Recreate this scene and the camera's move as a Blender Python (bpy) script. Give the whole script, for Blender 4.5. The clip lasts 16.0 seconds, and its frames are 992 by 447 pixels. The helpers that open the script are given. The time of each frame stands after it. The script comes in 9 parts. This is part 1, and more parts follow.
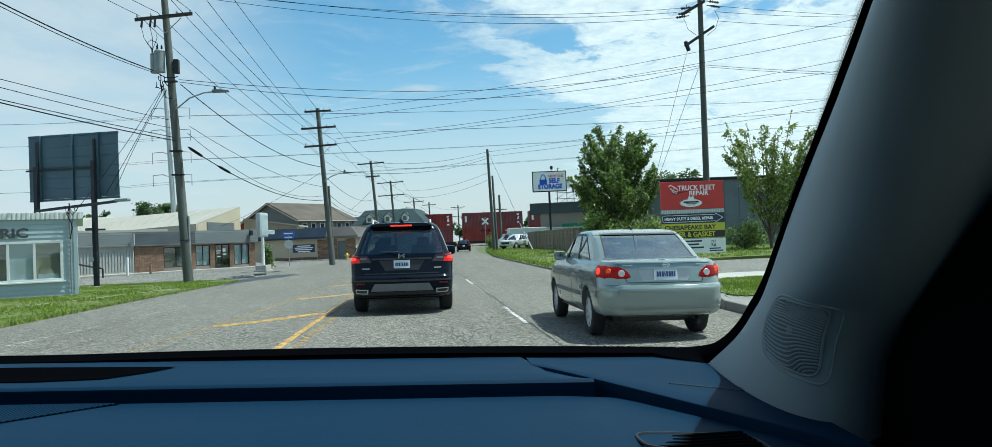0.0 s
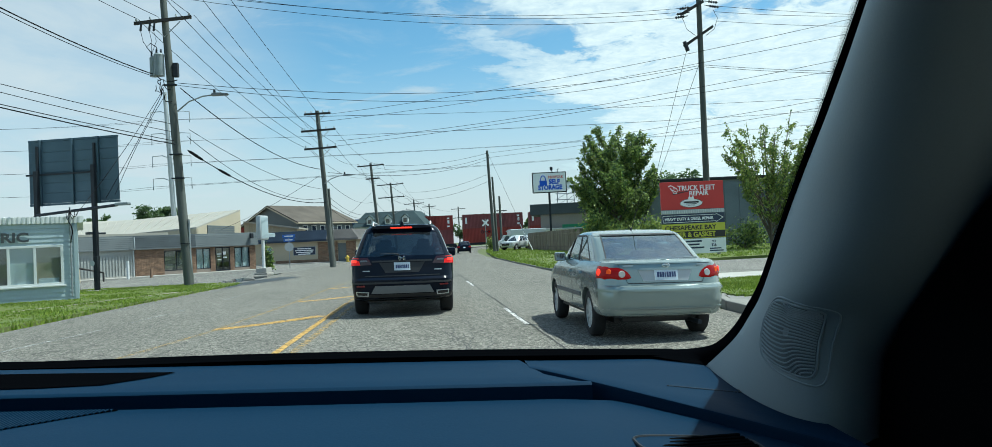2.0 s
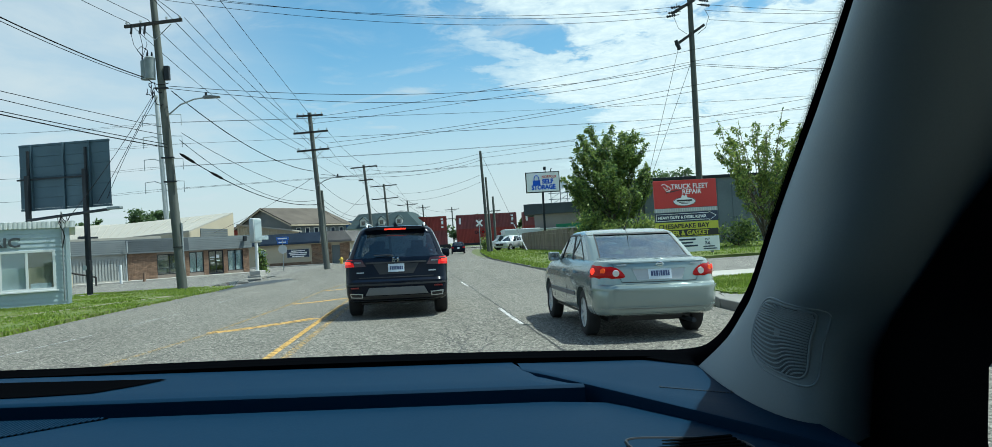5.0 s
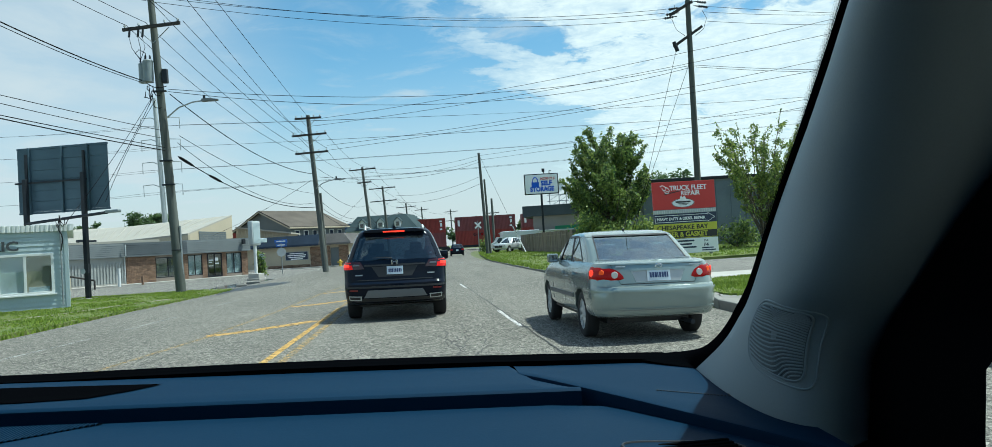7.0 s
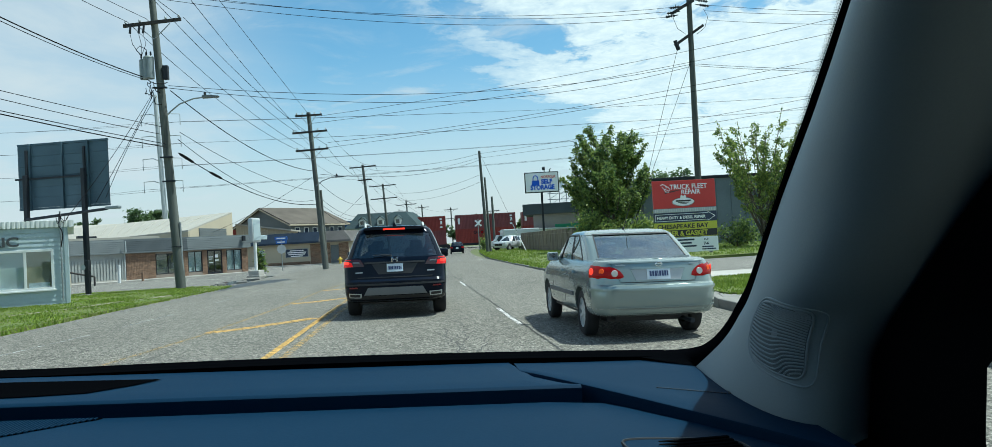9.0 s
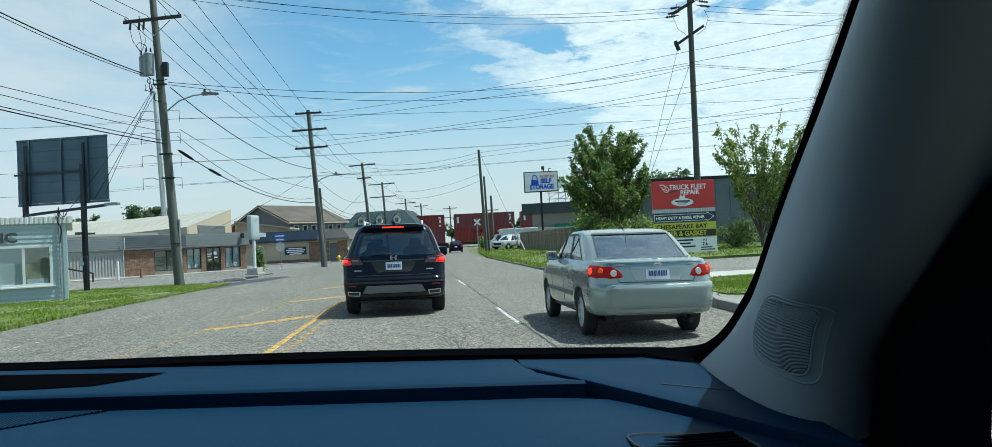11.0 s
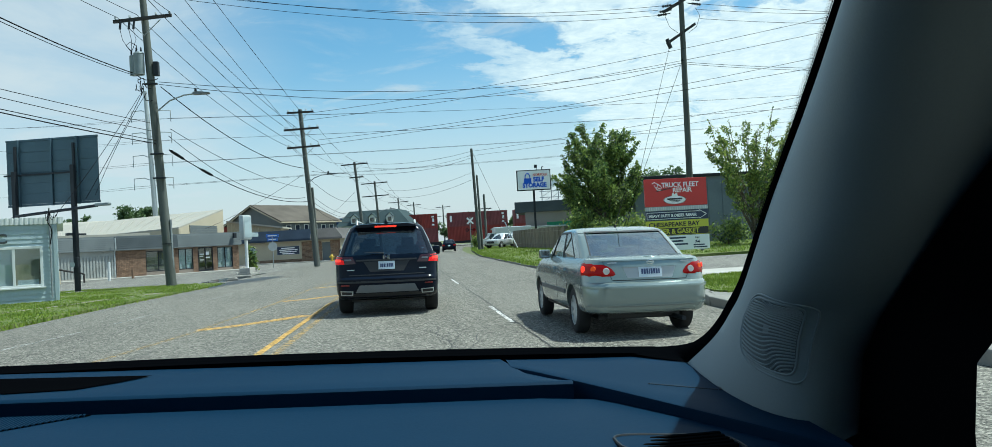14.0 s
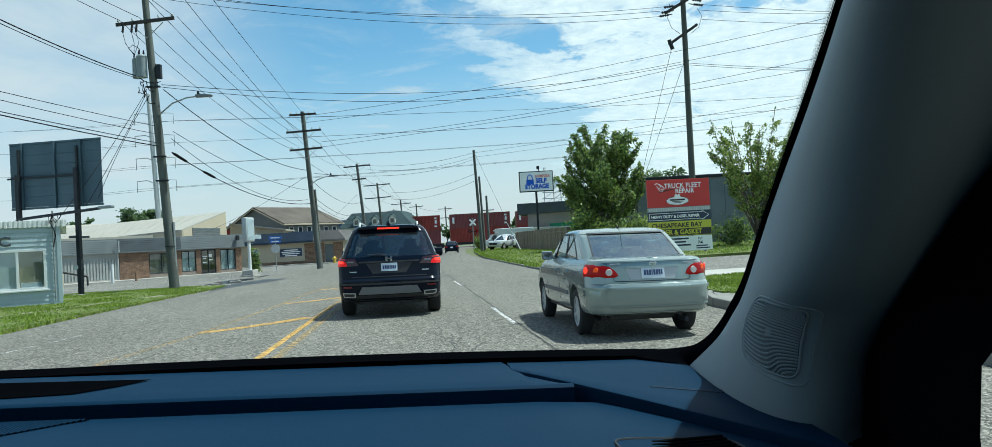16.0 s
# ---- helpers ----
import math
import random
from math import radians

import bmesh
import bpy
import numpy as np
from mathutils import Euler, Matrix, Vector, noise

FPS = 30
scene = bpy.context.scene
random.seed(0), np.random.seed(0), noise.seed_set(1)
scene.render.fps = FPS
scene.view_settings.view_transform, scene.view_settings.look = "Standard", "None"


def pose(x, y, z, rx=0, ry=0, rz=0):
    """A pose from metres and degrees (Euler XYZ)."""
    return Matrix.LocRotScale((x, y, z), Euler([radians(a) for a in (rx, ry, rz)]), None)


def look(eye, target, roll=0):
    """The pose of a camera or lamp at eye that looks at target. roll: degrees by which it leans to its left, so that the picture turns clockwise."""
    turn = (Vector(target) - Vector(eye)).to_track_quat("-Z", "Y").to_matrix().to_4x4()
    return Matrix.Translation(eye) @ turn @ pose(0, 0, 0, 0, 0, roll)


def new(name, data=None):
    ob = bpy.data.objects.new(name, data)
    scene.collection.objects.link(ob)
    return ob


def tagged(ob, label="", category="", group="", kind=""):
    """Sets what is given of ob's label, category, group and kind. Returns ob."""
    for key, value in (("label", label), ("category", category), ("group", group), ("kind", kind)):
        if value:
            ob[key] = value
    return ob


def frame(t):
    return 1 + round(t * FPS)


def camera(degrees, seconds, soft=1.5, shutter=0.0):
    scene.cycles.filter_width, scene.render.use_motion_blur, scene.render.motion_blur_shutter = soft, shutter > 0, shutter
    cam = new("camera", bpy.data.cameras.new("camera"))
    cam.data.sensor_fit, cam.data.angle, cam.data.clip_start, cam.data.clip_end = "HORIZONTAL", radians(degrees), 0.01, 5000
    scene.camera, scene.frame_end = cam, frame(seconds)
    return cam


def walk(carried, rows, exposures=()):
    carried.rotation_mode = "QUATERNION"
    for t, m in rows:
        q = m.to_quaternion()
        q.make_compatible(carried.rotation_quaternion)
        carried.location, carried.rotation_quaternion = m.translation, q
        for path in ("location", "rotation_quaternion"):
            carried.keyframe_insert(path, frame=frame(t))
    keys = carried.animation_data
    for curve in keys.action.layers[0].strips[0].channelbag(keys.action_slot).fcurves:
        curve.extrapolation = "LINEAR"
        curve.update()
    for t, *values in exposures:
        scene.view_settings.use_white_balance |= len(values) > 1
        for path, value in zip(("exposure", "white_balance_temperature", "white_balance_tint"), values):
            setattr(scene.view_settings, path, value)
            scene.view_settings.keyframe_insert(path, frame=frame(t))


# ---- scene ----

# ---------------------------------------------------------------- camera
cam = camera(67.2, 16.0, soft=0.55)
PATH = [
    (0.0, -0.0090, -0.0061, 1.3571, 91.203, 2.362, -5.210),
    (0.5, -0.0101, -0.0072, 1.3573, 91.202, 2.369, -4.973),
    (1.0, -0.0132, -0.0074, 1.3545, 91.140, 2.193, -4.325),
    (1.5, -0.0057, -0.0101, 1.3603, 91.321, 2.807, -5.149),
    (2.0, -0.0057, -0.0080, 1.3595, 91.304, 2.731, -5.180),
    (2.5, -0.0078, -0.0091, 1.3594, 91.186, 2.777, -5.139),
    (3.0, -0.0081, -0.0096, 1.3589, 91.143, 2.804, -4.967),
    (3.5, -0.0042, -0.0064, 1.3597, 91.458, 2.939, -5.032),
    (4.0, -0.0043, -0.0085, 1.3608, 91.299, 3.045, -5.337),
    (6.5, 0.0013, -0.0052, 1.3635, 91.401, 3.443, -5.757),
    (7.0, 0.0011, -0.0050, 1.3635, 91.441, 3.513, -5.727),
    (7.5, 0.0011, -0.0074, 1.3647, 91.396, 3.647, -5.716),
    (8.0, 0.0028, -0.0018, 1.3629, 91.313, 3.533, -5.770),
    (8.5, 0.0016, -0.0030, 1.3623, 91.260, 3.337, -5.806),
    (9.0, 0.0003, -0.0044, 1.3620, 91.294, 3.249, -5.721),
    (11.5, -0.0070, -0.0041, 1.3580, 91.168, 2.766, -5.786),
    (12.0, -0.0062, -0.0040, 1.3579, 91.115, 2.813, -5.627),
    (12.5, -0.0000, -0.0000, 1.3600, 91.320, 3.100, -5.800),
    (13.0, -0.0000, 0.0017, 1.3583, 91.180, 3.019, -6.125),
    (13.5, -0.0006, -0.0020, 1.3597, 91.057, 3.068, -6.334),
    (14.0, 0.0004, -0.0024, 1.3602, 91.086, 3.151, -6.341),
    (14.5, 0.0019, 0.0013, 1.3597, 91.222, 3.129, -6.006),
    (15.0, 0.0012, -0.0001, 1.3600, 91.210, 3.157, -6.034),
    (15.5, 0.0012, -0.0009, 1.3608, 91.219, 3.204, -6.077),
    (16.0, 0.0034, 0.0016, 1.3611, 91.208, 3.321, -6.140),
]
walk(cam, [(t, pose(x, y, z, rx, ry, rz)) for t, x, y, z, rx, ry, rz in PATH],
     exposures=[(0.0, 0.28, 5750, -8.0), (16.0, 0.28, 5750, -8.0)])

# ---------------------------------------------------------------- light
SUN_WAY = Vector((0.50, 0.04, 1.0)).normalized()      # towards the sun
sun = new("sun", bpy.data.lights.new("sun", "SUN"))
sun.data.energy, sun.data.angle, sun.data.color = 5.0, radians(0.6), (1.0, 0.95, 0.87)
sun.matrix_world = look((30, 20, 60), Vector((30, 20, 60)) - SUN_WAY)

world = bpy.data.worlds.new("sky")
scene.world = world
world.use_nodes = True


def build_sky():
    nt = world.node_tree
    nt.nodes.clear()
    N, Lk = nt.nodes.new, nt.links.new

    def math_node(op, a, b=None):
        n = N("ShaderNodeMath")
        n.operation = op
        for k, v in enumerate((a, b)):
            if v is None:
                continue
            if isinstance(v, (int, float)):
                n.inputs[k].default_value = v
            else:
                Lk(v, n.inputs[k])
        return n.outputs[0]

    out, bg = N("ShaderNodeOutputWorld"), N("ShaderNodeBackground")
    sky = N("ShaderNodeTexSky")
    sky.sky_type, sky.sun_disc = "NISHITA", False
    sky.sun_elevation = math.asin(SUN_WAY.z)
    sky.sun_rotation = math.atan2(SUN_WAY.x, SUN_WAY.y)
    sky.air_density, sky.dust_density, sky.ozone_density = 1.0, 1.2, 1.4
    co = N("ShaderNodeTexCoord")
    sep = N("ShaderNodeSeparateXYZ")
    Lk(co.outputs["Generated"], sep.inputs[0])
    X, Y, Z = sep.outputs
    zc = math_node("ADD", math_node("MAXIMUM", Z, 0.0), 0.10)
    comb = N("ShaderNodeCombineXYZ")
    Lk(math_node("DIVIDE", X, zc), comb.inputs[0])
    Lk(math_node("DIVIDE", Y, zc), comb.inputs[1])

    def cloud(scale, detail, rough, lo, hi, offset, warp):
        n = N("ShaderNodeTexNoise")
        mp = N("ShaderNodeMapping")
        mp.inputs["Location"].default_value = offset
        Lk(comb.outputs[0], mp.inputs["Vector"])
        Lk(mp.outputs[0], n.inputs["Vector"])
        n.inputs["Scale"].default_value, n.inputs["Detail"].default_value = scale, detail
        n.inputs["Roughness"].default_value, n.inputs["Distortion"].default_value = rough, warp
        r = N("ShaderNodeMapRange")
        r.interpolation_type = "SMOOTHSTEP"
        Lk(n.outputs["Fac"], r.inputs["Value"])
        r.inputs["From Min"].default_value, r.inputs["From Max"].default_value = lo, hi
        return r.outputs[0]

    def ramp(v, lo, hi):
        r = N("ShaderNodeMapRange")
        r.interpolation_type = "SMOOTHSTEP"
        Lk(v, r.inputs["Value"])
        r.inputs["From Min"].default_value, r.inputs["From Max"].default_value = lo, hi
        return r.outputs[0]

    # broken bright clouds to the east, streaked veil to the west, haze low down
    def blend(x, y, k):
        return math_node("ADD", math_node("MULTIPLY", x, 1 - k), math_node("MULTIPLY", y, k))

    broken = cloud(1.15, 12, 0.60, 0.30, 0.62, (3.1, 1.7, 0), 0.3)
    ripple = cloud(5.2, 12, 0.66, 0.30, 0.70, (0.4, 5.2, 0), 0.9)
    grain = cloud(17.0, 10, 0.62, 0.32, 0.68, (2.4, 8.2, 0), 0.6)
    east = ramp(math_node("ADD", math_node("ADD", X, math_node("MULTIPLY", Z, 0.75)), math_node("MULTIPLY", math_node("SUBTRACT", broken, 0.5), 0.16)), 0.24, 0.42)
    shape = ramp(blend(blend(broken, ripple, 0.42), math_node("MULTIPLY", east, 1.0), 0.42), 0.46, 0.66)
    bright = math_node("MULTIPLY", math_node("MULTIPLY", east, shape), math_node("ADD", math_node("MULTIPLY", blend(ripple, grain, 0.45), 0.36), 0.70))
    wisp = math_node("MULTIPLY", math_node("MULTIPLY", cloud(1.5, 12, 0.60, 0.44, 0.68, (7.3, 2.2, 0), 0.8), cloud(4.6, 12, 0.62, 0.26, 0.66, (1.3, 4.4, 0), 0.7)), 0.72)
    west = ramp(math_node("ADD", math_node("ADD", math_node("MULTIPLY", X, -1.0), math_node("MULTIPLY", Z, -0.28)), math_node("MULTIPLY", math_node("SUBTRACT", wisp, 0.3), 0.10)), -0.01, 0.28)
    veil = math_node("MULTIPLY", west, math_node("ADD", math_node("MULTIPLY", cloud(1.2, 12, 0.58, 0.30, 0.66, (5.7, 0.3, 0), 0.9), 0.34), 0.60))
    haze = math_node("MULTIPLY", ramp(math_node("MULTIPLY", Z, -1.0), -0.26, -0.02), 0.80)
    # the cloud field lies to the north and thins out overhead
    field = math_node("MULTIPLY", ramp(Y, -0.35, 0.35), ramp(math_node("MULTIPLY", Z, -1.0), -1.12, -0.45))
    m = math_node("MAXIMUM", math_node("MULTIPLY", field, math_node("MAXIMUM", math_node("MAXIMUM", bright, wisp), veil)), math_node("MULTIPLY", haze, ramp(Y, -1.2, 0.3)))
    # scattered low clouds to the south as well
    south = math_node("MULTIPLY", math_node("MULTIPLY", ramp(math_node("MULTIPLY", Y, -1.0), -0.1, 0.35), ramp(math_node("MULTIPLY", Z, -1.0), -0.62, -0.30)), cloud(1.3, 8, 0.6, 0.38, 0.58, (1.2, 9.4, 0), 0.3))
    m = math_node("MAXIMUM", m, math_node("MULTIPLY", south, 0.9))
    hue = N("ShaderNodeHueSaturation")
    hue.inputs["Saturation"].default_value, hue.inputs["Value"].default_value = 1.2, 1.42
    hue.inputs["Hue"].default_value = 0.487
    Lk(sky.outputs[0], hue.inputs["Color"])

    mix = N("ShaderNodeMix")
    mix.data_type = "RGBA"
    Lk(m, mix.inputs["Factor"])
    Lk(hue.outputs[0], mix.inputs["A"])
    white = N("ShaderNodeMix")
    white.data_type = "RGBA"
    Lk(bright, white.inputs["Factor"])
    white.inputs["A"].default_value = (6.9, 6.95, 7.3, 1)
    white.inputs["B"].default_value = (9.0, 9.3, 9.4, 1)
    Lk(white.outputs["Result"], mix.inputs["B"])
    Lk(mix.outputs["Result"], bg.inputs["Color"])
    bg.inputs["Strength"].default_value = 0.086
    Lk(bg.outputs[0], out.inputs["Surface"])


build_sky()

# ---------------------------------------------------------------- materials
def material(name, color, rough=0.6, metal=0.0, var=0.12, scale=3.0, fine=60.0, bump=0.15, second=None, coat=0.0, spec=0.5,
             per_object=0.0, stretch=(1, 1, 1), bump_size=0.004):
    """A surface with variation at two scales: broad stains and fine grain, with fine relief."""
    m = bpy.data.materials.new(name)
    m.use_nodes = True
    nt = m.node_tree
    N, Lk = nt.nodes.new, nt.links.new
    bs = nt.nodes["Principled BSDF"]
    co = N("ShaderNodeTexCoord")
    mp = N("ShaderNodeMapping")
    mp.inputs["Scale"].default_value = stretch
    Lk(co.outputs["Object"], mp.inputs["Vector"])
    big, small = N("ShaderNodeTexNoise"), N("ShaderNodeTexNoise")
    for n, s, d in ((big, scale, 5), (small, fine, 3)):
        n.inputs["Scale"].default_value, n.inputs["Detail"].default_value = s, d
        Lk(mp.outputs[0], n.inputs["Vector"])
    second = second or tuple(c * 0.6 for c in color)
    mix = N("ShaderNodeMix")
    mix.data_type = "RGBA"
    rng = N("ShaderNodeMapRange")
    rng.inputs["From Min"].default_value, rng.inputs["From Max"].default_value = 0.35, 0.7
    rng.inputs["To Max"].default_value = min(1.0, var * 4)
    Lk(big.outputs["Fac"], rng.inputs["Value"])
    Lk(rng.outputs[0], mix.inputs["Factor"])
    mix.inputs["A"].default_value, mix.inputs["B"].default_value = (*color, 1), (*second, 1)
    hsv = N("ShaderNodeHueSaturation")
    Lk(mix.outputs["Result"], hsv.inputs["Color"])
    val = N("ShaderNodeMapRange")
    val.inputs["To Min"].default_value, val.inputs["To Max"].default_value = 1 - var, 1 + var
    Lk(small.outputs["Fac"], val.inputs["Value"])
    last = val.outputs[0]
    if per_object:
        info, pr, mul = N("ShaderNodeObjectInfo"), N("ShaderNodeMapRange"), N("ShaderNodeMath")
        mul.operation = "MULTIPLY"
        pr.inputs["To Min"].default_value, pr.inputs["To Max"].default_value = 1 - per_object, 1 + per_object
        Lk(info.outputs["Random"], pr.inputs["Value"])
        Lk(pr.outputs[0], mul.inputs[0])
        Lk(last, mul.inputs[1])
        last = mul.outputs[0]
    Lk(last, hsv.inputs["Value"])
    Lk(hsv.outputs[0], bs.inputs["Base Color"])
    rr = N("ShaderNodeMapRange")
    rr.inputs["To Min"].default_value, rr.inputs["To Max"].default_value = max(0.02, rough - 0.08), min(1, rough + 0.08)
    Lk(big.outputs["Fac"], rr.inputs["Value"])
    Lk(rr.outputs[0], bs.inputs["Roughness"])
    bs.inputs["Metallic"].default_value = metal
    bs.inputs["Specular IOR Level"].default_value = spec
    bs.inputs["Coat Weight"].default_value = coat
    bs.inputs["Coat Roughness"].default_value = 0.05
    if bump:
        b = N("ShaderNodeBump")
        b.inputs["Strength"].default_value, b.inputs["Distance"].default_value = bump, bump_size
        Lk(small.outputs["Fac"], b.inputs["Height"])
        Lk(b.outputs[0], bs.inputs["Normal"])
    return m


def glass(name, tint=(0.75, 0.85, 0.85), gloss=0.08, rough=0.01):
    """A thin tinted pane with a glossy face."""
    m = bpy.data.materials.new(name)
    m.use_nodes = True
    nt = m.node_tree
    nt.nodes.clear()
    N, Lk = nt.nodes.new, nt.links.new
    out, mix, clear, face, fr, pw, rg = N("ShaderNodeOutputMaterial"), N("ShaderNodeMixShader"), N("ShaderNodeBsdfTransparent"), N("ShaderNodeBsdfGlossy"), N("ShaderNodeLayerWeight"), N("ShaderNodeMath"), N("ShaderNodeMapRange")
    clear.inputs[0].default_value = (*tint, 1)
    face.inputs["Roughness"].default_value = rough
    fr.inputs["Blend"].default_value = 0.5
    pw.operation = "POWER"
    pw.inputs[1].default_value = 3.0
    rg.inputs["To Min"].default_value, rg.inputs["To Max"].default_value = gloss, 0.7
    Lk(fr.outputs["Facing"], pw.inputs[0])
    Lk(pw.outputs[0], rg.inputs["Value"])
    Lk(rg.outputs[0], mix.inputs[0])
    Lk(clear.outputs[0], mix.inputs[1])
    Lk(face.outputs[0], mix.inputs[2])
    Lk(mix.outputs[0], out.inputs[0])
    return m


def glow(name, color, strength, base=(0.3, 0.02, 0.02)):
    m = bpy.data.materials.new(name)
    m.use_nodes = True
    bs = m.node_tree.nodes["Principled BSDF"]
    bs.inputs["Base Color"].default_value = (*base, 1)
    bs.inputs["Roughness"].default_value = 0.15
    bs.inputs["Specular IOR Level"].default_value = 0.2
    bs.inputs["Emission Color"].default_value = (*color, 1)
    bs.inputs["Emission Strength"].default_value = strength
    return m


def asphalt(name, color, patch):
    """Worn asphalt: aggregate speckle, broad stains, wheel paths along y."""
    m = material(name, color, 0.85, 0, 0.16, 0.25, 16.0, 0.8, second=patch, spec=0.35, bump_size=0.01)
    nt = m.node_tree
    N, Lk = nt.nodes.new, nt.links.new
    bs = nt.nodes["Principled BSDF"]
    src = bs.inputs["Base Color"].links[0].from_socket
    co, mp = N("ShaderNodeTexCoord"), N("ShaderNodeMapping")
    mp.inputs["Scale"].default_value = (1.1, 0.05, 1)
    Lk(co.outputs["Object"], mp.inputs["Vector"])
    n, sp = N("ShaderNodeTexNoise"), N("ShaderNodeTexVoronoi")
    n.inputs["Scale"].default_value, n.inputs["Detail"].default_value = 1.0, 3
    Lk(mp.outputs[0], n.inputs["Vector"])
    sp.inputs["Scale"].default_value = 60
    Lk(co.outputs["Object"], sp.inputs["Vector"])
    hs = N("ShaderNodeHueSaturation")
    a, b, c = N("ShaderNodeMapRange"), N("ShaderNodeMapRange"), N("ShaderNodeMath")
    c.operation = "MULTIPLY"
    a.inputs["From Min"].default_value, a.inputs["From Max"].default_value = 0.3, 0.7
    a.inputs["To Min"].default_value, a.inputs["To Max"].default_value = 0.93, 1.07
    b.inputs["To Min"].default_value, b.inputs["To Max"].default_value = 0.15, 1.85
    sepc = N("ShaderNodeSeparateColor")
    Lk(sp.outputs["Color"], sepc.inputs[0])
    Lk(n.outputs["Fac"], a.inputs["Value"])
    Lk(sepc.outputs[0], b.inputs["Value"])
    Lk(a.outputs[0], c.inputs[0])
    Lk(b.outputs[0], c.inputs[1])
    # clusters of coarse stone, and a net of fine cracks where the surface is tired
    mid, mr, c2, msep = N("ShaderNodeTexVoronoi"), N("ShaderNodeMapRange"), N("ShaderNodeMath"), N("ShaderNodeSeparateColor")
    c2.operation = "MULTIPLY"
    Lk(co.outputs["Object"], mid.inputs["Vector"])
    mid.inputs["Scale"].default_value = 26.0
    mr.inputs["To Min"].default_value, mr.inputs["To Max"].default_value = 0.52, 1.48
    Lk(mid.outputs["Color"], msep.inputs[0])
    Lk(msep.outputs[1], mr.inputs["Value"])
    Lk(c.outputs[0], c2.inputs[0])
    Lk(mr.outputs[0], c2.inputs[1])
    warp, add, net, thin, tired, tr, both_, inv = N("ShaderNodeTexNoise"), N("ShaderNodeVectorMath"), N("ShaderNodeTexVoronoi"), N("ShaderNodeMapRange"), N("ShaderNodeTexNoise"), N("ShaderNodeMapRange"), N("ShaderNodeMath"), N("ShaderNodeMath")
    Lk(co.outputs["Object"], warp.inputs["Vector"])
    warp.inputs["Scale"].default_value, warp.inputs["Detail"].default_value = 2.5, 6
    add.operation = "ADD"
    Lk(co.outputs["Object"], add.inputs[0])
    Lk(warp.outputs["Color"], add.inputs[1])
    net.feature = "DISTANCE_TO_EDGE"
    net.inputs["Scale"].default_value = 2.0
    Lk(add.outputs[0], net.inputs["Vector"])
    thin.inputs["From Min"].default_value, thin.inputs["From Max"].default_value = 0.010, 0.030
    thin.inputs["To Min"].default_value, thin.inputs["To Max"].default_value = 1.0, 0.0
    Lk(net.outputs["Distance"], thin.inputs["Value"])
    Lk(co.outputs["Object"], tired.inputs["Vector"])
    tired.inputs["Scale"].default_value = 0.22
    tr.inputs["From Min"].default_value, tr.inputs["From Max"].default_value = 0.44, 0.56
    tr.inputs["To Max"].default_value = 0.5
    Lk(tired.outputs["Fac"], tr.inputs["Value"])
    both_.operation = "MULTIPLY"
    Lk(thin.outputs[0], both_.inputs[0])
    Lk(tr.outputs[0], both_.inputs[1])
    inv.operation = "SUBTRACT"
    inv.inputs[0].default_value = 1.0
    Lk(both_.outputs[0], inv.inputs[1])
    c3 = N("ShaderNodeMath")
    c3.operation = "MULTIPLY"
    Lk(c2.outputs[0], c3.inputs[0])
    Lk(inv.outputs[0], c3.inputs[1])
    Lk(src, hs.inputs["Color"])
    Lk(c3.outputs[0], hs.inputs["Value"])
    Lk(hs.outputs[0], bs.inputs["Base Color"])
    return m


def worn_paint(name, color, keep=0.5):
    """Road paint with worn-away flecks that let the asphalt through."""
    m = material(name, color, 0.7, 0, 0.12, 1.2, 40, 0.3)
    nt = m.node_tree
    N, Lk = nt.nodes.new, nt.links.new
    bs, out = nt.nodes["Principled BSDF"], nt.nodes["Material Output"]
    co, n, r, mix, clear = N("ShaderNodeTexCoord"), N("ShaderNodeTexNoise"), N("ShaderNodeMapRange"), N("ShaderNodeMixShader"), N("ShaderNodeBsdfTransparent")
    Lk(co.outputs["Object"], n.inputs["Vector"])
    n.inputs["Scale"].default_value, n.inputs["Detail"].default_value, n.inputs["Roughness"].default_value = 9.0, 9, 0.8
    Lk(n.outputs["Fac"], r.inputs["Value"])
    r.inputs["From Min"].default_value, r.inputs["From Max"].default_value = keep - 0.09, keep + 0.09
    Lk(r.outputs[0], mix.inputs[0])
    Lk(clear.outputs[0], mix.inputs[1])
    Lk(bs.outputs[0], mix.inputs[2])
    Lk(mix.outputs[0], out.inputs[0])
    return m


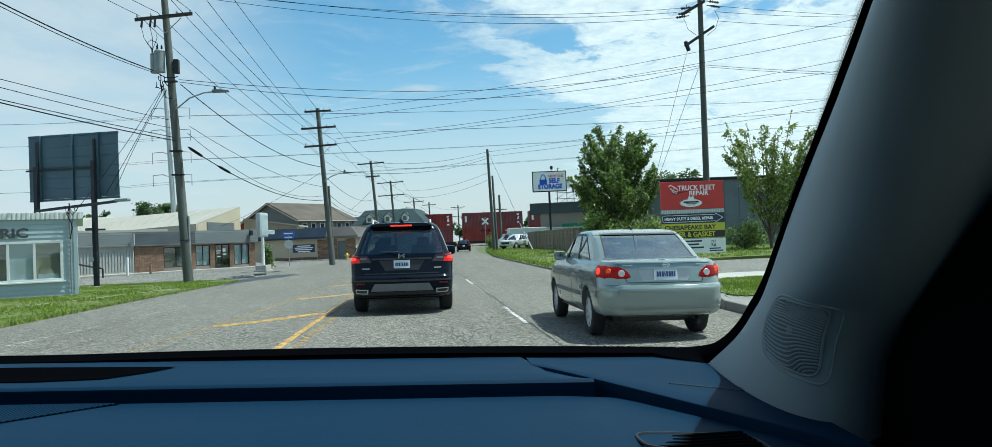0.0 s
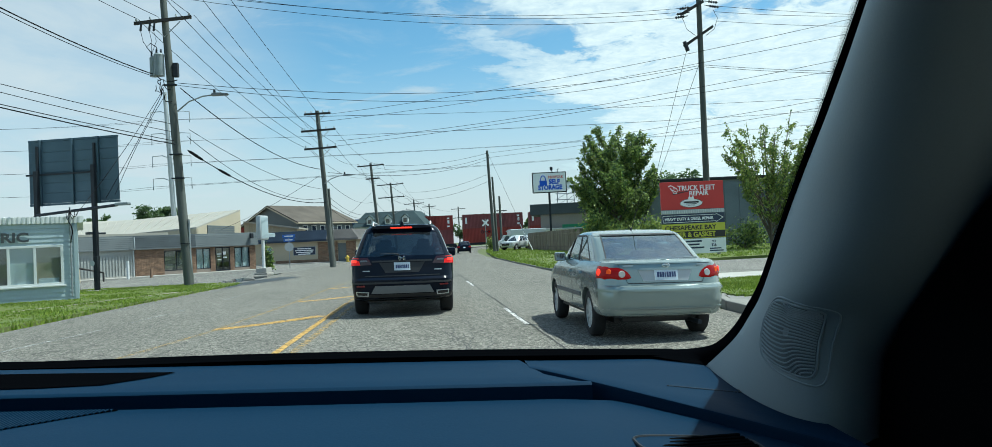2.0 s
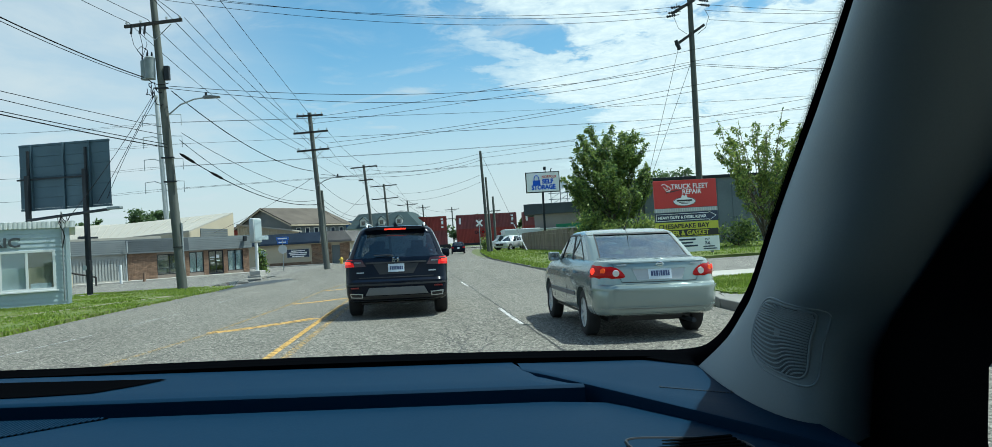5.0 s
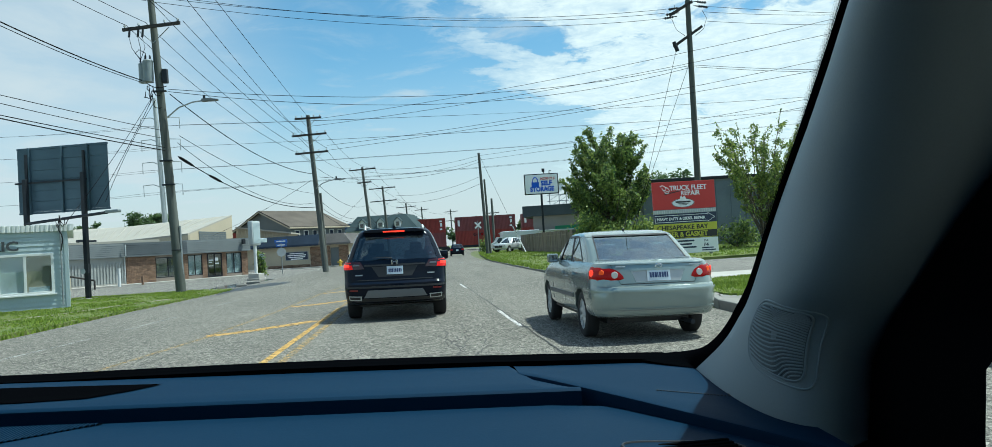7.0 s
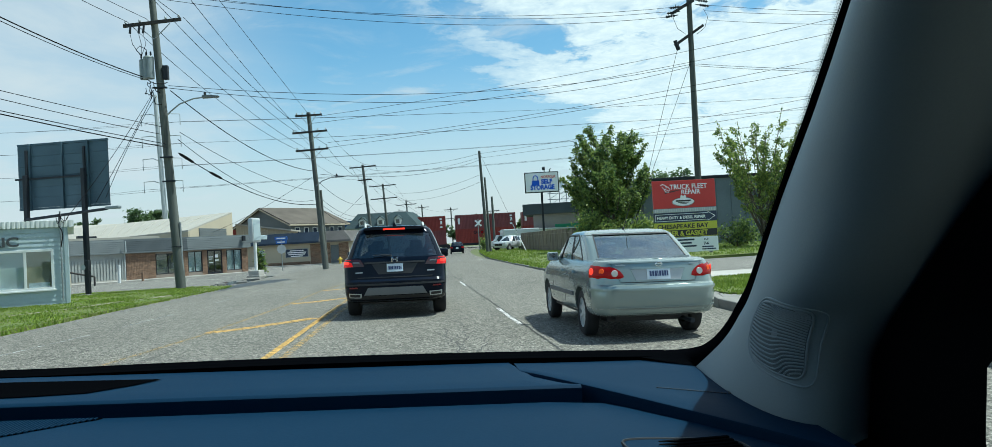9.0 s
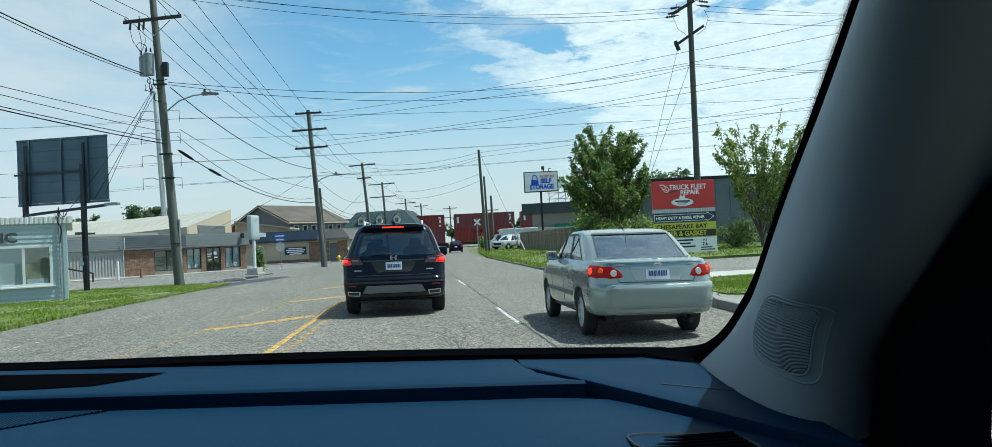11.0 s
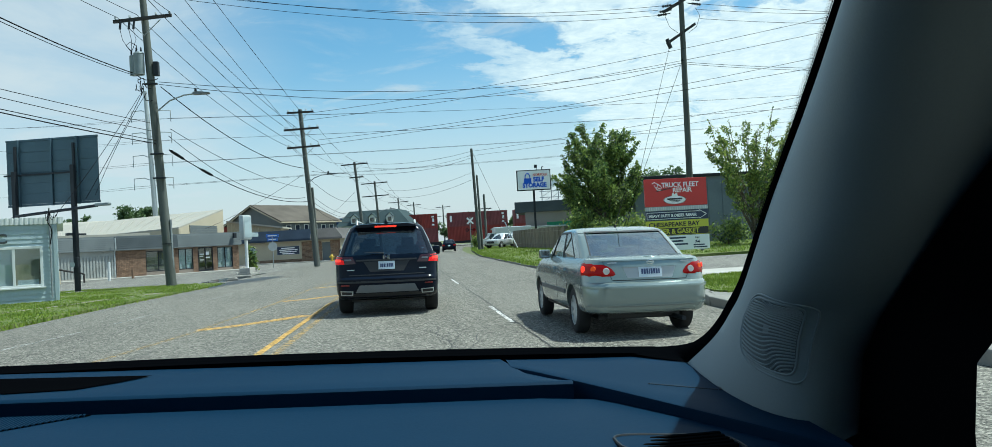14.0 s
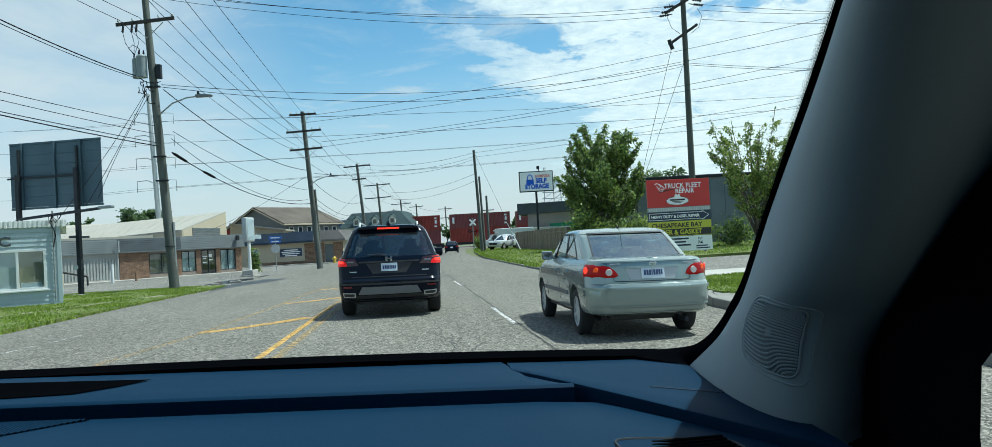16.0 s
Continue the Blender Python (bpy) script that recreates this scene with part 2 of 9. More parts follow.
def leafy(name, color, second):
    """Leaves: thin, half see-through to light, each tuft a shade of its own."""
    m = bpy.data.materials.new(name)
    m.use_nodes = True
    nt = m.node_tree
    N, Lk = nt.nodes.new, nt.links.new
    bs, out = nt.nodes["Principled BSDF"], nt.nodes["Material Output"]
    geo, mix, hs, r = N("ShaderNodeNewGeometry"), N("ShaderNodeMix"), N("ShaderNodeHueSaturation"), N("ShaderNodeMapRange")
    mix.data_type = "RGBA"
    Lk(geo.outputs["Random Per Island"], mix.inputs["Factor"])
    mix.inputs["A"].default_value, mix.inputs["B"].default_value = (*color, 1), (*second, 1)
    n = N("ShaderNodeTexNoise")
    co = N("ShaderNodeTexCoord")
    Lk(co.outputs["Object"], n.inputs["Vector"])
    n.inputs["Scale"].default_value = 0.7
    Lk(n.outputs["Fac"], r.inputs["Value"])
    r.inputs["To Min"].default_value, r.inputs["To Max"].default_value = 0.6, 1.4
    Lk(mix.outputs["Result"], hs.inputs["Color"])
    Lk(r.outputs[0], hs.inputs["Value"])
    Lk(hs.outputs[0], bs.inputs["Base Color"])
    bs.inputs["Roughness"].default_value = 0.55
    tr, ms = N("ShaderNodeBsdfTranslucent"), N("ShaderNodeMixShader")
    Lk(hs.outputs[0], tr.inputs[0])
    ms.inputs[0].default_value = 0.42
    Lk(bs.outputs[0], ms.inputs[1])
    Lk(tr.outputs[0], ms.inputs[2])
    Lk(ms.outputs[0], out.inputs[0])
    return m


M = dict(
    road=asphalt("worn_asphalt", (0.1488, 0.1402, 0.1187), (0.1221, 0.1144, 0.09804)),
    lot=asphalt("lot_asphalt", (0.1725, 0.1646, 0.1464), (0.1329, 0.1266, 0.1123)),
    concrete=material("concrete", (0.3956, 0.3784, 0.344), 0.85, 0, 0.12, 0.8, 30, 0.4, second=(0.2838, 0.2666, 0.2408)),
    soil=material("soil_and_grass", (0.086, 0.1118, 0.0344), 0.95, 0, 0.2, 0.35, 9, 0.8, second=(0.129, 0.129, 0.0516), bump_size=0.05),
    grass_bed=material("grass_bed", (0.085, 0.12, 0.019), 0.95, 0, 0.2, 0.6, 25, 0.8, second=(0.13, 0.135, 0.04), bump_size=0.03),
    grass=leafy("grass_blades", (0.105, 0.175, 0.018), (0.26, 0.335, 0.045)),
    white_paint=worn_paint("white_road_paint", (0.6192, 0.6106, 0.5848), 0.47),
    faint_paint=worn_paint("faint_white_road_paint", (0.516, 0.516, 0.4902), 0.53),
    yellow_paint=worn_paint("yellow_road_paint", (0.516, 0.3096, 0.0731), 0.45),
    faint_yellow=worn_paint("faint_yellow_road_paint", (0.4816, 0.3182, 0.1118), 0.525),
    crack=material("crack_filler", (0.05, 0.05, 0.05), 0.9, 0, 0.1),
    pole_wood=material("weathered_pole_wood", (0.105, 0.115, 0.104), 0.9, 0, 0.2, 1.5, 30, 0.5, second=(0.05, 0.053, 0.047), stretch=(4, 4, 0.25)),
    dark_wood=material("creosoted_wood", (0.045, 0.04, 0.037), 0.85, 0, 0.2, 2, 30, 0.4, stretch=(4, 4, 0.3)),
    galv=material("galvanised_steel", (0.30, 0.32, 0.33), 0.5, 0.5, 0.1, 3, 50, 0.1),
    can_grey=material("weathered_can_grey", (0.21, 0.245, 0.255), 0.55, 0.1, 0.12, 3, 40, 0.1),
    grey_metal=material("grey_painted_metal", (0.43, 0.4558, 0.4644), 0.45, 0.2, 0.08, 3, 50, 0.1),
    dark_metal=material("dark_painted_metal", (0.020, 0.024, 0.030), 0.55, 0.0, 0.15, 3, 50, 0.15, spec=0.25),
    billboard=material("billboard_sheet_metal", (0.058, 0.098, 0.128), 0.55, 0.2, 0.2, 0.7, 20, 0.1, second=(0.040, 0.070, 0.094)),
    letter_grey=material("dark_grey_letter_metal", (0.055, 0.062, 0.068), 0.6, 0.1, 0.1, 2, 30, 0.1),
    wire=material("wire", (0.009, 0.009, 0.011), 0.7, 0, 0.05, bump=0, spec=0.1),
    bluegrey=material("pale_blue_siding", (0.35, 0.42, 0.445), 0.6, 0, 0.1, 0.8, 20, 0.15, second=(0.29, 0.355, 0.375)),
    white=material("white_paint", (0.64, 0.65, 0.64), 0.5, 0, 0.06, 1.5, 40, 0.1, second=(0.58, 0.58, 0.56)),
    sage=material("grey_siding", (0.129, 0.1462, 0.1505), 0.65, 0, 0.12, 0.8, 20, 0.2, second=(0.0946, 0.1075, 0.1118)),
    navy_fascia=material("dark_blue_grey_fascia", (0.030, 0.043, 0.066), 0.8, 0, 0.15, 0.8, 20, 0.1, spec=0.1),
    brick=material("red_brown_brick", (0.215, 0.1333, 0.086), 0.85, 0, 0.16, 2.0, 30, 0.4, second=(0.1419, 0.0903, 0.06192), per_object=0.3),
    mortar=material("mortar", (0.258, 0.215, 0.1806), 0.9, 0, 0.1, 3, 60, 0.3),
    tan=material("tan_wall", (0.4472, 0.387, 0.2838), 0.7, 0, 0.1, 0.4, 20, 0.15, second=(0.3612, 0.3096, 0.2236)),
    cream=material("cream_metal_roof", (0.36, 0.335, 0.285), 0.6, 0.0, 0.1, 0.3, 20, 0.1, second=(0.30, 0.28, 0.235)),
    shingle=material("brown_shingle", (0.0989, 0.0817, 0.0645), 0.9, 0, 0.2, 0.5, 18, 0.4),
    grey_shingle=material("grey_shingle", (0.1118, 0.1032, 0.0989), 0.9, 0, 0.2, 0.5, 18, 0.4),
    green_roof=material("grey_green_roof", (0.048, 0.07, 0.076), 0.8, 0.0, 0.12, 0.5, 18, 0.2, spec=0.1),
    # charcoal lifted towards blue: windscreen haze put into the wall colour
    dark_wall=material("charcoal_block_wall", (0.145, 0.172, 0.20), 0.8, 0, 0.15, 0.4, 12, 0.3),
    taupe=material("taupe_wall", (0.2408, 0.215, 0.1892), 0.8, 0, 0.1, 0.4, 12, 0.2),
    green_door=material("green_roller_door", (0.03, 0.22, 0.10), 0.5, 0.1, 0.1, 1, 20, 0.1),
    fence=material("weathered_fence_wood", (0.235, 0.195, 0.15), 0.9, 0, 0.2, 1.5, 30, 0.4, per_object=0.25, stretch=(3, 3, 0.4)),
    pane=glass("window_glass", (0.80, 0.85, 0.86), 0.09),
    car_glass=glass("tinted_car_glass", (0.52, 0.62, 0.64), 0.32),
    dark_glass=glass("dark_privacy_glass", (0.30, 0.34, 0.38), 0.11),
    clear_glass=glass("windscreen_glass", (0.94, 0.97, 0.96), 0.04),
    silver=material("silver_green_car_paint", (0.252, 0.302, 0.29), 0.25, 0.47, 0.03, 0.8, 200, 0.0, second=(0.238, 0.288, 0.275), coat=0.7),
    black_car=material("black_blue_car_paint", (0.0045, 0.008, 0.017), 0.14, 0.0, 0.05, 0.8, 200, 0.0, coat=0.04, spec=0.13),
    red_car=material("dark_red_car_paint", (0.16, 0.012, 0.014), 0.25, 0.1, 0.05, 0.8, 200, 0.0, coat=0.4),
    white_car=material("white_car_paint", (0.6, 0.62, 0.63), 0.3, 0.1, 0.03, 0.8, 200, 0.0, coat=0.6),
    black_plastic=material("black_plastic", (0.02, 0.02, 0.022), 0.55, 0, 0.1, 5, 120, 0.1),
    rubber=material("tyre_rubber", (0.018, 0.018, 0.019), 0.85, 0, 0.15, 6, 90, 0.3),
    rim=material("silver_wheel_cover", (0.5332, 0.5418, 0.5418), 0.4, 0.3, 0.05, 5, 100, 0.05),
    chrome=material("chrome", (0.75, 0.76, 0.77), 0.12, 1.0, 0.02, bump=0),
    dark_chrome=material("tinted_mirror", (0.30, 0.33, 0.36), 0.06, 1.0, 0.02, bump=0),
    satin=material("satin_silver_trim", (0.42, 0.43, 0.44), 0.4, 0.6, 0.05, 4, 100, 0.05),
    red_lens=glow("lit_red_lens", (1.0, 0.01, 0.008), 0.06, (0.17, 0.002, 0.003)),
    lamp_red=glow("lit_tail_lens", (1.0, 0.012, 0.01), 0.30, (0.34, 0.004, 0.006)),
    red_hot=glow("lit_brake_bulb", (1.0, 0.05, 0.025), 1.0, (0.5, 0.01, 0.01)),
    red_dim=material("red_reflector", (0.16, 0.01, 0.012), 0.35, 0, 0.05, bump=0),
    smoked=material("smoked_lens", (0.035, 0.008, 0.010), 0.15, 0, 0.05, bump=0, coat=0.3),
    skid=material("grey_skid_plate", (0.15, 0.16, 0.17), 0.45, 0.3, 0.05, 4, 100, 0.05),
    dark_siding=material("dark_slate_siding", (0.0516, 0.0645, 0.0731), 0.7, 0, 0.12, 0.8, 20, 0.2),
    pale_siding=material("pale_grey_siding", (0.344, 0.3526, 0.3354), 0.65, 0, 0.1, 0.8, 20, 0.15),
    damp=material("damp_asphalt", (0.028, 0.029, 0.028), 0.16, 0, 0.2, 1.5, 25, 0.4),
    clear_lens=material("clear_lens", (0.65, 0.62, 0.60), 0.15, 0.3, 0.05, bump=0, coat=0.5),
    plate=material("number_plate", (0.62, 0.68, 0.74), 0.5, 0, 0.04, 8, 60, 0.05),
    plate_ink=material("plate_ink", (0.03, 0.05, 0.14), 0.5, 0, 0.05, bump=0),
    sign_red=material("red_sign_face", (0.516, 0.0301, 0.0258), 0.45, 0, 0.05, 1, 30, 0.05),
    sign_navy=material("navy_sign_face", (0.02, 0.035, 0.075), 0.45, 0, 0.05, 1, 30, 0.05),
    sign_yellow=material("yellow_sign_face", (0.5332, 0.516, 0.043), 0.45, 0, 0.05, 1, 30, 0.05),
    sign_white=material("white_sign_face", (0.86, 0.87, 0.87), 0.45, 0, 0.05, 1, 30, 0.05),
    sign_blue=material("blue_sign_ink", (0.0, 0.085, 0.62), 0.45, 0, 0.05, 1, 30, 0.0),
    ink_black=material("black_sign_ink", (0.02, 0.02, 0.02), 0.5, 0, 0.05, bump=0),
    ink_red=material("red_sign_ink", (0.55, 0.04, 0.03), 0.5, 0, 0.05, bump=0),
    box_maroon=material("maroon_container_paint", (0.20, 0.052, 0.055), 0.6, 0.1, 0.15, 0.4, 15, 0.1),
    box_red=material("red_container_paint", (0.258, 0.0344, 0.0258), 0.6, 0.1, 0.15, 0.4, 15, 0.1),
    box_orange=material("orange_container_paint", (0.5332, 0.1462, 0.0172), 0.6, 0.1, 0.15, 0.4, 15, 0.1),
    box_green=material("green_container_paint", (0.03, 0.16, 0.09), 0.6, 0.1, 0.15, 0.4, 15, 0.1),
    box_blue=material("blue_container_paint", (0.03, 0.09, 0.24), 0.6, 0.1, 0.15, 0.4, 15, 0.1),
    # wide leaf tones: the crown's shade and lit tips put into the colours
    leaf=leafy("tree_leaves", (0.028, 0.075, 0.034), (0.29, 0.37, 0.085)),
    leaf_light=leafy("light_tree_leaves", (0.06, 0.13, 0.045), (0.35, 0.41, 0.09)),
    leaf_far=leafy("far_tree_leaves", (0.06, 0.11, 0.045), (0.13, 0.19, 0.07)),
    bark=material("bark", (0.12, 0.10, 0.08), 0.95, 0, 0.25, 2, 25, 0.6, stretch=(3, 3, 0.5)),
    dash=material("dark_blue_grey_dash_vinyl", (0.0050, 0.0208, 0.0465), 0.6, 0, 0.06, 4, 420, 0.25, second=(0.0043, 0.0178, 0.040), spec=0.04, bump_size=0.0006),
    dash_dark=material("black_dash_vinyl", (0.006, 0.008, 0.011), 0.6, 0, 0.06, 4, 420, 0.25, bump_size=0.0006),
    trim_grey=material("grey_pillar_trim", (0.25, 0.292, 0.302), 0.6, 0, 0.05, 3, 500, 0.2, second=(0.23, 0.27, 0.28), bump_size=0.0004),
    grille_grey=material("shaded_grille_grey", (0.13, 0.152, 0.158), 0.8, 0, 0.06, 3, 500, 0.2, bump_size=0.0004),
    frit=material("black_glass_border", (0.0016, 0.0019, 0.0026), 0.85, 0, 0.06, 3, 300, 0.05, spec=0.0),
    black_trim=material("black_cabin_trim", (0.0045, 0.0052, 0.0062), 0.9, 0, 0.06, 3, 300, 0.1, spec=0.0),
    kerb=material("grimy_kerb_concrete", (0.2322, 0.2236, 0.2021), 0.9, 0, 0.15, 1.2, 30, 0.5, second=(0.1118, 0.1075, 0.0989)),
    amber=glow("amber_lens", (1.0, 0.10, 0.02), 0.20, (0.55, 0.07, 0.015)),
    blind=material("pale_blind", (0.6364, 0.6966, 0.7138), 0.7, 0, 0.08, 2, 30, 0.1),
    yellow_iron=material("yellow_hydrant_paint", (0.6, 0.42, 0.05), 0.5, 0, 0.1, 3, 40, 0.1),
    street_blue=material("street_sign_blue", (0.03, 0.12, 0.45), 0.4, 0, 0.05, 3, 40, 0.0),
)

# ---------------------------------------------------------------- building helpers
def finish(bm, name, mat, smooth=None):
    me = bpy.data.meshes.new(name)
    bmesh.ops.recalc_face_normals(bm, faces=bm.faces)
    bm.to_mesh(me)
    bm.free()
    for m in (mat if isinstance(mat, (list, tuple)) else [mat]):
        me.materials.append(M[m] if isinstance(m, str) else m)
    if smooth:
        me.shade_smooth()
        me.set_sharp_from_angle(angle=radians(smooth))
    return me


def part(name, bm, mat, parent, label="", smooth=None, at=None):
    ob = new(name, finish(bm, name, mat, smooth))
    ob.parent = parent
    if at is not None:
        ob.matrix_basis = at
    return tagged(ob, label)


def thing(name, label, category, m=None, group="", kind=""):
    ob = new(name)
    ob.empty_display_size = 0.2
    if m is not None:
        ob.matrix_basis = m
    return tagged(ob, label, category, group, kind)


def solo(name, bm, mat, label, category, group="", kind="", smooth=None, m=None):
    ob = new(name, finish(bm, name, mat, smooth))
    if m is not None:
        ob.matrix_basis = m
    return tagged(ob, label, category, group, kind)


def B():
    return bmesh.new()


def box(bm, x0, x1, y0, y1, z0, z1, bevel=0.0, m=None):
    r = bmesh.ops.create_cube(bm, size=1.0)
    vs = r["verts"]
    for v in vs:
        v.co = Vector(((x0 + x1) / 2 + v.co.x * (x1 - x0), (y0 + y1) / 2 + v.co.y * (y1 - y0), (z0 + z1) / 2 + v.co.z * (z1 - z0)))
    if bevel:
        es = list({e for v in vs for e in v.link_edges})
        out = bmesh.ops.bevel(bm, geom=es, offset=bevel, segments=2, affect="EDGES", profile=0.5)
        vs = list({v for f in out["faces"] for v in f.verts} | {v for v in vs if v.is_valid})
    if m is not None:
        bmesh.ops.transform(bm, matrix=m, verts=vs)
    return vs


def rod(bm, p0, p1, r0, r1=None, n=10, caps=True):
    r1 = r0 if r1 is None else r1
    p0, p1 = Vector(p0), Vector(p1)
    q = (p1 - p0).to_track_quat("Z", "Y")
    rings = []
    for p, r in ((p0, r0), (p1, r1)):
        rings.append([bm.verts.new(p + q @ Vector((math.cos(a) * r, math.sin(a) * r, 0))) for a in (2 * math.pi * k / n for k in range(n))])
    for k in range(n):
        bm.faces.new((rings[0][k], rings[0][(k + 1) % n], rings[1][(k + 1) % n], rings[1][k]))
    if caps:
        bm.faces.new(rings[0][::-1])
        bm.faces.new(rings[1])


def sweep(bm, pts, r, n=8, flat=1.0):
    """A tube along points, r a number or one per point."""
    pts = [Vector(p) for p in pts]
    rs = r if isinstance(r, (list, tuple)) else [r] * len(pts)
    rings = []
    for i, p in enumerate(pts):
        d = (pts[min(i + 1, len(pts) - 1)] - pts[max(i - 1, 0)]).normalized()
        q = d.to_track_quat("Z", "Y")
        rings.append([bm.verts.new(p + q @ Vector((math.cos(a) * rs[i], math.sin(a) * rs[i] * flat, 0))) for a in (2 * math.pi * k / n for k in range(n))])
    for a, b in zip(rings, rings[1:]):
        for k in range(n):
            bm.faces.new((a[k], a[(k + 1) % n], b[(k + 1) % n], b[k]))
    bm.faces.new(rings[0][::-1])
    bm.faces.new(rings[-1])


def prism(bm, poly, y0, y1, m=None):
    """A polygon of (x, z) points pushed from y0 to y1."""
    a = [bm.verts.new((x, y0, z)) for x, z in poly]
    b = [bm.verts.new((x, y1, z)) for x, z in poly]
    n = len(poly)
    bm.faces.new(a)
    bm.faces.new(b[::-1])
    for k in range(n):
        bm.faces.new((a[k], b[k], b[(k + 1) % n], a[(k + 1) % n]))
    if m is not None:
        bmesh.ops.transform(bm, matrix=m, verts=a + b)


def slab(bm, poly, z0, z1):
    """A polygon of (x, y) points raised from z0 to z1."""
    a = [bm.verts.new((x, y, z0)) for x, y in poly]
    b = [bm.verts.new((x, y, z1)) for x, y in poly]
    n = len(poly)
    bm.faces.new(a[::-1])
    bm.faces.new(b)
    for k in range(n):
        bm.faces.new((a[k], a[(k + 1) % n], b[(k + 1) % n], b[k]))


def grid(bm, rows, close=False):
    vs = [[bm.verts.new(p) for p in row] for row in rows]
    for a, b in zip(vs, vs[1:]):
        for k in range(len(a) - (0 if close else 1)):
            bm.faces.new((a[k], a[(k + 1) % len(a)], b[(k + 1) % len(a)], b[k]))
    return vs


def lettering(text, size, depth=0.01, bold=0.0, align="LEFT", squeeze=1.0):
    """Letters as a mesh in the xz plane, facing -y."""
    cu = bpy.data.curves.new("letters", "FONT")
    cu.body, cu.size, cu.extrude, cu.offset, cu.align_x = text, size, depth, bold, align
    cu.resolution_u = 3
    ob = new("letters", cu)
    me = bpy.data.meshes.new_from_object(ob)
    bpy.data.objects.remove(ob)
    me.transform(Matrix.Rotation(radians(90), 4, "X") @ Matrix.Diagonal((squeeze, 1, 1, 1)))
    return me


def letters(text, size, mat, parent, at, bold=0.0, align="LEFT", squeeze=1.0, label=""):
    """Raised letters, each a part of its own."""
    me = lettering(text, size, 0.008, bold, align, squeeze)
    bm = bmesh.new()
    bm.from_mesh(me)
    bpy.data.meshes.remove(me)
    seen, groups = set(), []
    for v in bm.verts:
        if v in seen:
            continue
        stack, isle = [v], []
        seen.add(v)
        while stack:
            w = stack.pop()
            isle.append(w)
            for e in w.link_edges:
                o = e.other_vert(w)
                if o not in seen:
                    seen.add(o)
                    stack.append(o)
        a, b = min(w.co.x for w in isle), max(w.co.x for w in isle)
        for g in groups:
            if a < g[1] - 0.3 * (b - a) and b > g[0] + 0.3 * (b - a):
                g[0], g[1] = min(a, g[0]), max(b, g[1])
                g[2].update(isle)
                break
        else:
            groups.append([a, b, set(isle)])
    for _, _, vs in groups:
        out, made = bmesh.new(), {}
        for f in bm.faces:
            if f.verts[0] in vs:
                for v in f.verts:
                    if v not in made:
                        made[v] = out.verts.new(v.co)
                try:
                    out.faces.new([made[v] for v in f.verts])
                except ValueError:
                    pass
        part("letter", out, mat, parent, label, at=at)
    bm.free()


def frame_on(p, q):
    """A pose at p whose x axis runs towards q over the ground; -y is the face."""
    d = Vector(q) - Vector(p)
    return pose(*p, 0, 0, math.degrees(math.atan2(d.y, d.x)))

# ---------------------------------------------------------------- ground and road
CROWN = -2.0


def bend(y):
    """Sideways shift of the road, which swings gently to the east further on."""
    return 0.0 if y < 55 else 0.00062 * (y - 55) ** 2


def road_z(x):
    return -0.012 * abs(x - CROWN)


bm = B()
grid(bm, [[(x, y, -0.16) for x in (-2500, -200, -30, 30, 200, 2500)] for y in (-2500, -200, -40, 160, 400, 2500)])
solo("ground", bm, "soil", "flat dry soil and rough grass", "ground", kind="structure")

ROAD_Y = [-60, -30, -10] + list(range(0, 150, 5)) + [150, 170, 200, 240]
bm = B()
grid(bm, [[(x + bend(y), y, road_z(x)) for x in (-9.0, -6.5, -4.2, -2, 0.2, 1.5, 3.4, 5.27)] for y in ROAD_Y])
solo("road", bm, "road", "worn grey asphalt road with faded lines and cracks", "road", kind="structure", smooth=30)

bm = B()
slab(bm, [(-9.0, 37.0), (-9.0, 46), (-8.8, 62), (-8.9, 75), (-8, 96), (-7, 110), (-70, 112), (-70, 30), (-19, 30), (-16, 36.6)], -0.15, -0.085)
solo("parking_lot", bm, "lot", "pale worn asphalt forecourt and side street", "lot", kind="structure")
bm = B()
slab(bm, [(5.2, 21.65), (5.2, 31.4), (8, 32.6), (14, 33.0), (60, 34), (60, 21.65)], -0.14, -0.02)
solo("driveway", bm, "lot", "grey asphalt driveway beside the grass", "driveway", kind="structure")
bm = B()
box(bm, 5.9, 60, 19.1, 21.6, -0.1, 0.075, 0.01)
solo("pavement", bm, "concrete", "pale concrete pavement slab beside the driveway", "pavement", kind="structure")


bm = B()
slab(bm, [(-10.6, 38.6), (-10.8, 42), (-10.3, 44.5), (-10.1, 46), (-9.6, 49), (-9.15, 48), (-9.25, 45), (-9.1, 42), (-9.2, 40.5), (-9.1, 38.8), (-9.6, 38)], -0.1, -0.081)
solo("puddle_stain", bm, "damp", "dark damp stain on the forecourt asphalt", "stain", kind="structure")
for x, y, a, w in ((-9.15, 39.0, 12, 0.55), (-9.5, 40.6, -20, 0.4), (-9.3, 42.4, 5, 0.7), (-9.8, 37.6, 30, 0.35)):
    bm = B()
    box(bm, -w / 2, w / 2, -0.12, 0.12, -0.03, 0.11, 0.03)
    solo("broken_kerb", bm, "kerb", "broken piece of concrete kerb on the forecourt", "kerb", "broken kerb pieces", m=pose(x, y, -0.085, 0, 0, a))


